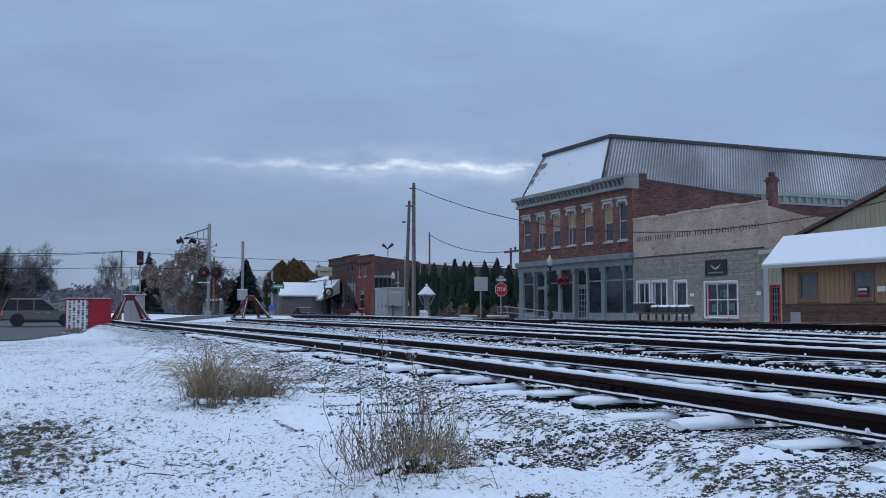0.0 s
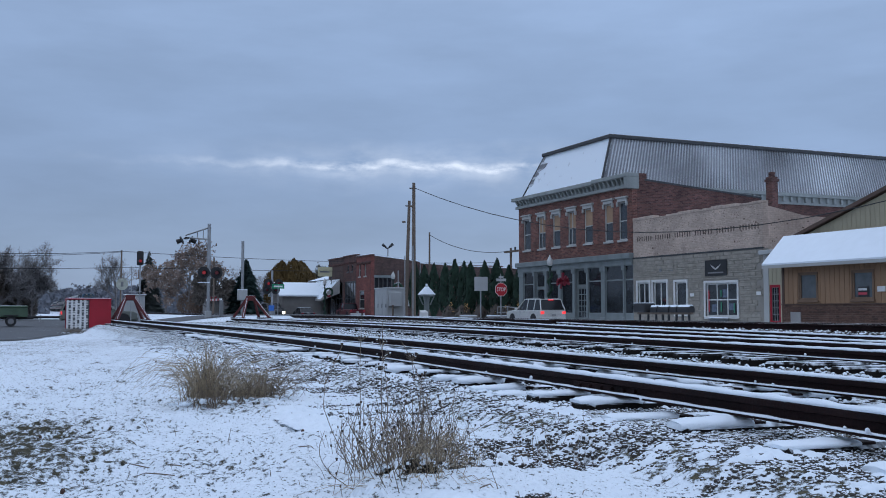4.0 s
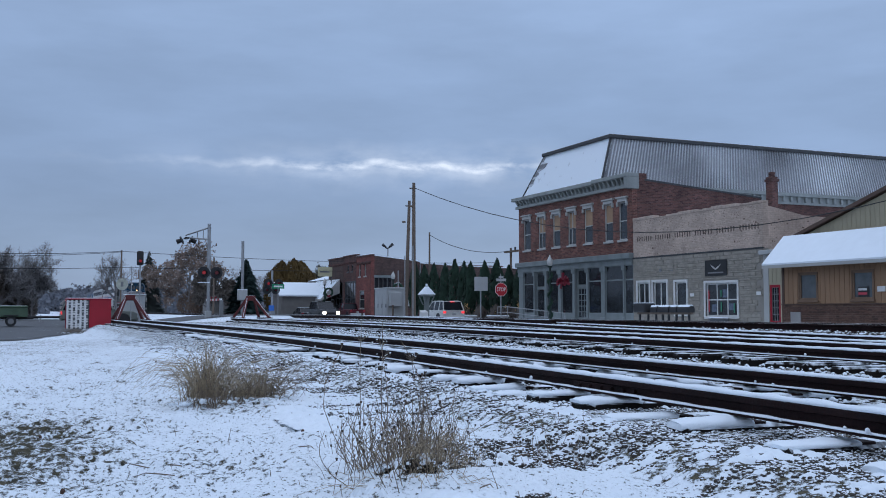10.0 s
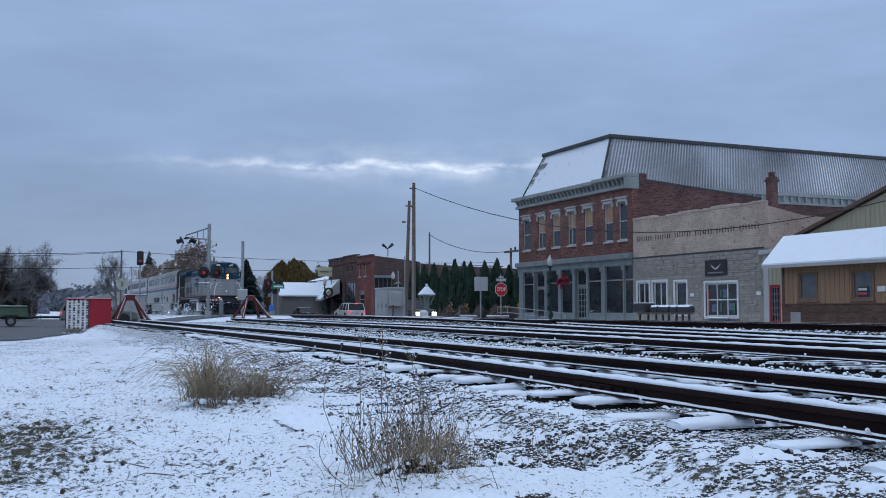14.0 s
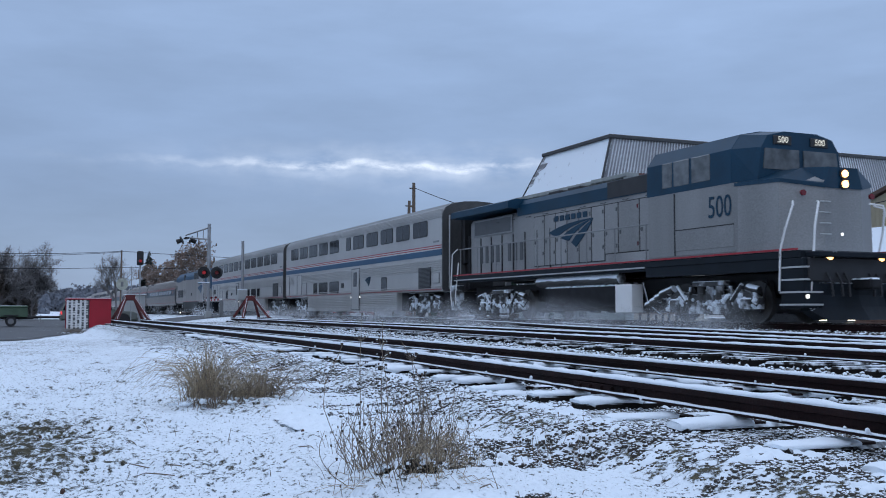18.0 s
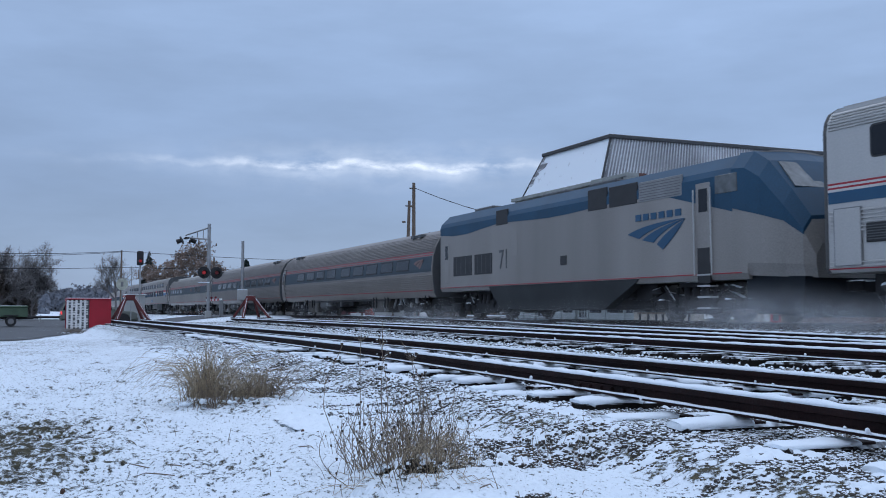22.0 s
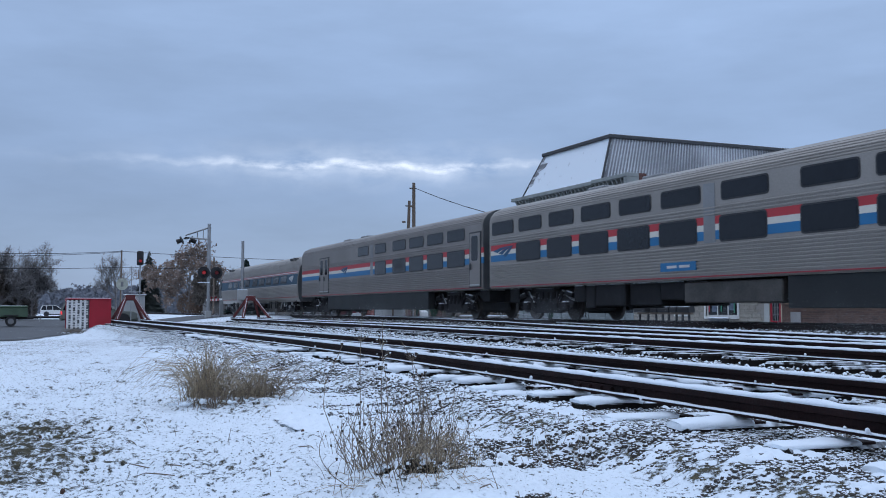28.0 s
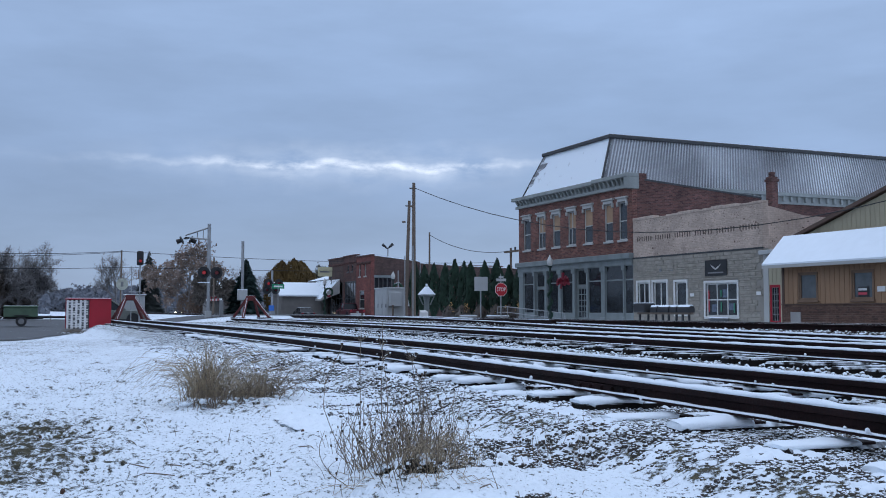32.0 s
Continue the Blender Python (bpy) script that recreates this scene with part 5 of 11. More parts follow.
vw_b = viewliner(START + 103.0, [(1.86, 3.57), (3.96, 5.66), (6.07, 7.72), (8.15, 9.82), (10.69, 12.25), (13.18, 14.83)], [(1.86, 3.57), (3.96, 5.66), (6.07, 7.72), (8.15, 9.82), (10.69, 12.25)],
                 [(0.45, 1.37, 1.2, 3.24), (19.85, 20.68, 1.3, 3.22), (20.72, 21.55, 1.3, 3.22)], [(0.2, 0.43), (1.4, 19.8), (21.6, 25.33)], True, 32, "grimy baggage and sleeping car with a double door", mark=(16.5, 17.6), grille=((12.5, 12.9, 2.0, 3.5),))


# ---------------------------------------------------------------- locomotives
def handrail(g, pts, r=0.022):
    g.tube(pts, r, 6)


# Daylight showing through the cab is painted in as a paler pane colour.
GLASS_CAB = mat("cab_glass_painted_daylight", (0.115, 0.125, 0.13), 0.08, 0, 0.6, 0.9, 4, 0.0, spec=0.5)
PAINT_BLUE_WORN = mat("worn_blue_engine_paint", (0.012, 0.055, 0.105), 0.5, 0, 0.3, 0.6, 30, 0.06, spec=0.3)


def engine_500():
    c = Car("lead_locomotive", 0.0, 20.2, "silver and blue wide-cab diesel locomotive caked with snow", "locomotive", "locomotives")
    X, R = c.x, c.root
    part("deck", Geo().box(X(19.7), X(0.7), -1.5, 1.5, 1.48, 1.66, 0.02), NAVY_BLACK, R)
    c.panel("sill", 0.9, 6.6, 1.22, 1.50, NAVY_BLACK, 1.46, 0.01, depth=0.25)
    c.panel("sill", 6.6, 19.6, 1.40, 1.50, NAVY_BLACK, 1.44, 0.01, depth=0.25)
    c.panel("walkway_lip", 6.6, 19.5, 1.475, 1.515, ALU, 1.50, 0.014, "pale snow-lined walkway lip")
    c.panel("red_line", 0.8, 19.6, 1.665, 1.71, STRIPE_RED, 1.49, 0.016)
    # long hood
    hood = [(0.88, 1.66), (0.90, 3.72), (0.80, 3.86), (0.0, 3.88)]
    shell(c, 6.3, 19.2, hood, PAINT_SILVER, "hood")
    roof = [(0.94, 3.70), (0.94, 4.08), (0.80, 4.26), (0.0, 4.34)]
    shell(c, 6.3, 15.2, roof, PAINT_BLUE, "hood_roof")
    rad = [(1.42, 3.98), (1.42, 4.22), (1.1, 4.32), (0.0, 4.34)]
    shell(c, 15.0, 20.0, rad, PAINT_BLUE, "radiator_overhang")
    for s in (11.7, 13.0):
        part("exhaust_stack", Geo().box(X(s + 0.8), X(s), -0.45, 0.45, 4.28, 4.44, 0.03), BLACK, R)
    for sd in (-1, 1):
        def side_box(name, s0, s1, z0, z1, m, out=0.02, half=0.90, c_=0.01, parent=R, label="", d=0.04):
            y0, y1 = sorted((sd * (half - d), sd * (half + out)))
            return part(name, Geo().box(X(s1), X(s0), y0, y1, z0, z1, c_), m, parent, label)
        side_box("air_intake", 6.9, 9.3, 3.72, 4.22, BLACK, 0.05)
        v = side_box("radiator_screen", 15.6, 18.85, 3.16, 3.80, GREY_MID, 0.05)
        side_box("screen_mesh", 15.7, 18.75, 3.22, 3.74, GREY_DARK, 0.06, parent=v)
        s = 14.85
        while s < 18.4:
            if not 16.2 < s < 16.5:
                side_box("slot", s, s + 0.22, 2.12, 2.78, GREY_DARK, 0.012)
            s += 0.47
        s = 6.6
        for w in (1.1, 1.1, 0.75, 0.75, 0.75, 0.75, 0.75, 0.75, 0.75):
            side_box("door_gap", s - 0.03, s + w - 0.02, (2.05 if s < 8.8 else 1.85) - 0.03, 3.58, BLACK, 0.005)
            d = side_box("hood_door", s, s + w - 0.05, 2.05 if s < 8.8 else 1.85, 3.55, PAINT_SILVER, 0.014)
            side_box("latch", s + w - 0.18, s + w - 0.1, 2.6, 2.72, GREY_DARK, 0.03, parent=d)
            for z in (2.2, 3.3):
                side_box("hinge", s + 0.02, s + 0.10, z, z + 0.12, BUMPER_RED if w > 1 else GREY_DARK, 0.026, parent=d)
            s += w
        side_box("lower_box", 6.5, 9.2, 1.70, 2.0, PAINT_SILVER, 0.2)
        # walkway handrail
        g = Geo()
        for k in range(9):
            s = 6.6 + k * 1.55
            handrail(g, [(X(s), sd * 1.45, 1.66), (X(s), sd * 1.45, 2.70)], 0.02)
        handrail(g, [(X(6.4), sd * 1.45, 2.70), (X(19.1), sd * 1.45, 2.70)], 0.022)
        part("handrail", g, GREY_MID, R)
        # rear steps
        g = Geo()
        handrail(g, [(X(19.3), sd * 1.45, 2.72), (X(19.75), sd * 1.47, 2.55), (X(19.85), sd * 1.5, 1.0), (X(19.75), sd * 1.5, 0.55)], 0.028)
        handrail(g, [(X(19.2), sd * 1.45, 2.2), (X(19.35), sd * 1.5, 1.0), (X(19.35), sd * 1.5, 0.55)], 0.028)
        part("step_handrail", g, WHITE_PAINT, R, "white handrail")
        part("step", Geo().box(X(19.85), X(19.3), min(sd * 1.15, sd * 1.5), max(sd * 1.15, sd * 1.5), 0.32, 1.3, 0.02), UNDER_SNOW, R)
    for sd in (-1,):
        swoosh(c, 10.15, 12.95, 2.35, 3.22, 0.925, PAINT_BLUE)
        g = Geo()
        for k in range(6):
            g.box(X(12.55 - k * 0.36), X(12.30 - k * 0.36), -0.936, -0.90, 3.28, 3.46)
        part("lettering_bar", g, PAINT_BLUE, R, "dark blue lettering drawn as bars")
    # cab
    cab_lo = [(1.46, 1.66), (1.50, 1.75), (1.50, 3.42), (0.0, 3.42)]
    shell(c, 2.75, 6.4, cab_lo, PAINT_SILVER, "cab_side")
    cab_hi = [(1.505, 3.42), (1.49, 4.26), (1.20, 4.64), (0.6, 4.76), (0.0, 4.78)]
    shell(c, 2.95, 6.45, cab_hi, PAINT_BLUE, "cab_upper")
    # windscreen brow and sloping front of the cab
    g = Geo()
    back = [(1.505, 3.42), (1.49, 4.26), (1.20, 4.64), (0.5, 4.76)]
    fr = [(1.34, 3.42), (1.22, 4.22), (1.02, 4.52), (0.5, 4.64)]
    ring0 = [(X(2.97), y, z) for y, z in back] + [(X(2.97), -y, z) for y, z in back[::-1]]
    ring1 = [(X(2.20), y, z) for y, z in fr] + [(X(2.20), -y, z) for y, z in fr[::-1]]
    g.loft([ring0, ring1])
    part("cab_front", g, PAINT_BLUE, R)
    for sd in (-1, 1):
        y0, y1 = sorted((sd * 0.07, sd * 1.18))
        w = part("windscreen", Geo().prism([(y0, 3.70), (y1, 3.70), (y1 * 0.95 if sd > 0 else y1, 4.20), (y0 if sd > 0 else y0 * 0.95, 4.20)], X(2.21), X(2.175)), GLASS_CAB, R, "large windscreen")
        part("number_board", Geo().box(X(2.40), X(2.17), min(sd * 0.30, sd * 0.86), max(sd * 0.30, sd * 0.86), 4.31, 4.53, 0.01), BLACK, R, "lit number board")
        lettering("number", "500", 0.22, NUMBER_GLOW, R, Matrix.Translation((X(2.155), sd * 0.58, 4.42)) @ pose(0, 0, 0, 90, 0, 90), "illuminated road number")
        y0, y1 = sorted((sd * 1.47, sd * 1.515))
        for s0, s1 in ((3.75, 4.5), (4.6, 5.25), (5.32, 5.75)):
            part("cab_window", Geo().box(X(s1), X(s0), y0, y1, 3.58, 4.26, 0.03), GLASS_CAB, R)
        part("cab_door_outline", Geo().box(X(5.2), X(2.9), min(sd * 1.49, sd * 1.512), max(sd * 1.49, sd * 1.512), 1.86, 2.42, 0.01), PAINT_SILVER, R)
    part("panel_seam", Geo().box(X(5.2), X(2.9), -1.518, -1.50, 2.40, 2.425), BLACK, R)
    part("panel_seam", Geo().box(X(5.24), X(5.21), -1.518, -1.50, 1.75, 3.4), BLACK, R)
    for k in range(7):
        part("hood_seam", Geo().box(X(12.9 + k * 0.9), X(12.87 + k * 0.9), -0.925, -0.88, 1.72, 3.1), BLACK, R)
    for k in range(9):
        part("grab_iron", Geo().tube([(X(7.0 + k * 1.2), -0.93, 3.62), (X(7.0 + k * 1.2), -0.98, 3.60), (X(7.25 + k * 1.2), -0.98, 3.60), (X(7.25 + k * 1.2), -0.93, 3.62)], 0.015, 5), GREY_DARK, R)
    lettering("cab_number", "500", 0.78, PAINT_BLUE, R, Matrix.Translation((X(3.4), -1.512, 2.86)) @ pose(0, 0, 0, 90, 0, 0), "large dark blue road number", squeeze=0.78)
    # nose
    g = Geo()
    n0 = [(1.50, 1.66), (1.50, 3.38), (0.75, 3.62)]
    n1 = [(1.44, 1.66), (1.41, 3.32), (0.72, 3.60)]
    n2 = [(0.58, 1.66), (0.56, 3.28), (0.42, 3.57)]
    rings = []
    for s, p in ((2.80, n0), (1.42, n1), (0.90, n2)):
        rings.append([(X(s), y, z) for y, z in p] + [(X(s), -y, z) for y, z in p[::-1]])
    g.loft(rings)
    part("nose", g, PAINT_SILVER, R)
    g = Geo()
    rings = []
    for s, a, za, b_, zb in ((2.85, 1.515, 3.32, 0.76, 3.66), (1.40, 1.425, 3.27, 0.73, 3.64), (0.87, 0.575, 3.12, 0.43, 3.61)):
        p = [(a, za), (a - 0.012, za + 0.09), (b_, zb)]
        rings.append([(X(s), y, z) for y, z in p] + [(X(s), -y, z) for y, z in p[::-1]])
    g.loft(rings)
    part("nose_top", g, PAINT_BLUE, R, "blue nose top")
    for z in (3.22, 3.46):
        h = part("headlight", Geo().disc((X(0.86), 0, z), (1, 0, 0), 0.125, 0.06, 16), BLACK, R)
        part("bulb", Geo().disc((X(0.83), 0, z), (1, 0, 0), 0.085, 0.06, 14), HEADLIGHT, h, "lit amber headlamp")
    part("nose_lamp", Geo().disc((X(0.92), -0.05, 2.06), (1, 0, 0), 0.04, 0.05, 10), MARKER, R, "small lit lamp")
    for sd in (-1, 1):
        part("class_lamp", Geo().disc((X(1.05), sd * 1.05, 3.0), (1, 0, 0), 0.07, 0.06, 12), LENS_DARK, R)
        d = part("ditch_light", Geo().disc((X(0.62), sd * 0.78, 1.52), (1, 0, 0), 0.12, 0.10, 14), BLACK, R)
        part("bulb", Geo().disc((X(0.56), sd * 0.78, 1.52), (1, 0, 0), 0.085, 0.04, 14), DITCH, d, "lit ditch lamp")
        g = Geo()
        handrail(g, [(X(0.88), sd * 0.80, 2.80), (X(0.66), sd * 0.98, 2.75), (X(0.60), sd * 1.16, 2.2), (X(0.58), sd * 1.22, 1.7), (X(0.62), sd * 1.30, 0.75)], 0.026)
        handrail(g, [(X(1.18), sd * 1.24, 2.80), (X(1.0), sd * 1.40, 2.72), (X(1.16), sd * 1.5, 2.15), (X(1.30), sd * 1.52, 1.7), (X(1.36), sd * 1.52, 0.75)], 0.026)
        part("stair_handrail", g, WHITE_PAINT, R, "white stair handrail")
        st = part("stairwell", Geo().box(X(1.35), X(0.6), min(sd * 0.95, sd * 1.5), max(sd * 0.95, sd * 1.5), 0.35, 1.5, 0.03), NAVY_BLACK, R)
        for k in range(4):
            part("stair_tread", Geo().box(X(1.36), X(0.56), min(sd * 1.0, sd * 1.52), max(sd * 1.0, sd * 1.52), 0.42 + 0.28 * k, 0.46 + 0.28 * k), ALU, st)
        part("step_lamp", Geo().disc((X(0.60), sd * 1.42, 0.62), (1, 0, 0), 0.05, 0.04, 10), MARKER, R, "lit step lamp")
    g = Geo()
    for z in (2.05, 2.3, 2.55, 2.8):
        handrail(g, [(X(0.90), -0.72, z), (X(0.86), -0.70, z), (X(0.86), -0.42, z), (X(0.90), -0.40, z)], 0.015)
    part("grab_iron", g, ALU, R)
    part("platform", Geo().box(X(0.95), X(0.30), -1.35, 1.35, 1.50, 1.62, 0.02), NAVY_BLACK, R)
    part("pilot_beam", Geo().box(X(0.75), X(0.55), -1.4, 1.4, 0.95, 1.5, 0.03), BLACK, R)
    g = Geo()
    rings = []
    for k in range(9):
        y = -1.36 + 0.34 * k
        f = 0.34 * (1 - abs(y) / 1.36)
        zb = 0.10 + (0.20 if k in (0, 8) else 0.0)
        rings.append([(X(0.88), y, 0.98), (X(0.62 - f * 0.4), y, 0.92), (X(0.72 - f * 0.6), y, 0.66), (X(0.70 - f * 0.8), y, 0.40), (X(0.54 - f), y, zb), (X(0.88), y, zb)])
    g.loft(rings[::-1])
    part("plow", g, NAVY_BLACK, R, "dark snow-dusted pilot plow")
    part("front_coupler", Geo().box(X(0.6), X(0.0), -0.16, 0.16, 0.78, 1.04, 0.04), UNDER, R)
    for k, y in enumerate((-0.9, -0.6, -0.38, 0.38, 0.6, 0.9)):
        part("air_hose", Geo().tube([(X(0.55), y, 1.15), (X(0.42), y, 0.95), (X(0.40), y * 0.96, 0.62)], 0.028, 6), BLACK, R)
    part("fuel_tank", Geo().box(X(12.7), X(8.3), -1.28, 1.28, 0.30, 1.15, 0.12), UNDER, R)
    for sd in (-1, 1):
        part("battery_box", Geo().box(X(8.1), X(7.25), min(sd * 1.1, sd * 1.5), max(sd * 1.1, sd * 1.5), 0.24, 1.06, 0.02), WHITE_PAINT, R, "snow-whitened equipment box")
        for k in range(4):
            part("brake_cylinder", Geo().tube([(X(5.7 + k * 0.22), sd * 1.2, 0.9 - 0.1 * k), (X(6.2 + k * 0.22), sd * 1.25, 0.75 - 0.1 * k)], 0.10, 8), UNDER_SNOW, R)
        part("sand_pipe", Geo().tube([(X(7.0), sd * 1.3, 1.1), (X(6.9), sd * 1.2, 0.5), (X(6.6), sd * 1.0, 0.2)], 0.03, 6), UNDER_SNOW, R)
        part("air_reservoir", Geo().tube([(X(13.1), sd * 1.2, 1.25), (X(8.2), sd * 1.2, 1.25)], 0.17, 10), UNDER_SNOW, R)
    truck(c, 4.25, 2.8, 0.52, UNDER_SNOW, 1.12)
    truck(c, 16.0, 2.8, 0.52, UNDER_SNOW, 1.12)
    part("rear_coupler", Geo().box(X(20.2), X(19.5), -0.16, 0.16, 0.78, 1.04, 0.04), UNDER, R)
    return c


def engine_71():
    c = Car("second_locomotive", 72.0, 21.0, "silver streamlined diesel locomotive with a blue roof line", "locomotive", "locomotives")
    X, R = c.x, c.root
    prof = [(1.46, 1.06), (1.53, 1.20), (1.53, 3.62), (1.46, 3.80), (1.10, 4.14), (0.6, 4.22), (0.0, 4.24)]
    shell(c, 2.2, 20.6, prof, PAINT_GRIMY)
    c.panel("red_line", 2.4, 20.6, 1.205, 1.232, STRIPE_RED, 1.53, 0.012)
    g = Geo()
    for sd in (-1, 1):
        y0, y1 = sorted((sd * 1.2, sd * 1.525))
        g.prism([(X(16.2), 1.2), (X(15.2), 0.35), (X(8.4), 0.35), (X(6.6), 1.2)], y0, y1, "y")
    part("tank_skirt", g, SKIRT_GREY, R)
    part("fuel_tank", Geo().box(X(14.8), X(8.6), -1.2, 1.2, 0.32, 1.1, 0.05), GREY_DARK, R)
    # nose
    g = Geo()
    rings = []
    for s, hw, z0, z1, ch in ((2.25, 1.53, 1.15, 4.20, 0.48), (1.75, 1.52, 1.12, 3.90, 0.46), (1.05, 1.46, 1.08, 3.14, 0.42), (0.60, 1.32, 1.05, 2.48, 0.35), (0.42, 1.12, 1.05, 1.85, 0.3)):
        p = [(hw * 0.95, z0), (hw, z0 + 0.3), (hw, z1 - ch), (hw - ch * 0.7, z1 - ch * 0.12), (0.35, z1)]
        rings.append([(X(s), y, z) for y, z in p] + [(X(s), -y, z) for y, z in p[::-1]])
    g.loft(rings)
    part("nose", g, PAINT_GRIMY, R)
    g = Geo()
    rings = []
    for s, hw, z0, z1, ch in ((2.72, 1.538, 2.80, 4.23, 0.46), (2.25, 1.54, 2.68, 4.21, 0.48), (1.75, 1.53, 2.56, 3.91, 0.46), (1.05, 1.47, 2.36, 3.15, 0.42), (0.58, 1.33, 2.02, 2.49, 0.35)):
        p = [(hw, z0), (hw, z1 - ch), (hw - ch * 0.7, z1 - ch * 0.12), (0.35, z1 + 0.008)]
        rings.append([(X(s), y, z) for y, z in p] + [(X(s), -y, z) for y, z in p[::-1]])
    g.loft(rings)
    part("nose_top", g, PAINT_BLUE_WORN, R, "dark blue nose top")
    part("pilot", Geo().prism([(X(2.4), 0.35), (X(0.55), 0.15), (X(0.50), 1.08), (X(2.4), 1.14)], -1.38, 1.38, "y"), NAVY_BLACK, R, "dark pilot and plow")
    for k in range(4):
        part("step", Geo().box(X(4.05), X(3.55), -1.56, -1.3, 0.35 + 0.28 * k, 0.39 + 0.28 * k), ALU, R)
    for sg in (3.45, 4.12):
        part("grab_rail", Geo().tube([(X(sg), -1.58, 1.2), (X(sg), -1.60, 3.4)], 0.022, 6), ALU, R)
    for sd in (-1, 1):
        # blue sweep along the roof and over the cab
        y0, y1 = sorted((sd * 1.50, sd * 1.540))
        g = Geo()
        n = 14
        for k in range(n):
            s0, s1 = 2.7 + (20.6 - 2.7) * k / n, 2.7 + (20.6 - 2.7) * (k + 1) / n

            def low_z(s):
                if s < 5.5:
                    return 2.72 + (s - 2.7) * 0.24
                return 3.39 + 0.05 * math.sin((s - 5.5) * 0.8) + (0.0 if s < 16 else -0.10 * math.sin((s - 16) / 4.6 * math.pi))
            g.prism([(X(s0), 3.65), (X(s1), 3.65), (X(s1), low_z(s1)), (X(s0), low_z(s0))], y0, y1, "y")
        part("blue_band", g, PAINT_BLUE_WORN, R, "blue band under the roof")
        g = Geo()
        g.prism([(sd * 1.54, 3.64), (sd * 1.472, 3.81), (sd * 1.11, 4.155), (sd * 0.6, 4.235), (sd * 0.6, 4.20), (sd * 1.05, 4.10), (sd * 1.42, 3.78), (sd * 1.5, 3.64)], X(20.6), X(2.65))
        part("blue_roof_side", g, PAINT_BLUE_WORN, R)

        def sb(name, s0, s1, z0, z1, m, out=0.012, parent=R, label="", c_=0.01):
            y0, y1 = sorted((sd * 1.49, sd * (1.53 + out)))
            return part(name, Geo().box(X(s1), X(s0), y0, y1, z0, z1, c_), m, parent, label)
        for s0, s1 in ((15.85, 17.35), (17.6, 19.3)):
            gr = sb("grille", s0, s1, 1.66, 2.42, BLACK, 0.014)
            for k in range(4):
                sb("bar", s0 + 0.1 + k * (s1 - s0) / 4, s0 + 0.14 + k * (s1 - s0) / 4, 1.7, 2.38, GREY_DARK, 0.02, gr)
        sb("roof_window", 14.6, 15.5, 3.38, 3.92, BLACK, 0.014)
        sb("intake", 8.22, 9.26, 3.32, 3.96, BLACK, 0.016)
        sb("intake", 6.68, 8.09, 3.32, 3.92, BLACK, 0.016)
        lv = sb("louvre_panel", 4.65, 6.59, 3.32, 3.88, GREY_MID, 0.016)
        for k in range(7):
            sb("slat", 4.7, 6.54, 3.36 + 0.073 * k, 3.385 + 0.073 * k, GREY_DARK, 0.022, lv)
        d = sb("cab_door", 3.51, 4.09, 1.5, 3.55, PAINT_GRIMY, 0.014)
        sb("door_window", 3.62, 3.98, 2.8, 3.4, GLASS, 0.02, d)
        sb("step_recess", 3.55, 4.05, 1.0, 1.9, BLACK, 0.018, d)
        sb("cab_window", 2.50, 3.32, 3.20, 3.66, GLASS_CAB, 0.024)
        sb("rear_door", 19.75, 20.15, 1.4, 3.0, PAINT_GRIMY, 0.016)
        sb("rear_door_window", 19.82, 20.1, 2.35, 2.9, GLASS, 0.022)
        sb("filler", 10.55, 10.95, 1.75, 2.05, BLACK, 0.014)
        sb("hatch", 13.9, 14.3, 2.2, 3.1, PAINT_GRIMY, 0.008)
        part("windscreen", Geo().prism([(sd * 0.1, 0), (sd * 1.05, 0), (sd * 0.98, 0.90), (sd * 0.1, 0.90)], 0, 0.03), GLASS_CAB, R, at=Matrix.Translation((X(1.10), 0, 3.17)) @ Matrix.Rotation(radians(-43), 4, "Y"))
    swoosh(c, 4.54, 7.15, 1.95, 2.72, 1.54, STRIPE_BLUE)
    g = Geo()
    for k in range(6):
        g.box(X(6.75 - k * 0.36), X(6.50 - k * 0.36), -1.552, -1.52, 2.80, 2.98)
    part("lettering_bar", g, STRIPE_BLUE, R, "blue lettering drawn as bars")
    lettering("number", "71", 0.98, GREY_DARK, R, Matrix.Translation((X(14.9), -1.545, 2.10)) @ pose(0, 0, 0, 90, 0, 0), "large grey road number", squeeze=0.8)
    for s in (9.0, 12.0, 17.5):
        part("roof_hatch", Geo().box(X(s + 1.6), X(s), -0.7, 0.7, 4.2, 4.36, 0.04), GREY_DARK, R)
    part("headlight", Geo().disc((X(1.5), 0, 3.42), (1, 0, 0), 0.12, 0.2, 12), ALU, R)
    truck(c, 4.6, 2.75, 0.51, UNDER, 1.12)
    truck(c, 17.2, 2.75, 0.51, UNDER, 1.12)
    for s0, s1 in ((0.0, 0.6), (20.4, 21.0)):
        part("coupler", Geo().box(X(s1), X(s0), -0.15, 0.15, 0.75, 1.0, 0.03), UNDER, R)
    underbody(c, ((6.4, 8.4), (14.6, 15.4)), 1.2, 0.5, 1.1, 9)
    part("diaphragm", Geo().box(X(21.0), X(20.55), -0.55, 0.55, 1.15, 3.3, 0.03), BLACK, R)
    return c


loco_a = engine_500()
loco_b = engine_71()
TRAIN = [loco_a, sl_a, sl_b, loco_b, am_a, am_b, am_c, vw_a, vw_b, am_d]

# ---------------------------------------------------------------- road vehicles
def car_paint(name, col):
    return mat(name, col, 0.3, 0.25, 0.08, 1.0, 30, 0.02)


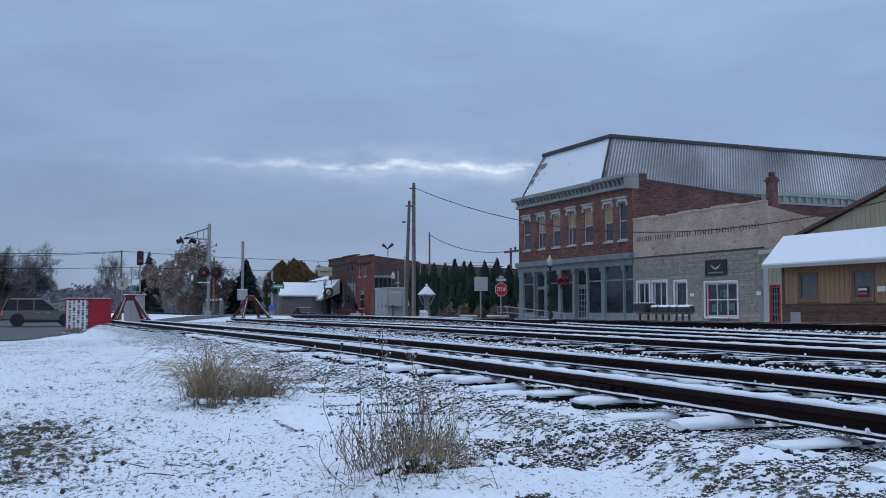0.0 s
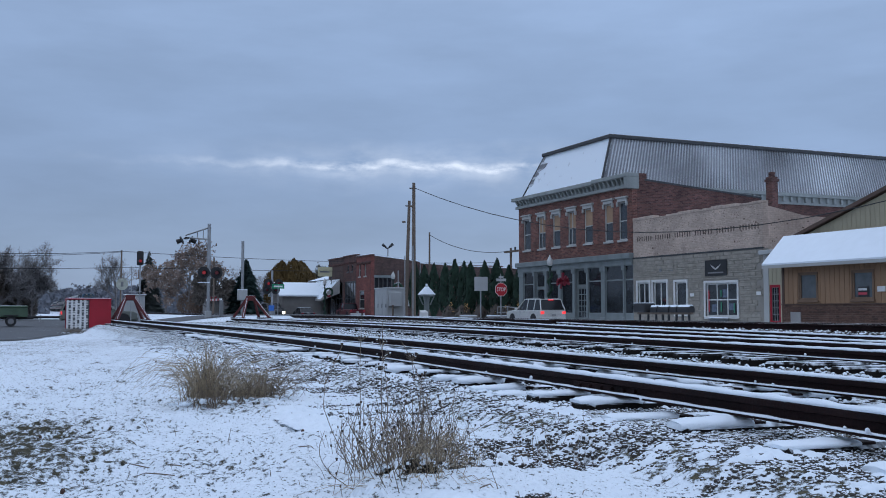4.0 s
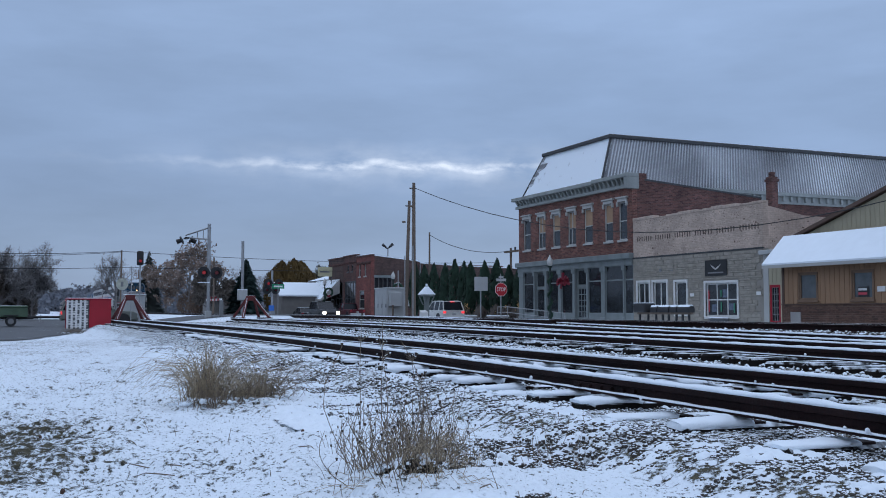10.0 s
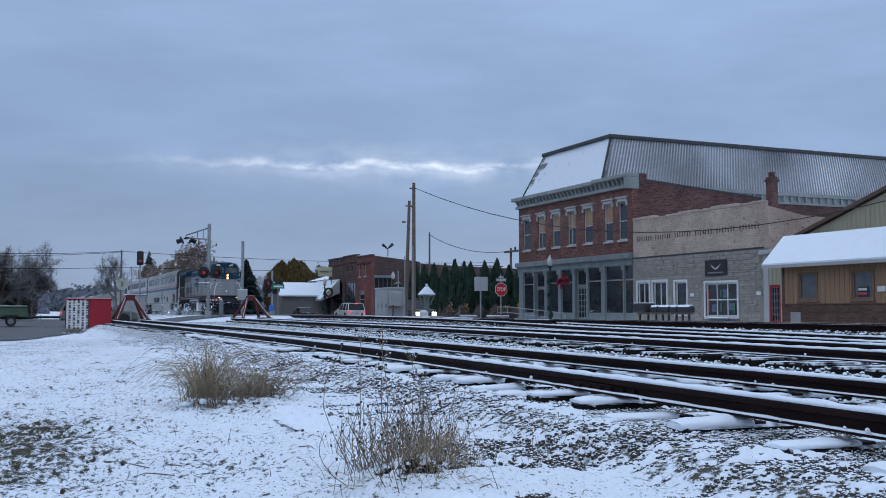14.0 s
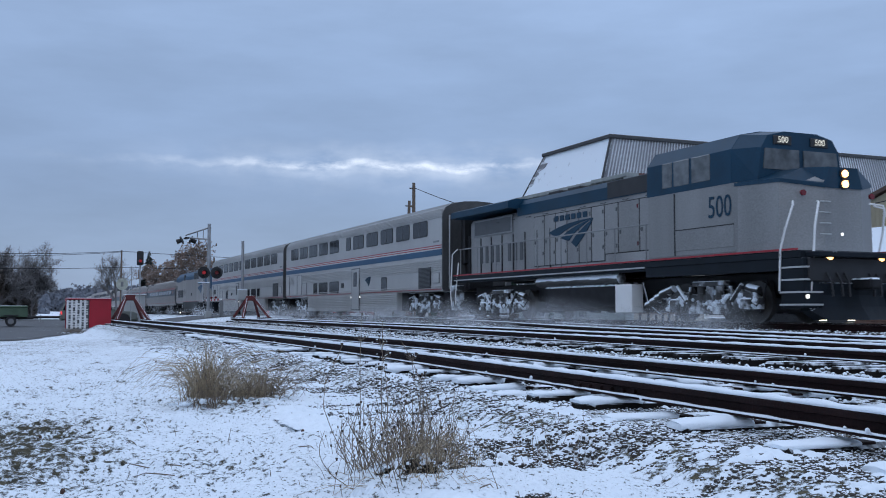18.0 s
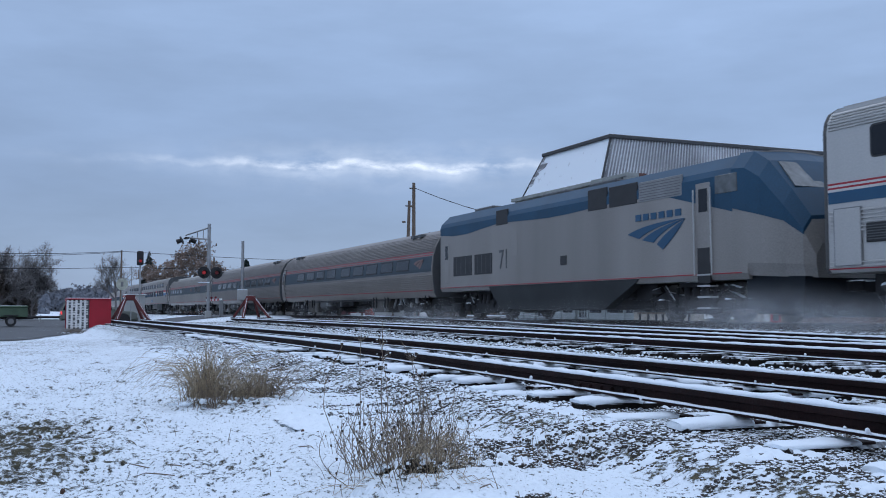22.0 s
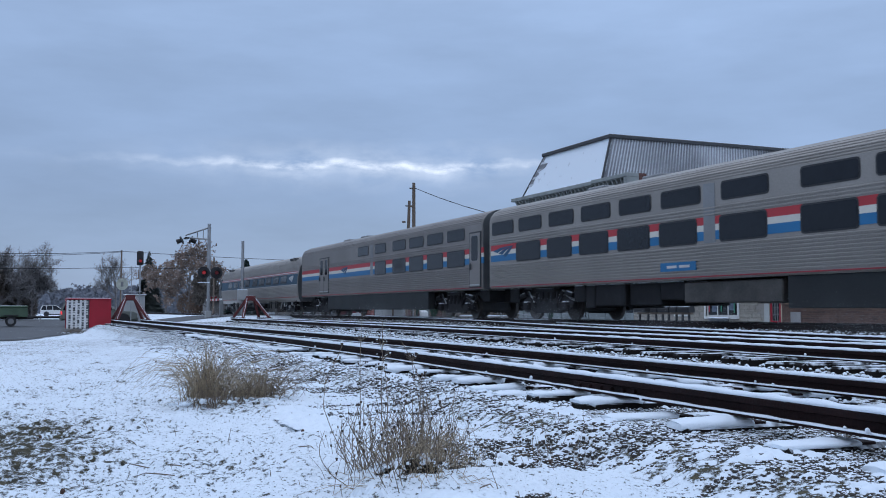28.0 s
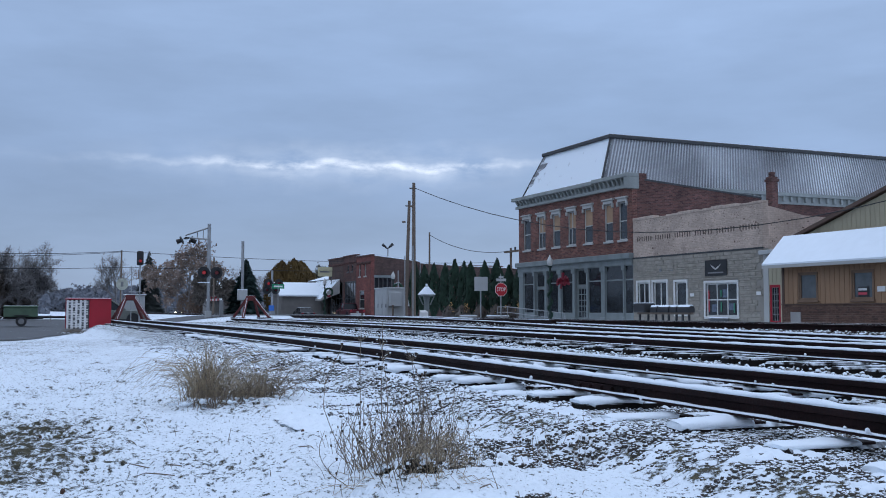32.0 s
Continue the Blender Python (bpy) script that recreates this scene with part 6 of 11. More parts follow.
def vehicle(name, at, L, W, Hh, paint, label, category, style="suv", lights="", snow=False, group="road vehicles"):
    """A car that points along +x: sill, body, glasshouse, wheels, lamps."""
    root = thing(name, at, label, category, group)
    h, w = L / 2, W / 2
    belt = Hh * 0.60
    hood = belt * (0.94 if style != "sedan" else 0.88)
    if style == "pickup":
        prof = [(-h, 0.45), (-h, belt * 0.98), (-h * 0.02, belt), (h * 0.40, belt), (h * 0.92, hood), (h, hood * 0.8), (h, 0.42)]
        roof = [(-h * 0.02, belt), (h * 0.06, Hh), (h * 0.30, Hh), (h * 0.52, belt)]
    elif style == "sedan":
        prof = [(-h, 0.4), (-h * 0.99, belt * 0.92), (-h * 0.70, belt), (h * 0.38, belt), (h * 0.94, hood * 0.9), (h, hood * 0.66), (h, 0.32)]
        roof = [(-h * 0.72, belt), (-h * 0.36, Hh), (h * 0.10, Hh), (h * 0.46, belt)]
    else:
        prof = [(-h, 0.42), (-h, belt), (h * 0.36, belt), (h * 0.90, hood), (h, hood * 0.78), (h * 0.98, 0.38)]
        roof = [(-h * 0.985, belt), (-h * 0.86, Hh), (h * 0.02, Hh), (h * 0.42, belt)]
    g = Geo()
    rings = []
    for y, inset in ((-w, 0.06), (-w + 0.08, 0.0), (w - 0.08, 0.0), (w, 0.06)):
        cx, cz = sum(p[0] for p in prof) / len(prof), sum(p[1] for p in prof) / len(prof)
        rings.append([(p[0] - math.copysign(inset, p[0] - cx), y, p[1] - (inset * 0.7 if p[1] > cz else -inset)) for p in prof])
    g.loft(rings[::-1])
    part("body", g, paint, root)
    g = Geo()
    rings = []
    for y, k in ((-w + 0.05, 0.0), (-w + 0.20, 1.0), (w - 0.20, 1.0), (w - 0.05, 0.0)):
        if k == 0.0:
            rings.append([(roof[0][0], y, belt - 0.02), (roof[1][0] * 0.9 + roof[0][0] * 0.1, y, belt + 0.01), (roof[2][0] * 0.9 + roof[3][0] * 0.1, y, belt + 0.01), (roof[3][0], y, belt - 0.02)])
        else:
            rings.append([(p[0], y, p[1]) for p in roof])
    g.loft(rings[::-1])
    part("glasshouse", g, GLASS, root, "dark windows")
    g = Geo()
    g.box(roof[1][0] - 0.02, roof[2][0] + 0.05, -w + 0.19, w - 0.19, Hh - 0.035, Hh + 0.015, 0.02)
    part("roof", g, SNOW if snow else paint, root)
    for sd in (-1, 1):
        xs = [roof[1][0] * 0.985, (roof[1][0] + roof[2][0]) / 2 - 0.45, (roof[1][0] + roof[2][0]) / 2 + 0.55, roof[2][0] * 0.98]
        for k, x in enumerate(xs):
            bx = (roof[0][0], x, x, roof[3][0])[k]
            part("pillar", Geo().tube([(bx, sd * (w - 0.055), belt), (x, sd * (w - 0.20), Hh - 0.01)], 0.045, 4), paint, root)
        part("sill", Geo().box(-h * 0.62, h * 0.60, min(sd * (w - 0.06), sd * (w + 0.01)), max(sd * (w - 0.06), sd * (w + 0.01)), 0.26, 0.44, 0.02), BLACK, root)
        part("mirror", Geo().box(h * 0.30, h * 0.38, min(sd * w, sd * (w + 0.16)), max(sd * w, sd * (w + 0.16)), belt, belt + 0.14, 0.03), paint, root)
        for x in (-h * 0.1, h * 0.16):
            part("door_handle", Geo().box(x - 0.1, x + 0.1, min(sd * (w - 0.02), sd * (w + 0.02)), max(sd * (w - 0.02), sd * (w + 0.02)), belt - 0.16, belt - 0.11, 0.01), ALU, root)
        for x in (-h * 0.60, h * 0.62):
            wh = part("wheel", Geo().disc((x, sd * (w - 0.13), 0.35), (0, 1, 0), 0.35, 0.24, 20), BLACK, root)
            part("rim", Geo().disc((x, sd * (w - 0.02), 0.35), (0, 1, 0), 0.21, 0.05, 12), ALU, wh)
            part("wheel_arch", Geo().disc((x, sd * (w - 0.08), 0.42), (0, 1, 0), 0.44, 0.19, 18), BLACK, root)
        part("headlamp", Geo().box(h - 0.16, h + 0.012, min(sd * (w - 0.46), sd * (w - 0.06)), max(sd * (w - 0.46), sd * (w - 0.06)), hood * (0.58 if "h" in lights else 0.66), hood * (0.84 if "h" in lights else 0.80), 0.03), CARLIGHT if "h" in lights else ALU, root, "lit headlamp" if "h" in lights else "")
        part("tail_lamp", Geo().box(-h - 0.012, -h + 0.12, min(sd * (w - 0.30), sd * (w - 0.03)), max(sd * (w - 0.30), sd * (w - 0.03)), belt * 0.74, belt * 0.92, 0.02), TAIL if "t" in lights else STRIPE_RED, root, "red tail lamp")
        if "f" in lights:
            part("fog_lamp", Geo().disc((h, sd * (w - 0.32), hood * 0.42), (1, 0, 0), 0.06, 0.06, 10), CARLIGHT, root)
    if "t" in lights:
        part("stop_lamp", Geo().box(roof[1][0] - 0.06, roof[1][0] + 0.02, -0.2, 0.2, Hh - 0.07, Hh - 0.02), TAIL, root)
    part("grille", Geo().box(h - 0.1, h + 0.014, -w * 0.5, w * 0.5, hood * 0.5, hood * 0.78, 0.02), BLACK, root)
    part("front_bumper", Geo().box(h - 0.2, h + 0.05, -w + 0.08, w - 0.08, 0.34, 0.58, 0.05), paint if style != "pickup" else ALU, root)
    part("rear_bumper", Geo().box(-h - 0.06, -h + 0.2, -w + 0.08, w - 0.08, 0.38, 0.62, 0.05), paint if style != "pickup" else ALU, root)
    part("plate", Geo().box(-h - 0.075, -h - 0.05, -0.16, 0.16, 0.68, 0.83), ALU, root)
    if style == "suv":
        for sd in (-1, 1):
            part("roof_rail", Geo().tube([(roof[1][0] + 0.2, sd * (w - 0.28), Hh + 0.05), (roof[2][0] - 0.1, sd * (w - 0.28), Hh + 0.05)], 0.018, 6), ALU, root)
    return root


P_WHITE = car_paint("white_car_paint", (0.72, 0.72, 0.70))
P_DARK = car_paint("charcoal_car_paint", (0.03, 0.032, 0.036))
P_GREENGREY = car_paint("pewter_green_car_paint", (0.17, 0.185, 0.165))
P_MAROON = car_paint("maroon_car_paint", (0.10, 0.012, 0.02))
P_OLIVE = mat("faded_olive_paint", (0.075, 0.125, 0.080), 0.7, 0, 0.2, 2, 30, 0.1)

white_suv = vehicle("white_suv", pose(-30, 33.6, 0, 0, 0, 180), 5.1, 2.0, 1.83, P_WHITE, "white sport utility vehicle with red brake lamps lit", "car", lights="t")
dark_suv = vehicle("dark_suv", pose(-130, 30.3, 0), 5.3, 2.0, 1.98, P_DARK, "charcoal sport utility vehicle with headlamps lit", "car", lights="hf")
tow_suv = vehicle("grey_suv", pose(-71, 1.2, 0, 0, 0, 90), 4.87, 1.9, 1.78, P_GREENGREY, "pewter green sport utility vehicle towing a trailer", "car", lights="t")


waiting_car = vehicle("silver_car", pose(-200, 30.4, 0.02), 4.7, 1.85, 1.55, car_paint("pale_silver_car_paint", (0.50, 0.51, 0.53)), "pale silver car creeping up the street with headlamps lit", "car", lights="hf")
late_car = vehicle("dark_car", pose(-330, 30.4, 0.02), 4.8, 1.85, 1.6, car_paint("dark_blue_car_paint", (0.03, 0.035, 0.05)), "dark car far up the street with headlamps lit", "car", lights="hf")
far_van = vehicle("white_van", pose(-185, -30, 0.05, 0, 0, 90), 5.0, 1.95, 1.9, car_paint("plain_white_van_paint", (0.66, 0.66, 0.65)), "white van on the far road behind the trailer", "van")


def trailer():
    root = thing("utility_trailer", pose(-71, -6, 0, 0, 0, 90), "small olive box trailer with a pale snowy lid", "trailer", "road vehicles")
    part("box", Geo().box(-1.42, 0.65, -0.72, 0.72, 0.62, 1.20, 0.03), P_OLIVE, root)
    part("lid", Geo().box(-1.45, 0.68, -0.74, 0.74, 1.20, 1.36, 0.06), P_OLIVE, root, "domed olive lid")
    part("lid_snow", Geo().box(-1.38, 0.60, -0.62, 0.62, 1.36, 1.375, 0.005), SNOW, root, "thin snow on the lid")
    part("chassis", Geo().box(-1.45, 1.0, -0.5, 0.5, 0.48, 0.62, 0.02), BLACK, root)
    part("drawbar", Geo().tube([(0.6, 0, 0.62), (2.75, 0, 0.60)], 0.08, 6), BLACK, root)
    part("jack", Geo().box(1.4, 1.5, -0.05, 0.05, 0.3, 0.75), ALU, root)
    for sd in (-1, 1):
        wh = part("wheel", Geo().disc((-0.35, sd * 0.82, 0.34), (0, 1, 0), 0.34, 0.2, 18), BLACK, root)
        part("rim", Geo().disc((-0.35, sd * 0.92, 0.34), (0, 1, 0), 0.19, 0.04, 12), GREY_MID, wh)
        part("fender", Geo().box(-0.8, 0.1, min(sd * 0.72, sd * 0.95), max(sd * 0.72, sd * 0.95), 0.70, 0.75, 0.02), BLACK, root)
    return root


tow_trailer = trailer()
vehicle("maroon_pickup", pose(-112.6, 36.9, 0.14, 0, 0, 180), 5.4, 1.95, 1.8, P_MAROON, "maroon pickup truck parked by the brick shopfronts", "pickup", "pickup")
vehicle("parked_sedan", pose(-121.5, 33.6, 0.02, 0, 0, 180), 4.6, 1.8, 1.42, P_DARK, "dark sedan under fresh snow", "car", "sedan", snow=True)

# ---------------------------------------------------------------- buildings
def wall_with_openings(g, x0, x1, y0, y1, z0, z1, holes):
    """A wall along x with rectangular openings cut right through: holes are (xa, xb, za, zb)."""
    xs = sorted({x0, x1, *[v for h in holes for v in h[:2]]})
    zs = sorted({z0, z1, *[v for h in holes for v in h[2:]]})
    full, verts, at = set(), [], {}
    for i in range(len(xs) - 1):
        for k in range(len(zs) - 1):
            mx, mz = (xs[i] + xs[i + 1]) / 2, (zs[k] + zs[k + 1]) / 2
            if not any(h[0] < mx < h[1] and h[2] < mz < h[3] for h in holes):
                full.add((i, k))

    def vert(i, j, k):
        if (i, j, k) not in at:
            at[i, j, k] = len(verts)
            verts.append((xs[i], (y0, y1)[j], zs[k]))
        return at[i, j, k]

    faces = []
    for i, k in full:
        quads = [((i, 0, k), (i + 1, 0, k), (i + 1, 0, k + 1), (i, 0, k + 1)), ((i + 1, 1, k), (i, 1, k), (i, 1, k + 1), (i + 1, 1, k + 1))]
        if (i - 1, k) not in full:
            quads.append(((i, 1, k), (i, 0, k), (i, 0, k + 1), (i, 1, k + 1)))
        if (i + 1, k) not in full:
            quads.append(((i + 1, 0, k), (i + 1, 1, k), (i + 1, 1, k + 1), (i + 1, 0, k + 1)))
        if (i, k - 1) not in full:
            quads.append(((i, 1, k), (i + 1, 1, k), (i + 1, 0, k), (i, 0, k)))
        if (i, k + 1) not in full:
            quads.append(((i, 0, k + 1), (i + 1, 0, k + 1), (i + 1, 1, k + 1), (i, 1, k + 1)))
        faces += [tuple(vert(*q) for q in quad) for quad in quads]
    return g.add(verts, faces)


def sash_window(root, xa, xb, za, zb, y, trim, sill=True, mullions=0, rails=1, blind=None, name="window", hood=False, depth=0.16, glass=None):
    """Frame, panes and sill set into an opening; y is the wall's outer face."""
    w = new(name)
    w.parent = root
    t = 0.09
    g = Geo()
    g.box(xa, xa + t, y + depth - 0.10, y + depth, za, zb)
    g.box(xb - t, xb, y + depth - 0.10, y + depth, za, zb)
    g.box(xa + t, xb - t, y + depth - 0.10, y + depth, zb - t, zb)
    g.box(xa + t, xb - t, y + depth - 0.10, y + depth, za, za + t)
    for k in range(rails):
        z = za + (zb - za) * (k + 1) / (rails + 1)
        g.box(xa + t, xb - t, y + depth - 0.09, y + depth - 0.01, z - 0.035, z + 0.035)
    for k in range(mullions):
        x = xa + (xb - xa) * (k + 1) / (mullions + 1)
        g.box(x - 0.035, x + 0.035, y + depth - 0.088, y + depth - 0.012, za + t, zb - t)
    part("window_frame", g, trim, w)
    nr, nc = rails + 1, mullions + 1
    for i in range(nr):
        for j in range(nc):
            z0, z1 = za + (zb - za) * i / nr, za + (zb - za) * (i + 1) / nr
            x0, x1 = xa + (xb - xa) * j / nc, xa + (xb - xa) * (j + 1) / nc
            m = blind if (blind and i == nr - 1) else (glass or GLASS_HOUSE)
            part("pane", Geo().box(x0 + 0.03, x1 - 0.03, y + depth - 0.05, y + depth - 0.04, z0 + 0.03, z1 - 0.03), m, w)
    if sill:
        part("window_sill", Geo().box(xa - 0.1, xb + 0.1, y - 0.10, y + depth, za - 0.14, za, 0.02), trim, w)
    if hood:
        g = Geo()
        g.box(xa - 0.08, xb + 0.08, y - 0.12, y + 0.02, zb, zb + 0.24, 0.03)
        g.box(xa - 0.20, xb + 0.20, y - 0.20, y + 0.02, zb + 0.24, zb + 0.36, 0.02)
        for x in (xa - 0.07, xb + 0.07):
            g.box(x - 0.08, x + 0.08, y - 0.14, y + 0.02, zb - 0.30, zb + 0.02, 0.03)
        part("hood_mould", g, trim, w)
    return w


FY = 38.5
# Indoor shade is put into this near-black room colour.
ROOM = mat("shade_dark_interior", (0.05, 0.048, 0.045), 0.9, 0, 0.3, 0.6, 20, 0.1)
SKEW = 0.006


def skewed(ob_root):
    """Shears the meshes of a block so that its flank follows the oblique side street."""
    for o in ob_root.children_recursive:
        if o.type == "MESH":
            for v in o.data.vertices:
                v.co.x += SKEW * max(0.0, v.co.y - FY - 0.3)


def brick_courses(root, x0, x1, y, z0, z1, material, proud=0.006, step=0.3, name="brick_course"):
    """Thin proud courses that break up a brick face."""
    g = Geo()
    z = z0
    r = random.Random(int(abs(x0) * 10))
    while z < z1:
        x = x0 + r.uniform(0, 0.3)
        while x < x1 - 0.25:
            if r.random() < 0.16:
                g.box(x, x + 0.21, y - proud, y + 0.01, z, z + 0.062)
            x += 0.225
        z += 0.075
    ob = part(name, g, material, root)
    tagged(ob, kind="stuff")
    return ob


def mansard_block():
    x0, x1, y1 = -72.6, -60.5, FY + 46
    root = thing("mansard_brick_building", pose(0, 0, 0), "two-storey red brick corner building with a snowy mansard roof", "building", "street buildings")
    wins = [(-71.75, -70.55), (-69.25, -68.1), (-66.95, -65.8), (-64.65, -63.5), (-62.3, -61.15)]
    holes = [(a, b, 6.0, 8.55) for a, b in wins]
    part("front_wall", wall_with_openings(Geo(), x0, x1, FY, FY + 0.4, 5.0, 9.5, holes), BRICK, root)
    brick_courses(root, x0 + 0.05, x1, FY, 5.1, 5.9, BRICK_DARK)
    brick_courses(root, x0 + 0.05, x1, FY, 9.0, 9.42, BRICK_DARK)
    for k, (a, b) in enumerate(wins):
        sash_window(root, a, b, 6.0, 8.55, FY, TRIM_WHITE, True, 1 if k % 2 else 0, 1, BOARD if k in (1, 2, 3, 4) else None, hood=True)
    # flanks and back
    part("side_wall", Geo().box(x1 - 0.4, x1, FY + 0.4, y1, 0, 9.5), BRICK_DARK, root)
    part("side_wall", Geo().box(x0, x0 + 0.4, FY + 0.4, y1, 0, 9.5), BRICK, root)
    part("back_wall", Geo().box(x0 + 0.4, x1 - 0.4, y1 - 0.4, y1, 0, 9.5), BRICK, root)
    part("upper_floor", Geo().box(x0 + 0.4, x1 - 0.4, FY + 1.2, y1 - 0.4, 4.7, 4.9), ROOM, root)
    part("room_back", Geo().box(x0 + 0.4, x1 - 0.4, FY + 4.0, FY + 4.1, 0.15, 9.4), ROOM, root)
    # cornice with brackets
    g = Geo()
    g.box(x0 - 0.15, x1, FY - 0.25, FY + 0.4, 9.5, 9.72, 0.02)
    g.box(x0 - 0.35, x1, FY - 0.55, FY + 0.4, 10.12, 10.40, 0.03)
    g.box(x0 - 0.02, x1, FY - 0.10, FY + 0.4, 9.72, 10.12)
    part("cornice", g, TRIM_CORNICE, root, "pale bracketed cornice")
    r = random.Random(2)
    x = x0 + 0.15
    while x < x1 - 0.1:
        part("bracket", Geo().prism([(FY - 0.46, 10.12), (FY - 0.10, 10.12), (FY - 0.10, 9.72), (FY - 0.2, 9.74)], x, x + 0.16), TRIM_CORNICE, root)
        x += 0.55
    g = Geo()
    g.box(x1 - 0.05, x1 + 0.35, FY + 0.4, y1, 10.12, 10.40, 0.03)
    g.box(x1 - 0.02, x1 + 0.10, FY + 0.4, y1, 9.5, 10.12)
    part("side_cornice", g, TRIM_CORNICE, root, "pale bracketed cornice along the flank")
    y = FY + 2.0
    while y < y1 - 0.3:
        part("bracket", Geo().box(x1 + 0.08, x1 + 0.30, y, y + 0.2, 9.68, 10.12, 0.03), TRIM_CORNICE, root)
        y += 0.75
    # mansard
    lx, rx, fy, by, zt = x0 + 1.75, x1 - 0.5, FY + 1.5, y1 - 1.5, 13.78
    z0 = 10.40
    fb = FY + 0.35
    part("front_slope", Geo().loft([[(x0 - 0.1, fb, z0), (x1 + 0.05, fb, z0), (x1 + 0.05, fb + 0.2, z0), (x0 - 0.1, fb + 0.2, z0)], [(lx, fy, zt), (rx, fy, zt), (rx, fy + 0.2, zt), (lx, fy + 0.2, zt)]]), SLOPE_SNOW, root, "snow-covered roof slope with bare patches")
    g = Geo()
    g.add([(x1 + 0.05, fb + 0.2, z0), (x1 + 0.05, y1, z0), (rx, by, zt), (rx, fy, zt)], [(0, 1, 2, 3)])
    part("flank_slope", g, ROOF_METAL, root, "ribbed metal roof slope streaked with snow")
    g = Geo()
    g.add([(x0 - 0.1, y1, z0), (x0 - 0.1, fb + 0.2, z0), (lx, fy, zt), (lx, by, zt)], [(0, 1, 2, 3)])
    g.add([(x1 + 0.05, y1, z0), (x0 - 0.1, y1, z0), (lx, by, zt), (rx, by, zt)], [(0, 1, 2, 3)])
    part("back_slope", g, ROOF_METAL, root)
    rib = Geo()
    y = fb + 0.45
    n = 0
    while y < y1 - 0.2:
        t = (y - fb) / (y1 - fb)
        yt = fy + (by - fy) * t
        rib.tube([(x1 + 0.05, y, z0), (rx, yt, zt)], 0.058, 4, False)
        y += 0.27
    tagged(part("roof_rib", rib, ROOF_RIB, root), kind="stuff")
    # snow has slid off along the far hip
    r = random.Random(19)
    hip = []
    for i in range(13):
        t = 0.28 + 0.70 * i / 12
        xa = x0 - 0.1 + (lx - x0 + 0.1) * t
        ya, za = fb + (fy - fb) * t, z0 + (zt - z0) * t
        hip.append((xa, ya, za, r.uniform(0.25, 0.75) + (0.9 if i in (7, 8, 9) else 0.0)))
    for i in range(12):
        (xa, ya, za, wa), (xb, yb, zb, wb) = hip[i], hip[i + 1]
        ring = [(xa, ya, za), (xa + wa, ya, za), (xb + wb, yb, zb), (xb, yb, zb)]
        part("bare_patch", Geo().loft([[(p[0], p[1] - 0.035, p[2] + 0.015) for p in ring], [(p[0], p[1] + 0.05, p[2] - 0.02) for p in ring]]), ROOF_METAL if i % 3 else ROOF_RIB, root)
    part("hip_trim", Geo().tube([(x1 + 0.05, fb, z0), (rx, fy, zt)], 0.09, 6), ROOF_TRIM, root)
    part("hip_trim", Geo().tube([(x0 - 0.1, fb, z0), (lx, fy, zt)], 0.09, 6), ROOF_TRIM, root)
    part("roof_edge", Geo().box(lx - 0.15, rx + 0.2, fy - 0.2, by + 0.2, zt, zt + 0.28, 0.05), ROOF_TRIM, root)
    part("roof_top", Geo().box(lx, rx, fy, by, zt + 0.28, zt + 0.34), SNOW, root, "snow on the flat roof top")
    skewed(root)
    return root


SLOPE_SNOW = mat("snow_over_roof_slope", (0.15, 0.15, 0.16), 0.7, 0, 0.3, 1.2, 20, 0.2, snow=0.13, snow_scale=1.1)


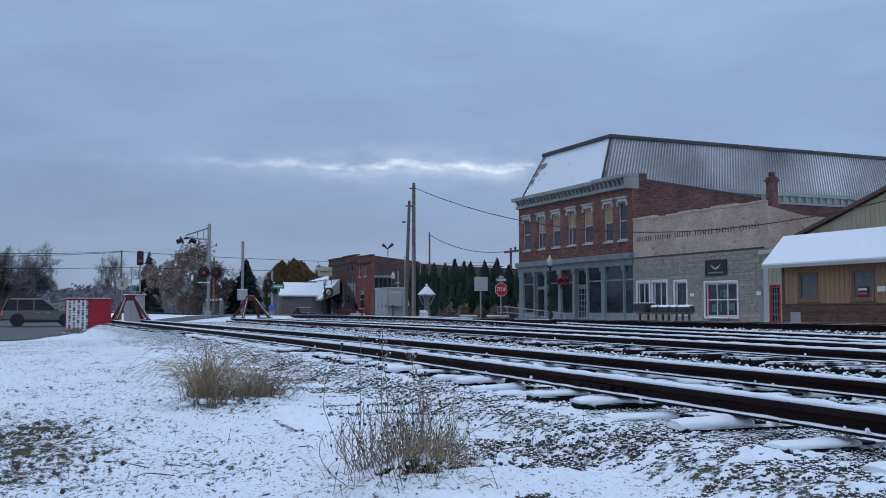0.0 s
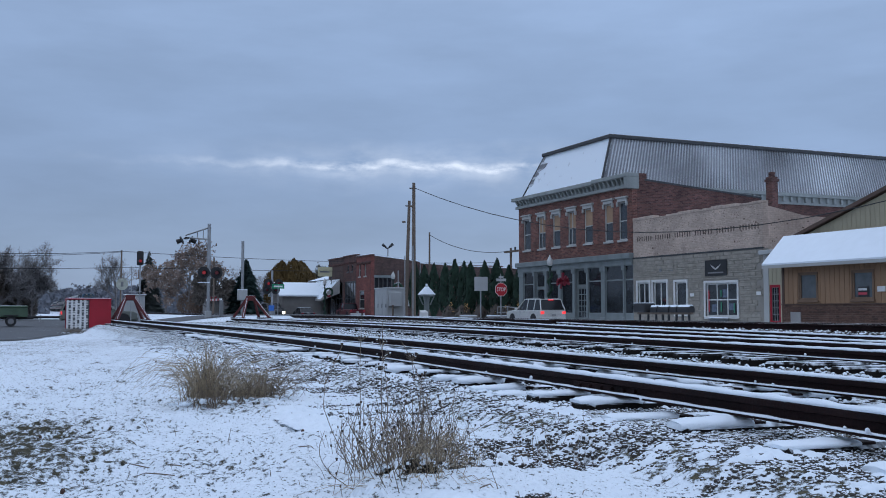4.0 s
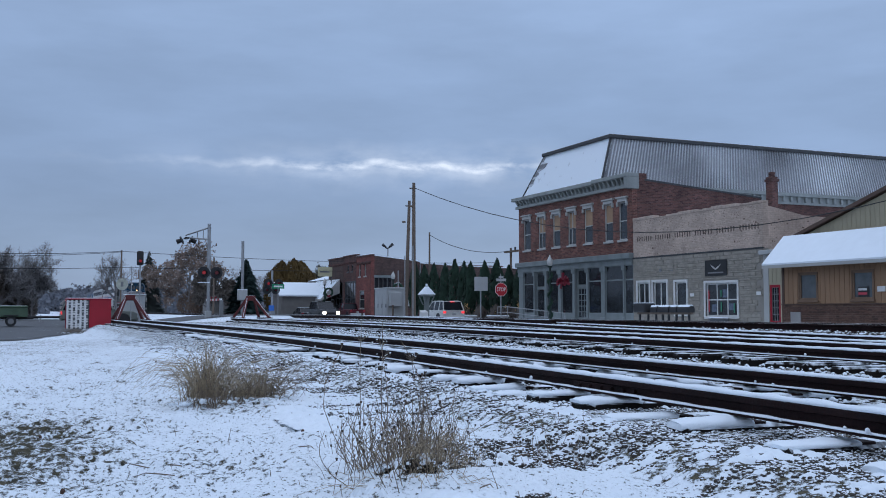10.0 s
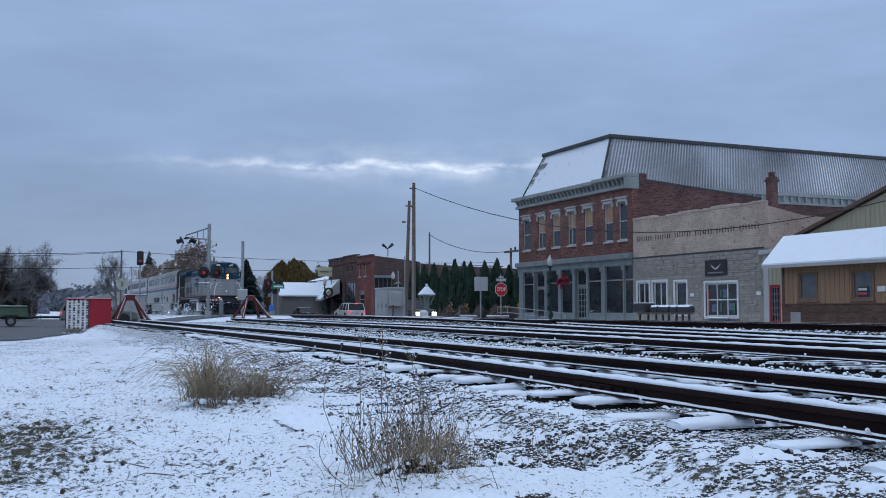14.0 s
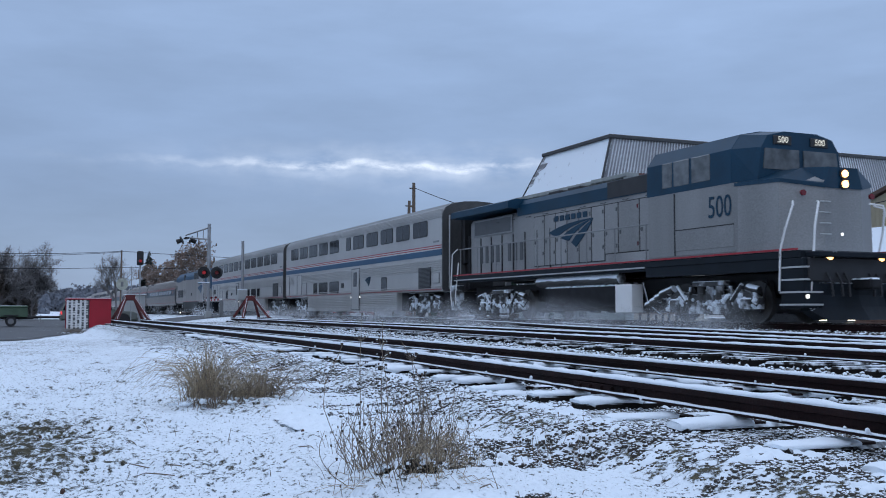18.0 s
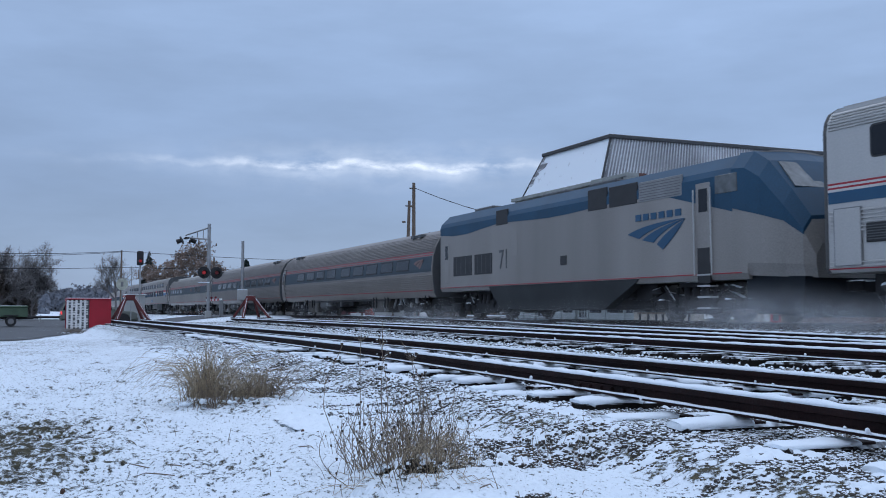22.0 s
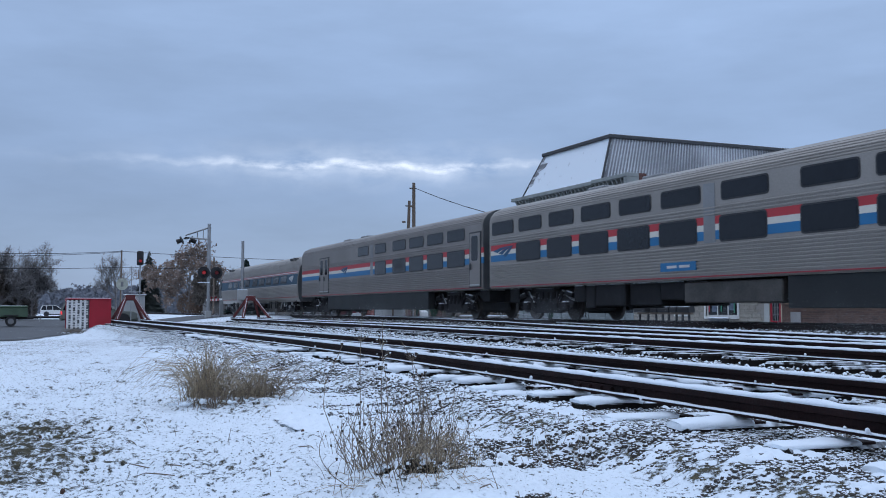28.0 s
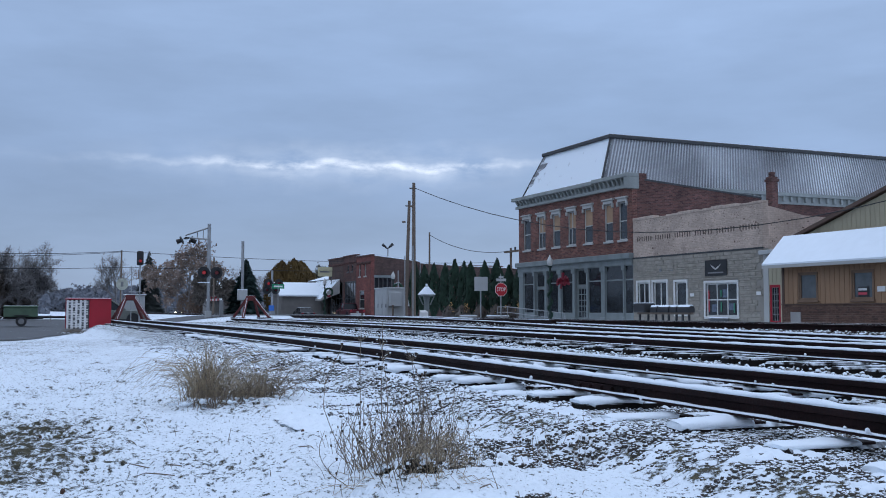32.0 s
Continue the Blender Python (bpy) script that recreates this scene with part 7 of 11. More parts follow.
def narrow_bay():
    x0, x1, y1 = -60.49, -56.1, FY + 24
    root = thing("narrow_brick_building", pose(0, 0, 0), "narrow red brick bay with paired hooded windows", "building", "street buildings")
    wins = [(-59.55, -58.5), (-57.75, -56.75)]
    holes = [(a, b, 5.95, 8.6) for a, b in wins]
    part("front_wall", wall_with_openings(Geo(), x0, x1, FY, FY + 0.4, 5.0, 9.5, holes), BRICK, root)
    brick_courses(root, x0, x1, FY, 5.1, 5.85, BRICK_DARK)
    for a, b in wins:
        sash_window(root, a, b, 5.95, 8.6, FY, TRIM_WHITE, True, 0, 1, BOARD if a < -59 else None, hood=True)
    g = Geo()
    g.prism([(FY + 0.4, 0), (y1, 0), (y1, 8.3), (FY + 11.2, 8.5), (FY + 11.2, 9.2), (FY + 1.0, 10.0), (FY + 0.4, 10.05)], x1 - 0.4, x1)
    part("side_wall", g, BRICK_DARK, root, "dark brick flank")
    r = random.Random(8)
    g = Geo()
    g.prism([(FY + 1.0, 10.0), (FY + 11.2, 9.2), (FY + 11.2, 9.32), (FY + 1.0, 10.12)], x1 - 0.45, x1 + 0.05)
    part("coping", g, ROOF_TRIM, root)
    part("back_wall", Geo().box(x0, x1 - 0.4, y1 - 0.4, y1, 0, 8.3), BRICK, root)
    part("roof", Geo().box(x0, x1 - 0.4, FY + 0.4, y1 - 0.4, 8.2, 8.3), CONCRETE_SNOW, root)
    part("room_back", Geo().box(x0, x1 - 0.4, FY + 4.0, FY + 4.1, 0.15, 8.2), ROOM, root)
    g = Geo()
    g.box(x0, x1 + 0.1, FY - 0.25, FY + 0.4, 9.5, 9.74, 0.02)
    g.box(x0, x1 + 0.15, FY - 0.55, FY + 0.4, 10.2, 10.46, 0.03)
    g.box(x0, x1, FY - 0.10, FY + 0.4, 9.74, 10.2)
    g.box(x1 - 0.3, x1 + 0.12, FY - 0.5, FY + 0.5, 9.4, 10.5, 0.03)
    part("cornice", g, TRIM_CORNICE, root, "pale bracketed cornice")
    x = x0 + 0.2
    while x < x1 - 0.4:
        part("bracket", Geo().prism([(FY - 0.46, 10.2), (FY - 0.10, 10.2), (FY - 0.10, 9.74), (FY - 0.2, 9.76)], x, x + 0.16), TRIM_CORNICE, root)
        x += 0.55
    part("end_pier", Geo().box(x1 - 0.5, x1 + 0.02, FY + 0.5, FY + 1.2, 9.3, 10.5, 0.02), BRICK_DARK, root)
    return root


def storefront():
    """The long glazed ground floor under both brick fronts."""
    root = thing("storefront", pose(0, 0, 0), "pale grey timber shopfront with tall display windows", "storefront", "shopfronts")
    x0, x1 = -72.6, -56.1
    g = Geo()
    g.box(x0 - 0.1, x1 + 0.05, FY - 0.35, FY + 0.4, 4.62, 5.0, 0.03)
    g.box(x0 - 0.05, x1, FY - 0.12, FY + 0.4, 4.2, 4.62)
    part("fascia", g, TRIM_GREY, root)
    piers = [(-72.55, -71.75), (-70.1, -69.85), (-68.3, -67.85), (-66.2, -65.65), (-64.05, -63.6), (-62.1, -61.8), (-60.1, -59.5), (-57.35, -57.1)]
    for a, b in piers:
        p = part("pilaster", Geo().box(a + 0.04, b - 0.04, FY - 0.06, FY + 0.35, 0.15, 4.2, 0.03), TRIM_GREY, root)
        part("pilaster_base", Geo().box(a - 0.04, b + 0.04, FY - 0.10, FY + 0.2, 0.15, 0.6, 0.03), TRIM_GREY, p)
        part("capital", Geo().box(a - 0.06, b + 0.06, FY - 0.12, FY + 0.2, 3.85, 4.2, 0.03), TRIM_GREY, p)
    bays = list(zip([p[1] for p in piers], [p[0] for p in piers[1:]] + [x1]))
    for k, (a, b) in enumerate(bays):
        if b - a < 0.3:
            continue
        door = k in (1, 4)
        if door:
            d = new("door")
            d.parent = root
            part("door_frame", wall_with_openings(Geo(), a, b, FY + 0.14, FY + 0.26, 0.15, 4.2, [(a + 0.14, b - 0.14, 0.25, 2.75), (a + 0.14, b - 0.14, 3.0, 4.05)]), TRIM_GREY, d)
            for i in range(3 if k == 4 else 1):
                for j in range(5 if k == 4 else 1):
                    n, m_ = (3, 5) if k == 4 else (1, 1)
                    xa, xb = a + 0.16 + (b - a - 0.32) * i / n, a + 0.16 + (b - a - 0.32) * (i + 1) / n
                    za, zb = 0.55 + 2.15 * j / m_, 0.55 + 2.15 * (j + 1) / m_
                    part("pane", Geo().box(xa + 0.03, xb - 0.03, FY + 0.19, FY + 0.20, za + 0.03, zb - 0.03), GLASS_HOUSE, d)
            part("kick_panel", Geo().box(a + 0.14, b - 0.14, FY + 0.17, FY + 0.22, 0.25, 0.55), TRIM_GREY, d)
            part("transom_pane", Geo().box(a + 0.16, b - 0.16, FY + 0.19, FY + 0.20, 3.03, 4.02), GLASS_HOUSE, d)
            if k == 4:
                g = Geo()
                for i in range(4):
                    x = a + 0.16 + (b - a - 0.32) * i / 3
                    g.box(x - 0.03, x + 0.03, FY + 0.175, FY + 0.225, 0.55, 2.7)
                for j in range(6):
                    z = 0.55 + 2.15 * j / 5
                    g.box(a + 0.16, b - 0.16, FY + 0.178, FY + 0.222, z - 0.03, z + 0.03)
                part("glazing_bar", g, TRIM_GREY, d)
        else:
            w = new("display_window")
            w.parent = root
            part("bulkhead", Geo().box(a, b, FY - 0.01, FY + 0.20, 0.15, 0.85, 0.02), TRIM_GREY, w)
            part("window_frame", wall_with_openings(Geo(), a, b, FY + 0.02, FY + 0.12, 0.85, 4.2, [(a + 0.05, b - 0.05, 0.92, 3.15), (a + 0.05, b - 0.05, 3.25, 4.14)]), TRIM_GREY, w)
            part("pane", Geo().box(a + 0.04, b - 0.04, FY + 0.06, FY + 0.07, 0.91, 4.15), GLASS_HOUSE, w)
    return root


def stone_building():
    x0, x1, y1, zt = -56.08, -43.4, FY + 15, 7.3
    root = thing("stone_fronted_shop", pose(0, 0, 0), "single-storey shop with grey block veneer and flaking buff brick parapet", "building", "street buildings")
    small = [(-55.55, -54.25), (-53.8, -52.35), (-51.45, -50.3)]
    holes = [(a, b, 1.15, 2.95) for a, b in small[:2]] + [(-51.45, -50.3, 0.85, 2.88), (-48.45, -45.6, 0.72, 2.72)]
    part("front_wall", wall_with_openings(Geo(), x0, x1, FY, FY + 0.4, 0.1, 4.6, holes), STONE, root)
    r = random.Random(5)
    # long low veneer blocks, each a little proud
    sizes = ((0.42, 0.11), (0.42, 0.20), (0.70, 0.11), (0.70, 0.20), (1.05, 0.11), (1.05, 0.20))
    shapes = [Geo().box(0, w, -0.035, 0.01, 0, h, 0.014).mesh("block", STONE_BLOCK) for w, h in sizes]
    rest = Geo()
    z, n = 0.12, 0
    while z < 4.46:
        row = r.choice((0, 0, 1))
        h = (0.11, 0.20)[row]
        x = x0 + r.uniform(0.01, 0.08)
        while x < x1 - 0.4:
            k = r.randrange(3)
            w = sizes[k * 2][0]
            if x + w > x1:
                break
            if not any(a - 0.1 < x + w and x < b + 0.1 and za - 0.15 < z + h and z < zb + 0.12 for a, b, za, zb in holes):
                out = r.uniform(-0.012, 0.016)
                if n < 300 and z > 1.0:
                    part("block", shapes[k * 2 + row], None, root, at=pose(x, FY - out, z))
                    n += 1
                else:
                    rest.box(x, x + w, FY - 0.035 - out, FY + 0.01, z, z + h, 0.014)
                x += w + r.uniform(0.012, 0.02)
            else:
                x += 0.11
        z += h + 0.014
    tagged(part("block_course", rest, STONE_BLOCK_JOINED, root), "further courses of the same blocks", kind="stuff")
    part("parapet_wall", Geo().box(x0, x1, FY + 0.02, FY + 0.42, 4.6, zt - 0.15), BRICK_PALE, root, "flaking buff-painted brick")
    g = Geo()
    for k in range(6):
        # Shadow in the corbel slits is drawn as thin dark slips on the face.
        a = x0 + 0.4 + k * 2.05
        g = Geo()
        for i in range(7):
            u = a + 0.1 + i * 0.25
            g.prism([(u, 6.02), (u, 5.74), (u + 0.045, 5.68), (u + 0.09, 5.74), (u + 0.09, 6.02)], FY + 0.012, FY + 0.05, "y")
        tagged(part("corbel_table", g, SLIT_SHADE, root), "row of small corbel slits, their shadow painted dark", kind="stuff")
    fl = Geo()
    for _ in range(340):
        u = x0 + 0.1 + (x1 - x0 - 0.2) * r.random()
        w_ = zt - 0.25 - 2.3 * r.random() ** 1.7
        s_ = r.uniform(0.008, 0.028) * (2.6 if r.random() < 0.06 else 1.0)
        ring = [(u + s_ * 1.5 * math.cos(a_) * r.uniform(0.6, 1.2), w_ + s_ * math.sin(a_) * r.uniform(0.6, 1.2)) for a_ in [k * math.pi / 3 for k in range(6)]]
        fl.prism(ring, FY + 0.006, FY + 0.03, "y")
    for _ in range(160):
        u = FY + 0.5 + 13.5 * r.random()
        w_ = 4.6 + 1.7 * r.random()
        s_ = r.uniform(0.012, 0.05)
        ring = [(u + s_ * 1.5 * math.cos(a_) * r.uniform(0.6, 1.2), w_ + s_ * math.sin(a_) * r.uniform(0.6, 1.2)) for a_ in [k * math.pi / 3 for k in range(6)]]
        fl.prism(ring, x1 - 0.01, x1 + 0.008, "x")
    tagged(part("flaked_patch", fl, FLAKE, root), "bare brick where the paint has flaked off", kind="stuff")
    brick_courses(root, x0, x1, FY + 0.02, 4.7, 7.0, BRICK_PALE, 0.008)
    x = x0
    while x < x1 - 0.1:
        w = min(r.uniform(0.6, 1.4), x1 - x)
        part("coping", Geo().box(x, x + w - 0.01, FY - 0.02, FY + 0.46, zt - 0.15, zt - 0.03 + r.uniform(-0.06, 0.10), 0.015), BRICK_PALE, root)
        x += w
    part("lintel_line", Geo().box(x0, x1, FY - 0.04, FY + 0.1, 4.56, 4.66), ROOF_TRIM, root)
    g = Geo()
    g.prism([(FY + 0.42, 0), (y1, 0), (y1, 6.2), (FY + 3, 6.55), (FY + 0.42, 7.0)], x1 - 0.4, x1)
    part("side_wall", g, BRICK_PALE, root)
    part("side_wall", Geo().box(x0, x0 + 0.4, FY + 0.42, y1, 0, 7.1), BRICK_PALE, root)
    part("back_wall", Geo().box(x0 + 0.4, x1 - 0.4, y1 - 0.4, y1, 0, 6.2), BRICK_PALE, root)
    part("roof", Geo().box(x0 + 0.4, x1 - 0.4, FY + 0.42, y1 - 0.4, 6.0, 6.1), CONCRETE_SNOW, root)
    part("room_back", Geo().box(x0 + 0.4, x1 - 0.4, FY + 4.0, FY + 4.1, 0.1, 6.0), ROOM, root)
    for a, b in small[:2]:
        sash_window(root, a, b, 1.15, 2.95, FY, CASING_WHITE, True, 1, 0)
    sash_window(root, -51.45, -50.3, 0.85, 2.88, FY, CASING_WHITE, True, 0, 0)
    sash_window(root, -48.45, -45.6, 0.72, 2.72, FY, CASING_WHITE, True, 2, 1)
    for a, b, za, zb in holes:
        g = Geo()
        g.box(a - 0.14, a, FY - 0.06, FY + 0.1, za - 0.1, zb + 0.14)
        g.box(b, b + 0.14, FY - 0.06, FY + 0.1, za - 0.1, zb + 0.14)
        g.box(a, b, FY - 0.06, FY + 0.1, zb, zb + 0.14)
        part("window_casing", g, CASING_WHITE, root)
    s = part("banner_sign", Geo().box(-48.4, -46.4, FY - 0.1, FY - 0.04, 3.15, 4.1, 0.01), BLACK, root, "dark banner with a pale spread-wing emblem")
    g = Geo()
    g.prism([(-47.9, 3.85), (-47.4, 3.60), (-46.9, 3.85), (-47.15, 3.62), (-47.4, 3.50), (-47.65, 3.62)], FY - 0.11, FY - 0.099, "y")
    part("emblem", g, STRIPE_WHITE, s)
    part("script_bar", Geo().box(-48.1, -46.7, FY - 0.108, FY - 0.099, 3.3, 3.38), GREY_MID, s)
    for x, z0, z1, m in ((-48.32, 1.0, 2.3, NEON_RED), (-47.2, 1.0, 1.6, NEON_GREEN), (-47.2, 1.9, 2.3, NEON_GREEN), (-46.05, 0.95, 1.5, NEON_GREEN)):
        part("neon_sign", Geo().box(x, x + 0.09, FY + 0.07, FY + 0.09, z0, z1, 0.01), m, root, "small dim window sign")
    for x, z0, z1 in ((-48.0, 1.0, 1.45), (-47.0, 1.85, 2.35), (-46.45, 1.1, 1.5)):
        part("window_poster", Geo().box(x, x + 0.42, FY + 0.075, FY + 0.085, z0, z1), POSTER_BLUE, root, "dim bluish window poster")
    for x in (-49.9, -43.95):
        part("wall_plaque", Geo().box(x, x + 0.35, FY - 0.06, FY - 0.03, 1.95, 2.15), WHITE_PAINT, root)
    for x in (-53.1, -51.9):
        part("vent_stain", Geo().box(x, x + 0.25, FY - 0.036, FY - 0.02, 3.6, 3.95), GREY_MID, root)
    ch = part("chimney", Geo().box(-54.95, -54.35, FY + 10.6, FY + 11.2, 5.0, 10.6, 0.03), BRICK_DARK, root, "square brick chimney")
    part("chimney_cap", Geo().box(-55.02, -54.28, FY + 10.53, FY + 11.27, 10.25, 10.45, 0.02), BRICK_DARK, ch)
    part("flue", Geo().box(-54.82, -54.48, FY + 10.73, FY + 11.07, 10.6, 10.95, 0.03), BRICK_DARK, ch)
    return root


FLAKE = mat("bare_brick_flake", (0.17, 0.115, 0.092), 0.9, 0, 0.4, 6, 30, 0.3)
NEON_RED = mat("dim_red_window_lamp", (0.25, 0.03, 0.05), 0.5, glow=0.10, glow_col=(1.0, 0.15, 0.25), bump=0)
POSTER_BLUE = mat("dim_window_poster", (0.10, 0.13, 0.18), 0.6, 0, 0.6, 6, 20, 0.0)
NEON_GREEN = mat("dim_green_window_lamp", (0.03, 0.14, 0.10), 0.5, glow=0.05, glow_col=(0.1, 1.0, 0.6), bump=0)
STONE_BLOCK_JOINED = mat("rough_grey_block_courses", (0.32, 0.292, 0.25), 0.85, 0, 0.26, 1.6, 25, 0.6, spec=0.3, islands=True)
STONE_BLOCK = mat("rough_grey_block", (0.32, 0.292, 0.25), 0.85, 0, 0.26, 2.5, 25, 0.6, spec=0.3)


def yellow_building():
    root = thing("yellow_gabled_building", pose(0, 0, 0), "faded yellow gabled building with a brown roof edge", "building", "street buildings")
    x0, x1, y0, y1 = -43.38, -18.0, FY + 0.6, FY + 16
    xm, zr, ze = -30.6, 8.35, 4.72
    g = Geo()
    g.prism([(x0 + 1.2, 0.1), (x1, 0.1), (x1, ze), (xm, zr), (x0 + 1.2, ze)], y0, y0 + 0.3, "y")
    part("gable_wall", g, SIDING_YELLOW, root)
    g = Geo()
    x = x0 + 1.3
    while x < x1:
        zt = ze + (zr - ze) * (1 - abs(x - xm) / (xm - x0 - 1.2)) - 0.1
        g.box(x, x + 0.03, y0 - 0.02, y0 + 0.02, 0.1, max(zt, 0.5))
        x += 0.3
    tagged(part("siding_rib", g, SIDING_YELLOW, root), kind="stuff")
    for sgn, xa in ((-1, x0 + 0.9), (1, x1 + 0.4)):
        g = Geo()
        g.prism([(xa, ze - 0.05), (xm, zr + 0.05), (xm, zr + 0.25), (xa, ze + 0.15)], y0 - 0.25, y1, "y")
        part("roof_slope", g, BROWN_TRIM, root)
    # low link with the red door
    part("link_wall", wall_with_openings(Geo(), x0, x0 + 1.6, FY, FY + 0.3, 0.1, 4.2, [(-42.95, -42.1, 0.1, 2.5)]), SIDING_YELLOW, root)
    part("link_cap", Geo().box(x0 - 0.15, x0 + 2.2, FY - 0.25, FY + 2.5, 4.2, 4.45, 0.03), ALU, root, "pale metal cap")
    g = Geo()
    for k in range(5):
        g.box(x0 + 0.05 + 0.3 * k, x0 + 0.08 + 0.3 * k, FY - 0.02, FY + 0.02, 2.6, 4.2)
    tagged(part("link_rib", g, SIDING_YELLOW, root), kind="stuff")
    part("corner_board", Geo().box(x0, x0 + 0.4, FY - 0.03, FY + 0.02, 0.1, 4.2), TRIM_WHITE, root)
    d = new("door")
    d.parent = root
    part("door_frame", wall_with_openings(Geo(), -42.95, -42.1, FY + 0.02, FY + 0.16, 0.1, 2.5, [(-42.80, -42.25, 0.5, 2.35)]), RED_PAINT, d, "red door frame")
    g = Geo()
    for i in range(4):
        x = -42.80 + 0.55 * i / 3
        g.box(x - 0.02, x + 0.02, FY + 0.04, FY + 0.08, 0.5, 2.35)
    for j in range(6):
        z = 0.5 + 1.85 * j / 5
        g.box(-42.8, -42.25, FY + 0.042, FY + 0.078, z - 0.02, z + 0.02)
    part("glazing_bar", g, GREY_MID, d)
    part("pane", Geo().box(-42.8, -42.25, FY + 0.10, FY + 0.11, 0.5, 2.35), GLASS_HOUSE, d)
    part("poster", Geo().box(-33.6, -31.4, y0 - 0.08, y0 - 0.03, 4.95, 6.6, 0.01), POSTER, root, "pale pink painted board")
    part("back_wall", Geo().box(x0 + 1.2, x1, y1 - 0.3, y1, 0, ze), SIDING_YELLOW, root)
    return root


POSTER = mat("pale_pink_board", (0.55, 0.42, 0.44), 0.7, 0, 0.3, 1.5, 12, 0.1)


def tan_shop():
    root = thing("tan_shop", pose(0, 0, 0), "low tan-sided shop with a snow-covered pent roof", "building", "street buildings")
    x0, x1, y0, y1 = -39.75, -16.0, 36.5, FY + 0.6
    wins = [(-38.55, -37.35), (-35.1, -33.85), (-31.6, -30.3), (-27.5, -26.2)]
    holes = [(a, b, 1.62, 2.94) for a, b in wins]
    part("front_wall", wall_with_openings(Geo(), x0, x1, y0, y0 + 0.25, 1.36, 3.35, holes), SIDING_TAN, root)
    part("wainscot", Geo().box(x0 - 0.02, x1, y0 - 0.06, y0 + 0.25, 0.1, 1.36, 0.01), BRICK_WAINSCOT, root, "brown brick wainscot")
    r = random.Random(14)
    bm_ = Geo().box(0, 0.20, -0.012, 0.0, 0, 0.062, 0.004).mesh("brick", BRICK_PIECE)
    n = 0
    z = 0.14
    row = 0
    while z < 1.30:
        x = x0 + (0.11 if row % 2 else 0.0)
        while x < -32.4 and n < 300:
            part("brick", bm_, None, root, at=pose(x, y0 - 0.06 - r.uniform(0.0, 0.006), z))
            n += 1
            x += 0.45 if r.random() < 0.5 else 0.225
        z += 0.15
        row += 1
    part("wainscot_cap", Geo().box(x0 - 0.05, x1, y0 - 0.10, y0 + 0.1, 1.36, 1.42, 0.01), BROWN_TRIM, root)
    g = Geo()
    x = x0 + 0.1
    while x < x1:
        if not any(a - 0.12 < x < b + 0.12 for a, b in wins):
            g.box(x, x + 0.035, y0 - 0.022, y0, 1.42, 3.33)
        else:
            g.box(x, x + 0.035, y0 - 0.022, y0, 3.05, 3.33)
        x += 0.31
    tagged(part("batten", g, SIDING_TAN, root), kind="stuff")
    part("corner_post", Geo().box(x0 - 0.03, x0 + 0.14, y0 - 0.03, y0 + 0.1, 1.36, 3.35), BROWN_TRIM, root)
    for k, (a, b) in enumerate(wins):
        sash_window(root, a, b, 1.62, 2.94, y0, WINDOW_BROWN, True, 0, 0, depth=0.10, glass=GLASS_PALE)
        g = Geo()
        for xa, xb, za, zb in ((a - 0.06, a, 1.56, 3.0), (b, b + 0.06, 1.56, 3.0), (a, b, 2.94, 3.0)):
            g.box(xa, xb, y0 - 0.035, y0 + 0.05, za, zb)
        part("casing", g, WINDOW_BROWN, root)
    s = part("window_notice", Geo().box(-34.80, -34.15, y0 + 0.028, y0 + 0.04, 1.72, 2.2), BLACK, root, "black window notice with pale lines")
    for k in range(2):
        part("notice_bar", Geo().box(-34.78, -34.27, y0 + 0.020, y0 + 0.027, 1.82 + 0.2 * k, 1.93 + 0.2 * k), (NEON_RED, WHITE_PAINT)[k], s)
    part("wall_plaque", Geo().box(-33.6, -33.15, y0 - 0.05, y0 - 0.025, 1.95, 2.2), WHITE_PAINT, root)
    part("meter_box", Geo().box(-39.1, -38.4, y0 - 0.14, y0 - 0.06, 0.35, 1.0, 0.02), CONCRETE, root)
    # pent roof with a hipped end
    ze, zt, yt = 3.42, 5.0, 38.0
    g = Geo()
    a, b_, c_, d_ = (x0 - 0.85, y0 - 0.6, ze), (x1, y0 - 0.6, ze), (x1, yt, zt), (x0 - 1.5, yt, zt)
    th = 0.16
    top = [a, b_, c_, d_]
    bot = [(p[0], p[1], p[2] - th) for p in top]
    g.add(bot + top, [(3, 2, 1, 0), (4, 5, 6, 7), (0, 1, 5, 4), (1, 2, 6, 5), (2, 3, 7, 6), (3, 0, 4, 7)])
    part("pent_roof", g, TRIM_WHITE, root)
    g = Geo()
    top = [(p[0], p[1], p[2] + 0.085) for p in (a, b_, c_, d_)]
    bot = [(p[0], p[1], p[2] + 0.003) for p in (a, b_, c_, d_)]
    g.add(bot + top, [(3, 2, 1, 0), (4, 5, 6, 7), (0, 1, 5, 4), (1, 2, 6, 5), (2, 3, 7, 6), (3, 0, 4, 7)])
    part("roof_snow", g, SNOW, root, "smooth blanket of snow")
    part("roof_back", Geo().box(x0 - 1.4, x1, yt + 0.01, yt + 0.16, 3.3, zt + 0.02), TRIM_WHITE, root)
    part("end_wall", Geo().prism([(y0 + 0.25, 0.1), (y1, 0.1), (y1, 3.35), (y0 + 0.25, 3.35)], x0, x0 + 0.2), SIDING_YELLOW, root)
    part("room_back", Geo().box(x0 + 0.3, x1, y0 + 1.6, y0 + 1.65, 0.1, 3.3), ROOM, root)
    part("floor", Geo().box(x0 + 0.2, x1, y0 + 0.25, y1, 0.1, 0.14), ROOM, root)
    return root


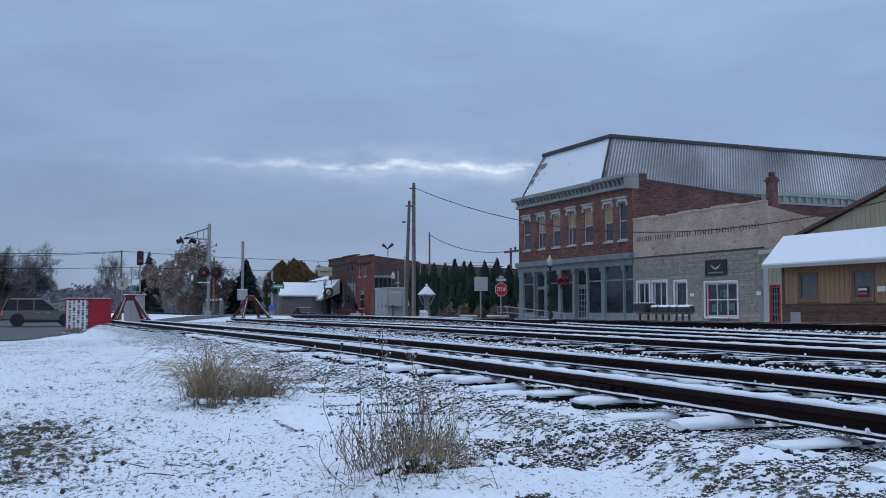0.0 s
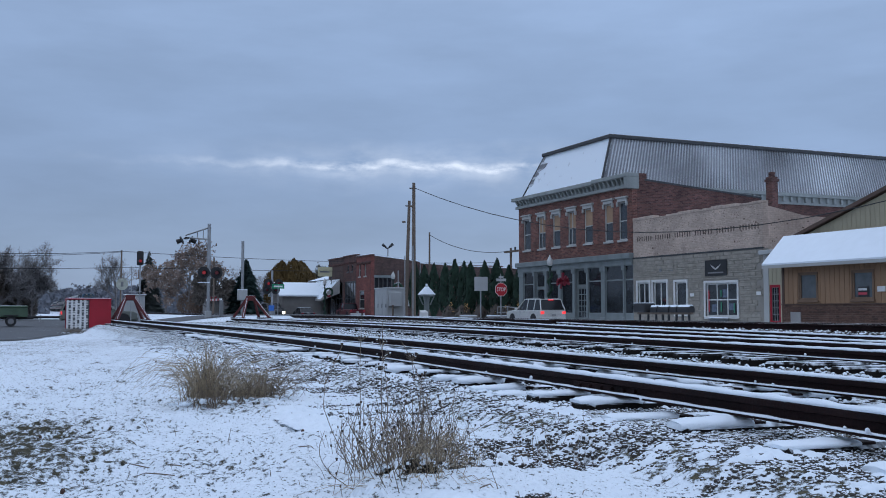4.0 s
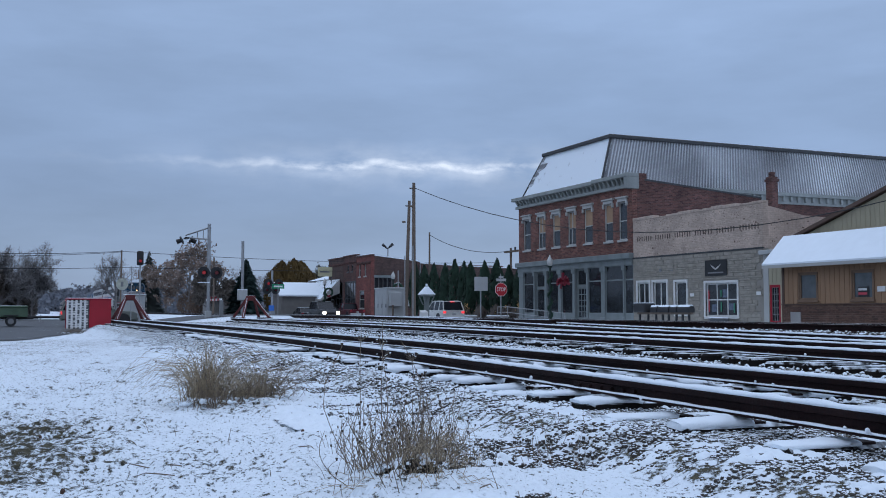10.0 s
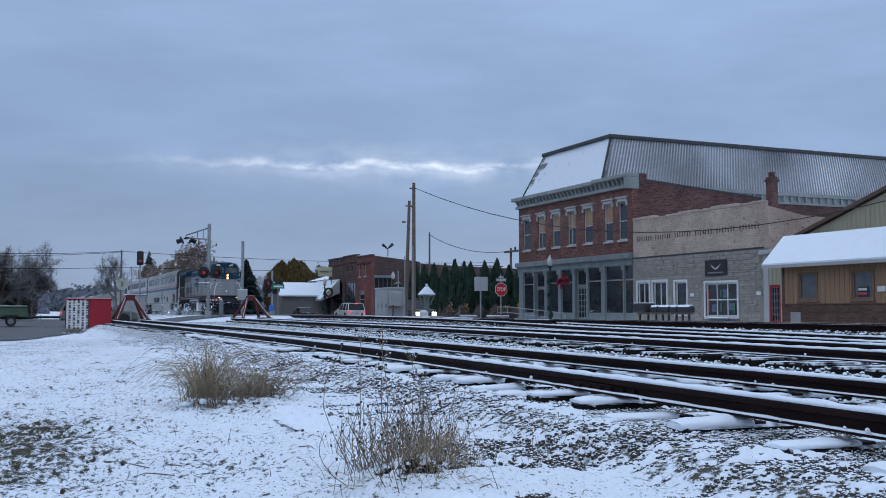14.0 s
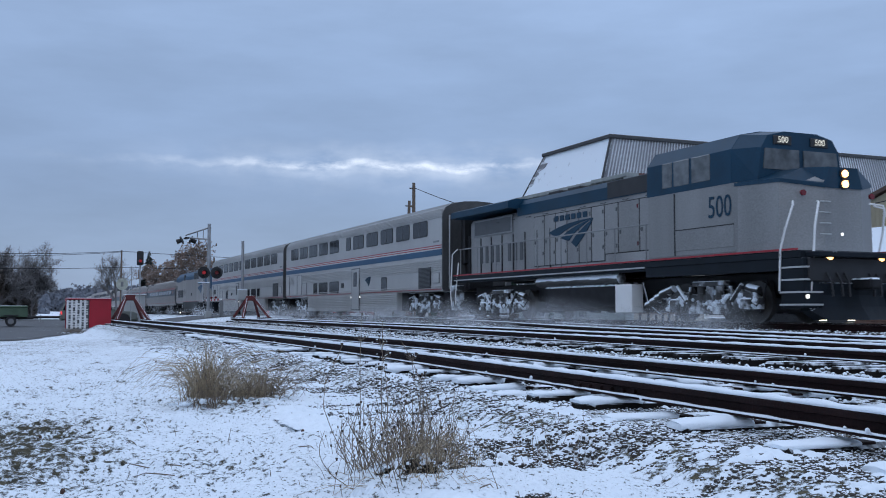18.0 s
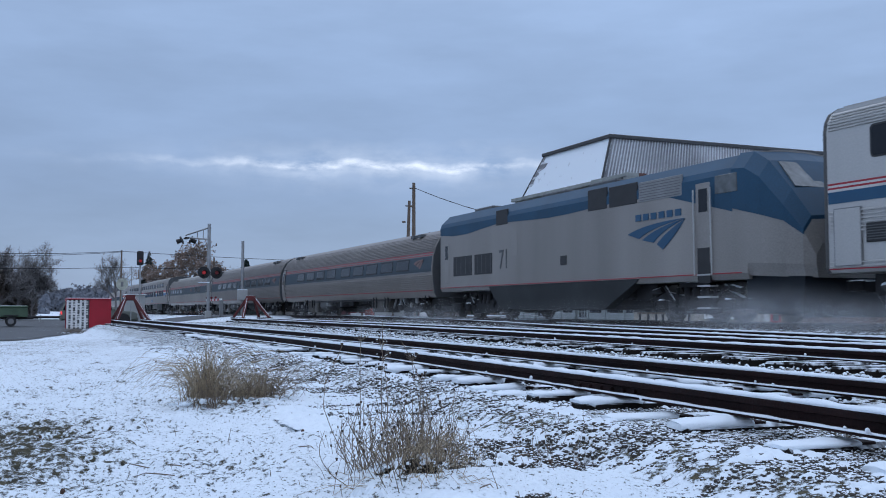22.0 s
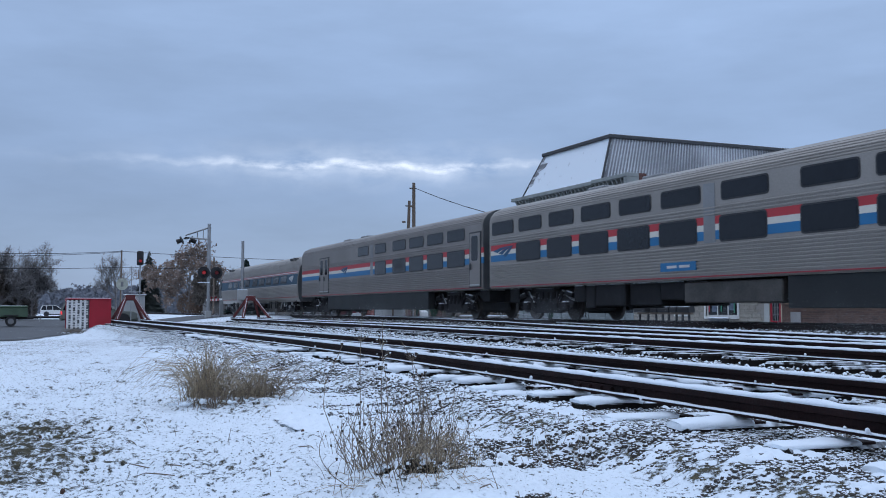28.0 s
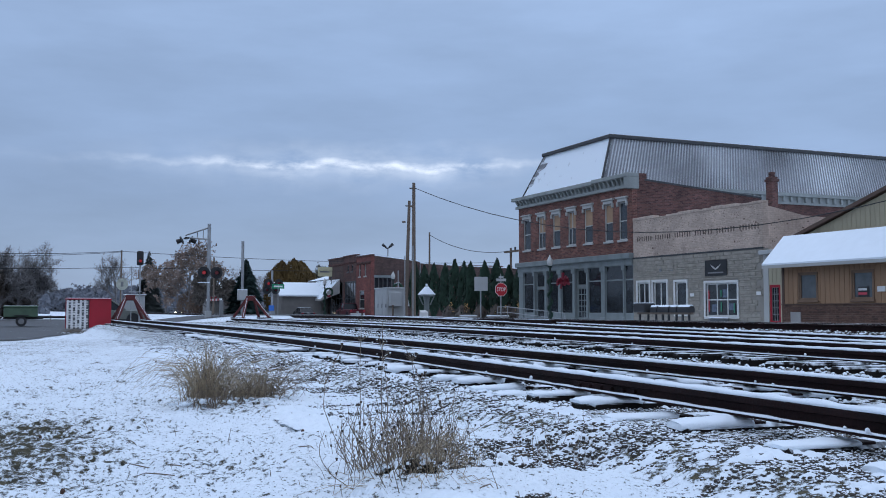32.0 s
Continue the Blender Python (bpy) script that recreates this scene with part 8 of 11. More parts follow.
WINDOW_BROWN = mat("tan_window_trim", (0.20, 0.125, 0.08), 0.7, 0, 0.2, 2, 30, 0.1)
# The sky's reflection is put into the paler pane colour.
GLASS_PALE = mat("painted_sky_window_glass", (0.085, 0.098, 0.105), 0.06, 0, 0.4, 0.8, 3, 0.0, spec=0.6)
BRICK_PIECE = mat("brown_brick", (0.13, 0.07, 0.05), 0.88, 0, 0.45, 6, 40, 0.4)
mansard_block()
narrow_bay()
storefront()
stone_building()
yellow_building()
tan_shop()


def far_brick_row():
    root = thing("far_brick_block", pose(0, 0, 0), "row of dark red brick shops with a stepped parapet", "building", "street buildings")
    x1, y1 = -109.75, FY + 26
    blocks = [(-126.9, -120.45, 7.75, BRICK_BROWN), (-120.4, -115.25, 7.85, BRICK_DARK), (-115.2, x1, 7.55, BRICK_ROW)]
    for i, (a, b, h, m) in enumerate(blocks):
        if i < 2:
            holes = [(a + 0.45, b - 0.35, 0.5, 4.75)] + [(a + 1.6 + 1.6 * k, a + 2.2 + 1.6 * k, 5.95, 6.75) for k in range(2 if i else 0)]
        else:
            holes = [(a + 0.9, a + 1.6, 5.2, 6.7), (a + 3.0, a + 3.7, 5.2, 6.7), (a + 1.1, a + 3.0, 1.3, 3.5)]
        part("front_wall", wall_with_openings(Geo(), a, b, FY, FY + 0.4, 0.1, h, holes), m, root)
        for j, (xa, xb, za, zb) in enumerate(holes):
            big = zb - za > 3
            sash_window(root, xa, xb, za, zb, FY, GREY_DARK if big or i == 1 else TRIM_WHITE, not big, 3 if big else 0, 1, None)
        g = Geo().box(a, b, FY - 0.12, FY + 0.5, h, h + 0.16, 0.02)
        part("parapet_cap", g, BRICK_DARK, root)
        part("cap_snow", Geo().box(a + 0.02, b - 0.02, FY - 0.08, FY + 0.46, h + 0.16, h + 0.21, 0.02), SNOW, root)
        part("belt_course", Geo().box(a, b, FY - 0.08, FY, h - 0.75, h - 0.60), BRICK_DARK, root)
        g = Geo()
        x = a + 0.1
        while x < b - 0.2:
            g.box(x, x + 0.12, FY - 0.07, FY, h - 0.95, h - 0.75)
            x += 0.3
        part("dentil_row", g, BRICK_DARK, root)
    # flank along the side street: a shop window at the corner, then plain brick that steps down
    part("side_wall", Geo().prism([(FY + 0.4, 5.2), (y1, 5.2), (y1, 6.2), (FY + 12, 6.5), (FY + 6.2, 6.75), (FY + 6.2, 6.95), (FY + 0.4, 7.55)], x1 - 0.4, x1), BRICK_BROWN, root)
    part("side_wall", Geo().box(x1 - 0.4, x1, FY + 2.6, y1, 0, 5.2), BRICK_BROWN, root)
    part("side_coping", Geo().prism([(FY + 0.4, 7.55), (FY + 6.2, 6.95), (FY + 6.2, 7.06), (FY + 0.4, 7.68)], x1 - 0.45, x1 + 0.05), SNOW, root, "snowy sloping coping")
    part("side_coping", Geo().prism([(FY + 6.3, 6.75), (FY + 12, 6.5), (y1, 6.2), (y1, 6.3), (FY + 12, 6.6), (FY + 6.3, 6.85)], x1 - 0.45, x1 + 0.05), SNOW, root, "snowy sloping coping")
    part("side_fascia", Geo().box(x1 - 0.1, x1 + 0.12, FY + 0.35, FY + 2.7, 4.95, 5.25, 0.02), TRIM_GREY, root)
    w = new("corner_window")
    w.parent = root
    part("bulkhead", Geo().box(x1 - 0.3, x1, FY + 0.4, FY + 2.6, 0, 0.7), BRICK_DARK, w)
    for k in range(5):
        y = FY + 0.4 + 0.53 * k
        part("mullion", Geo().box(x1 - 0.12, x1 - 0.02, y, y + 0.09, 0.7, 4.95), GREY_DARK, w)
    part("pane", Geo().box(x1 - 0.09, x1 - 0.08, FY + 0.4, FY + 2.6, 0.7, 4.95), GLASS_HOUSE, w)
    for y in (FY + 3.6, FY + 4.6):
        part("wall_meter", Geo().box(x1, x1 + 0.2, y, y + 0.5, 1.6, 2.4, 0.03), ALU, root)
    part("downpipe", Geo().tube([(x1 + 0.08, FY + 6.2, 0), (x1 + 0.08, FY + 6.2, 6.7)], 0.06, 6), GALV, root)
    part("room_back", Geo().box(-126.6, x1 - 0.4, FY + 4.0, FY + 4.1, 0.1, 6.0), ROOM, root)
    part("roof", Geo().box(-126.6, x1 - 0.4, FY + 0.4, y1, 6.0, 6.1), CONCRETE_SNOW, root)
    part("side_wall", Geo().box(-126.9, -126.5, FY + 0.4, y1, 0, 7.5), BRICK_DARK, root)
    part("roof_vent", Geo().tube([(-112.2, FY + 3, 6.0), (-112.2, FY + 3, 8.6)], 0.07, 8), GALV, root)
    part("vent_horn", Geo().tube([(-112.9, FY + 2.6, 9.1), (-112.3, FY + 3, 8.6), (-111.6, FY + 3.4, 9.1)], [0.20, 0.09, 0.20], 8), BLACK, root)
    g = Geo().loft([[(-131.8, FY - 0.2, 3.3), (-121.3, FY - 0.2, 3.3), (-121.3, FY - 0.2, 5.1), (-131.8, FY - 0.2, 5.1)], [(-131.8, FY - 2.4, 2.3), (-122.6, FY - 2.4, 2.3), (-122.6, FY - 2.4, 2.55), (-131.8, FY - 2.4, 2.55)]])
    part("slanted_awning", g, CONCRETE_SNOW, root, "large slanted awning under snow")
    part("awning_shop", Geo().box(-136, -127.0, FY, FY + 12, 0, 5.2), SIDING_GREY, root, "low grey shop beside the brick row")
    part("shop_roof", Geo().prism([(FY - 0.3, 5.2), (FY + 12, 5.2), (FY + 6, 7.0)], -136.2, -127.0), SNOW, root, "snow-covered low gable roof")
    return root


def grey_house(name, x, y, label):
    root = thing(name, pose(x, y, 0, 0, 0, 90), label, "house", "street buildings")
    hx, hy, ze, zr = 2.6, 2.6, 3.0, 4.6
    part("wall", Geo().box(-hx, hx, -hy, hy, 0, ze), SIDING_GREY, root)
    for sd in (-1, 1):
        part("roof_slope", Geo().prism([(sd * (hy + 0.4), ze - 0.1), (0, zr), (0, zr + 0.2), (sd * (hy + 0.4), ze + 0.1)], -hx - 0.4, hx + 0.4), SNOW, root, "snow-covered roof slope")
    for e in (-1, 1):
        part("gable", Geo().prism([(-hy, ze), (hy, ze), (0, zr)], e * hx - 0.1, e * hx + 0.1), SIDING_GREY, root)
    part("door", Geo().box(hx - 0.02, hx + 0.08, -0.5, 0.5, 0, 2.1, 0.02), WHITE_PAINT, root)
    part("window", Geo().box(hx - 0.02, hx + 0.08, 1.0, 1.9, 1.0, 2.0, 0.02), GLASS_HOUSE, root)
    part("fascia", Geo().box(hx + 0.3, hx + 0.45, -hy - 0.4, -hy + 0.1, ze - 0.2, ze), GREY_DARK, root)
    return root


SIDING_GREY = mat("dull_grey_siding", (0.20, 0.19, 0.18), 0.75, 0, 0.15, 1.5, 30, 0.1)
BRICK_ROW = mat("bright_red_brick", (0.165, 0.050, 0.040), 0.88, 0, 0.35, 0.9, 18, 0.4, bricks=(1.3, 1.8, 2.0))
far_brick_row()
grey_house("grey_outbuilding", -127.5, 34.2, "low grey building with a snow-covered gable roof")
grey_house("grey_house", -134.0, 26.2, "small pale house behind the crossing trees")


def sidewalk():
    solid("pavement", Geo().box(-130, -15, 35.7, FY + 0.2, -0.3, 0.13, 0.02), CONCRETE_SNOW, "snowy concrete pavement along the shops", "pavement", kind="structure")


sidewalk()

# ---------------------------------------------------------------- poles, signs and crossing gear
def utility_pole(name, x, y, h, label, r=0.14, arms=True, lean=0.0):
    z = ground_z(x, y)
    root = thing(name, pose(x, y, z), label, "utility pole", "utility poles")
    part("pole", Geo().tube([(0, 0, -0.3), (0, lean * 0.5, h * 0.5), (0, lean, h)], [r, r * 0.88, r * 0.7], 10), WOOD_POLE, root)
    if arms:
        part("transformer_bracket", Geo().box(-0.06, 0.06, -0.24, 0.0, h - 1.5, h - 1.38, 0.02), WOOD_POLE, root)
        part("insulator", Geo().tube([(0, lean - 0.12, h - 0.35), (0, lean - 0.28, h - 0.35)], 0.05, 8), GREY_MID, root)
        part("conduit", Geo().tube([(0.16, -0.1, 0), (0.14, -0.1, h * 0.55)], 0.035, 6), GALV, root)
    return root


utility_pole("utility_pole", -55.0, 22.0, 8.5, "tall weathered wooden utility pole with a bracket", 0.14)
utility_pole("utility_pole", -61.1, 23.85, 8.3, "slightly leaning wooden utility pole beside another", 0.14, lean=0.27)
utility_pole("utility_pole", -101.0, 42.3, 9.8, "plain wooden utility pole behind the shrubs", 0.13, False)
utility_pole("utility_pole", -120.0, 22.0, 7.5, "distant wooden utility pole", 0.13, False)
utility_pole("utility_pole", -122.0, 11.5, 8.2, "distant wooden utility pole beyond the crossing", 0.13, False)
utility_pole("utility_pole", -118.0, -2.5, 6.0, "pale slim pole beside the bare trees", 0.11, False)


def double_pole():
    root = thing("platform_pole", pose(-88.5, 44.5, 0), "wooden double pole carrying a lamp platform", "utility pole", "utility poles")
    for dx in (2.9,):
        part("pole", Geo().tube([(dx, 0, 0), (dx, 0, 7.2)], [0.14, 0.11], 8), WOOD_POLE, root)
    part("crossarm", Geo().box(1.6, 4.4, -0.1, 0.1, 6.75, 6.95, 0.01), WOOD_POLE, root)
    part("insulator", Geo().tube([(3.8, 0, 6.95), (3.8, 0, 7.25)], 0.10, 8), GREY_DARK, root)


double_pole()


def wire(name, a, b, sag, r=0.018, label="dark overhead wire slung between poles"):
    a, b = Vector(a), Vector(b)
    pts = []
    for i in range(17):
        t = i / 16
        p = a.lerp(b, t)
        p.z -= sag * 4 * t * (1 - t)
        pts.append(p)
    return solid(name, Geo().tube(pts, r, 5), BLACK, label, "wire", "overhead wires")


wire("overhead_wire", (-54.8, 22.0, 8.45), (-25.0, 34.0, 6.5), 2.6, 0.022)
wire("overhead_wire", (-101.0, 42.3, 9.5), (-85.5, 44.5, 6.9), 0.8, 0.03)
wire("overhead_wire", (-118.0, -2.5, 7.0), (-122.0, 11.5, 8.0), 0.1, 0.03)
wire("overhead_wire", (-118.0, -14.0, 7.8), (-122.0, 11.5, 8.1), 0.5, 0.03)
wire("overhead_wire", (-122.0, 11.5, 8.1), (-120.0, 60.0, 7.6), 0.5, 0.03)
wire("overhead_wire", (-118.0, -14.0, 5.9), (-122.0, 11.5, 6.2), 0.3, 0.03)
wire("overhead_wire", (-122.0, 11.5, 6.2), (-120.0, 60.0, 6.6), 0.3, 0.03)


def crossing_head(root, x, y, z, lit=True, facing=1.0, spread=0.42, lit_both=True):
    """Two flashing lamps with round hoods on a bar; they face +x."""
    part("lamp_bar", Geo().tube([(x, y - spread - 0.1, z), (x, y + spread + 0.1, z)], 0.04, 6), BLACK, root)
    for k, dy in enumerate((-spread, spread)):
        h = part("lamp", Geo().disc((x + 0.10, y + dy, z), (1, 0, 0), 0.40, 0.04, 24), BLACK, root)
        part("hood", Geo().tube([(x + 0.10, y + dy, z), (x + 0.40, y + dy, z - 0.02)], 0.19, 14, False), BLACK, h)
        part("lens", Geo().disc((x + 0.15, y + dy, z), (1, 0, 0), 0.12, 0.04, 16), (RED_LIT if k == 0 else RED_DIM) if lit else LENS_OFF, h, "glowing red lens")


LENS_OFF = mat("dark_red_lens", (0.10, 0.012, 0.018), 0.15, 0, 0.2, 4, 30, 0.0)


def cantilever():
    z = ground_z(-66.8, 11.9)
    root = thing("crossing_signal", pose(-66.8, 11.9, z - 0.05), "cantilevered railway crossing signal with red flashing lamps", "crossing signal", "crossing signals")
    part("mast", Geo().tube([(0, 0, 0), (0, 0, 6.35)], 0.115, 12), GALV, root)
    part("mast_sleeve", Geo().tube([(0, 0, 3.6), (0, 0, 4.2)], 0.15, 12), GALV, root)
    g2 = Geo()
    g2.tube([(0, 0, 6.1), (-1.6, -1.3, 5.65)], 0.05, 6)
    g2.tube([(0, 0, 5.3), (-1.6, -1.3, 5.5)], 0.05, 6)
    g2.tube([(-0.8, -0.65, 5.88), (-0.8, -0.65, 5.4)], 0.03, 6)
    g2.tube([(-0.4, -0.32, 6.0), (-0.4, -0.32, 5.34)], 0.025, 6)
    part("arm", g2, GALV, root, "short braced arm")
    for k, (dx, dy) in enumerate(((-1.6, -1.25),)):
        h = part("arm_lamp", Geo().box(dx - 0.5, dx + 0.5, dy - 0.12, dy + 0.12, 5.40, 5.50, 0.01), BLACK, root)
        for e in (-0.28, 0.28):
            part("backplate", Geo().disc((dx + e * 0.6, dy + e, 5.32), (0.4, 0.9 , -0.45 if e > 0 else 0.45), 0.28, 0.05, 16), BLACK, h)
            part("hood", Geo().tube([(dx + e * 0.6, dy + e, 5.32), (dx + e * 1.0, dy + e * 2.1, 5.20)], [0.12, 0.17], 10, False), BLACK, h)
    crossing_head(root, 0.2, 0.05, 3.05)
    part("hood_snow", Geo().box(0.2, 0.5, -0.75, 0.0, 2.36, 2.42, 0.02), SNOW, root)
    part("base_case", Geo().box(-0.2, 0.2, -0.2, 0.2, 0.0, 0.5, 0.03), ALU, root)
    return root


cantilever()


def gate_arm(x, y, z, length, label):
    root = thing("crossing_gate", pose(x, y, ground_z(x, y)), label, "crossing gate", "crossing gates")
    part("stand", Geo().box(-0.12, 0.12, -0.12, 0.12, 0, 1.1, 0.02), GREY_MID, root)
    n = 9
    for k in range(n):
        a, b = k / n * length, (k + 1) / n * length
        part("stripe", Geo().box(-a - (b - a), -a, -0.05, 0.05, z - 0.07, z + 0.07), RED_PAINT if k % 2 else WHITE_PAINT, root)
    for k in range(3):
        part("gate_lamp", Geo().disc((-length * (0.35 + 0.3 * k), -0.02, z + 0.16), (1, 0, 0), 0.08, 0.12, 10), RED_DIM, root, "red gate lamp")
    return root


gate_arm(-65.9, 12.6, 1.15, 5.5, "lowered red and white crossing gate")


def far_signal():
    root = thing("crossing_signal", pose(-88.9, 21.6, ground_z(-88.9, 21.6) - 0.02), "railway crossing signal on the far side with red lamps", "crossing signal", "crossing signals")
    part("mast", Geo().tube([(0, 0, 0), (0, 0, 4.7)], 0.10, 10), GALV, root)
    crossing_head(root, 0.1, 0.1, 3.5, spread=0.48)
    crossing_head(root, 0.0, -0.1, 2.9, spread=0.4, lit=False)
    part("base_case", Geo().box(-0.2, 0.2, -0.25, 0.25, 0, 1.1, 0.03), GREY_MID, root)
    part("emergency_sign", Geo().box(0.2, 0.24, -0.35, 0.15, 1.0, 1.5), BLUE_SIGN, root, "small blue notice")


BLUE_SIGN = mat("blue_sign_face", (0.02, 0.12, 0.42), 0.5, 0, 0.1, 3, 30, 0.0)
GREEN_SIGN = mat("green_sign_face", (0.0, 0.22, 0.10), 0.5, 0, 0.1, 3, 30, 0.0)
STOP_RED = mat("stop_sign_red", (0.42, 0.012, 0.02), 0.5, 0, 0.1, 3, 30, 0.0)
far_signal()


def slim_mast():
    root = thing("equipment_mast", pose(-66.9, 14.2, ground_z(-66.9, 14.2) - 0.02), "slim galvanised mast carrying an equipment box", "mast", "trackside gear")
    part("mast", Geo().tube([(0, 0, 0), (0, 0, 5.1)], 0.10, 10), GALV, root)
    part("equipment_box", Geo().box(-0.2, 0.25, -0.32, 0.30, 1.05, 1.75, 0.03), ALU, root)
    part("box_snow", Geo().box(-0.2, 0.25, -0.32, 0.30, 1.75, 1.80, 0.01), SNOW, root)
    return root


slim_mast()


def street_name_sign():
    root = thing("street_name_sign", pose(-66.0, 16.45, ground_z(-66, 16.45) - 0.02), "green street name sign on a thin post", "sign", "signs")
    part("post", Geo().tube([(0, 0, 0), (0, 0, 2.15)], 0.03, 6), GALV, root)
    b = part("blade", Geo().box(-0.02, 0.02, -0.42, 0.42, 1.85, 2.15), GREEN_SIGN, root)
    part("lettering_bar", Geo().box(0.021, 0.026, -0.3, 0.3, 1.95, 2.05), WHITE_PAINT, b)


street_name_sign()


def shed_and_signal():
    root = thing("signal_bungalow", pose(-72.6, 7.25, ground_z(-72.6, 7.25) - 0.03), "pale grey metal signal equipment shed with a snowy roof", "shed", "trackside gear")
    part("wall", Geo().box(-1.2, 1.2, -0.05, 1.1, 0, 2.05, 0.03), ALU, root)
    part("roof", Geo().box(-1.3, 1.3, -0.12, 1.2, 2.05, 2.15, 0.03), CONCRETE_SNOW, root)
    part("door", Geo().box(1.19, 1.24, -0.3, 0.7, 0.1, 1.95, 0.01), ALU, root)
    r2 = thing("railway_signal", pose(-64.4, 7.2, ground_z(-64.4, 7.2) - 0.03), "black railway block signal glowing red on a slim mast", "railway signal", "trackside gear")
    part("mast", Geo().tube([(0, 0, 0), (0, 0, 4.7)], 0.05, 8), GALV, r2)
    h = part("signal_head", Geo().box(-0.16, 0.08, -0.20, 0.20, 3.85, 4.75, 0.05), BLACK, r2)
    part("lens", Geo().disc((0.10, 0.0, 4.12), (1, 0, 0), 0.09, 0.05, 14), RED_LIT, h, "glowing red lens")
    part("visor", Geo().tube([(0.1, 0, 4.12), (0.34, 0, 4.11)], 0.13, 12, False), BLACK, h)
    part("ladder_rail", Geo().tube([(-0.05, -0.5, 0), (-0.05, -0.5, 3.8)], 0.025, 6), GALV, r2)
    part("platform", Geo().box(-0.2, 0.2, -0.65, 0.1, 2.15, 2.2), GALV, r2)
    r3 = thing("warning_disc", pose(-84.0, 8.0, ground_z(-84, 8.0) - 0.03), "round pale yellow railway advance sign on a post", "sign", "signs")
    part("post", Geo().tube([(0, 0, 0), (0, 0, 3.5)], 0.04, 6), GALV, r3)
    part("disc", Geo().disc((0.05, 0, 3.25), (1, 0, 0), 0.48, 0.03, 28), YELLOWISH, r3)
    part("symbol", Geo().box(0.07, 0.08, -0.1, 0.1, 3.05, 3.45), GREY_MID, r3)


YELLOWISH = mat("snow_blurred_sign_face", (0.42, 0.43, 0.36), 0.6, 0, 0.3, 3, 20, 0.1)
shed_and_signal()


def red_box():
    """A red board bin with a snow-streaked louvred end."""
    root = thing("red_bin", pose(-50.2, 3.25, 0.22), "bright red board bin with a snow-streaked louvred panel", "bin", "trackside gear")
    part("front_board", Geo().box(0.28, 0.36, 0.03, 1.02, 0.03, 1.38, 0.01), RED_PAINT, root)
    part("side_board", Geo().box(-0.9, 0.28, 0.94, 1.02, 0.0, 1.38, 0.01), RED_PAINT, root)
    part("rear_board", Geo().box(-0.98, -0.90, -0.98, 1.02, 0.0, 1.38, 0.01), RED_PAINT, root)
    g = Geo().box(0.24, 0.30, -0.98, 0.03, 0.0, 1.36, 0.01)
    lv = part("louvred_panel", g, GREY_DARK, root)
    for i in range(5):
        y0 = -0.95 + i * 0.196
        part("stile", Geo().box(0.30, 0.345, y0 - 0.045, y0 + 0.055, 0.0, 1.36), WHITE_PAINT, lv)
        for k in range(11):
            z = 0.06 + k * 0.118
            part("slat", Geo().prism([(0.30, z), (0.37, z + 0.01), (0.365, z + 0.035), (0.30, z + 0.05 + 0.02 * ((i * 7 + k * 5) % 3))], y0 + 0.06, y0 + 0.145, "y"), WHITE_PAINT if (i * 7 + k * 3) % 4 else GREY_MID, lv)
    part("lid", Geo().box(-1.0, 0.40, -1.02, 1.05, 1.38, 1.43, 0.01), RED_PAINT, root)
    part("lid_snow", Geo().box(-0.95, 0.36, -0.98, 1.0, 1.43, 1.46, 0.012), SNOW, root)


red_box()


def cabinet():
    root = thing("utility_cabinet", pose(-71.4, 26.9, 0), "grey metal utility cabinet with double doors", "cabinet", "trackside gear")
    part("body", Geo().box(-2.6, 0.2, -0.6, 1.0, 0.1, 2.75, 0.03), ALU, root)
    part("top", Geo().box(-2.66, 0.26, -0.66, 1.06, 2.75, 2.86, 0.02), ALU, root)
    for k in range(3):
        d = part("door", Geo().box(-2.5 + 0.9 * k, -1.66 + 0.9 * k, -0.64, -0.6, 0.25, 2.65, 0.01), ALU, root)
        part("handle", Geo().box(-1.78 + 0.9 * k, -1.72 + 0.9 * k, -0.68, -0.64, 1.3, 1.6), GREY_DARK, d)
    part("meter_box", Geo().box(0.2, 0.65, -0.5, 0.4, 1.4, 2.5, 0.03), ALU, root)
    part("post", Geo().tube([(0.9, -0.4, 0), (0.9, -0.4, 1.5)], 0.07, 8), WOOD_POLE, root)
    part("service_mast", Geo().tube([(-0.6, 0.6, 2.8), (-0.6, 0.6, 4.2)], 0.05, 6), GALV, root)


cabinet()


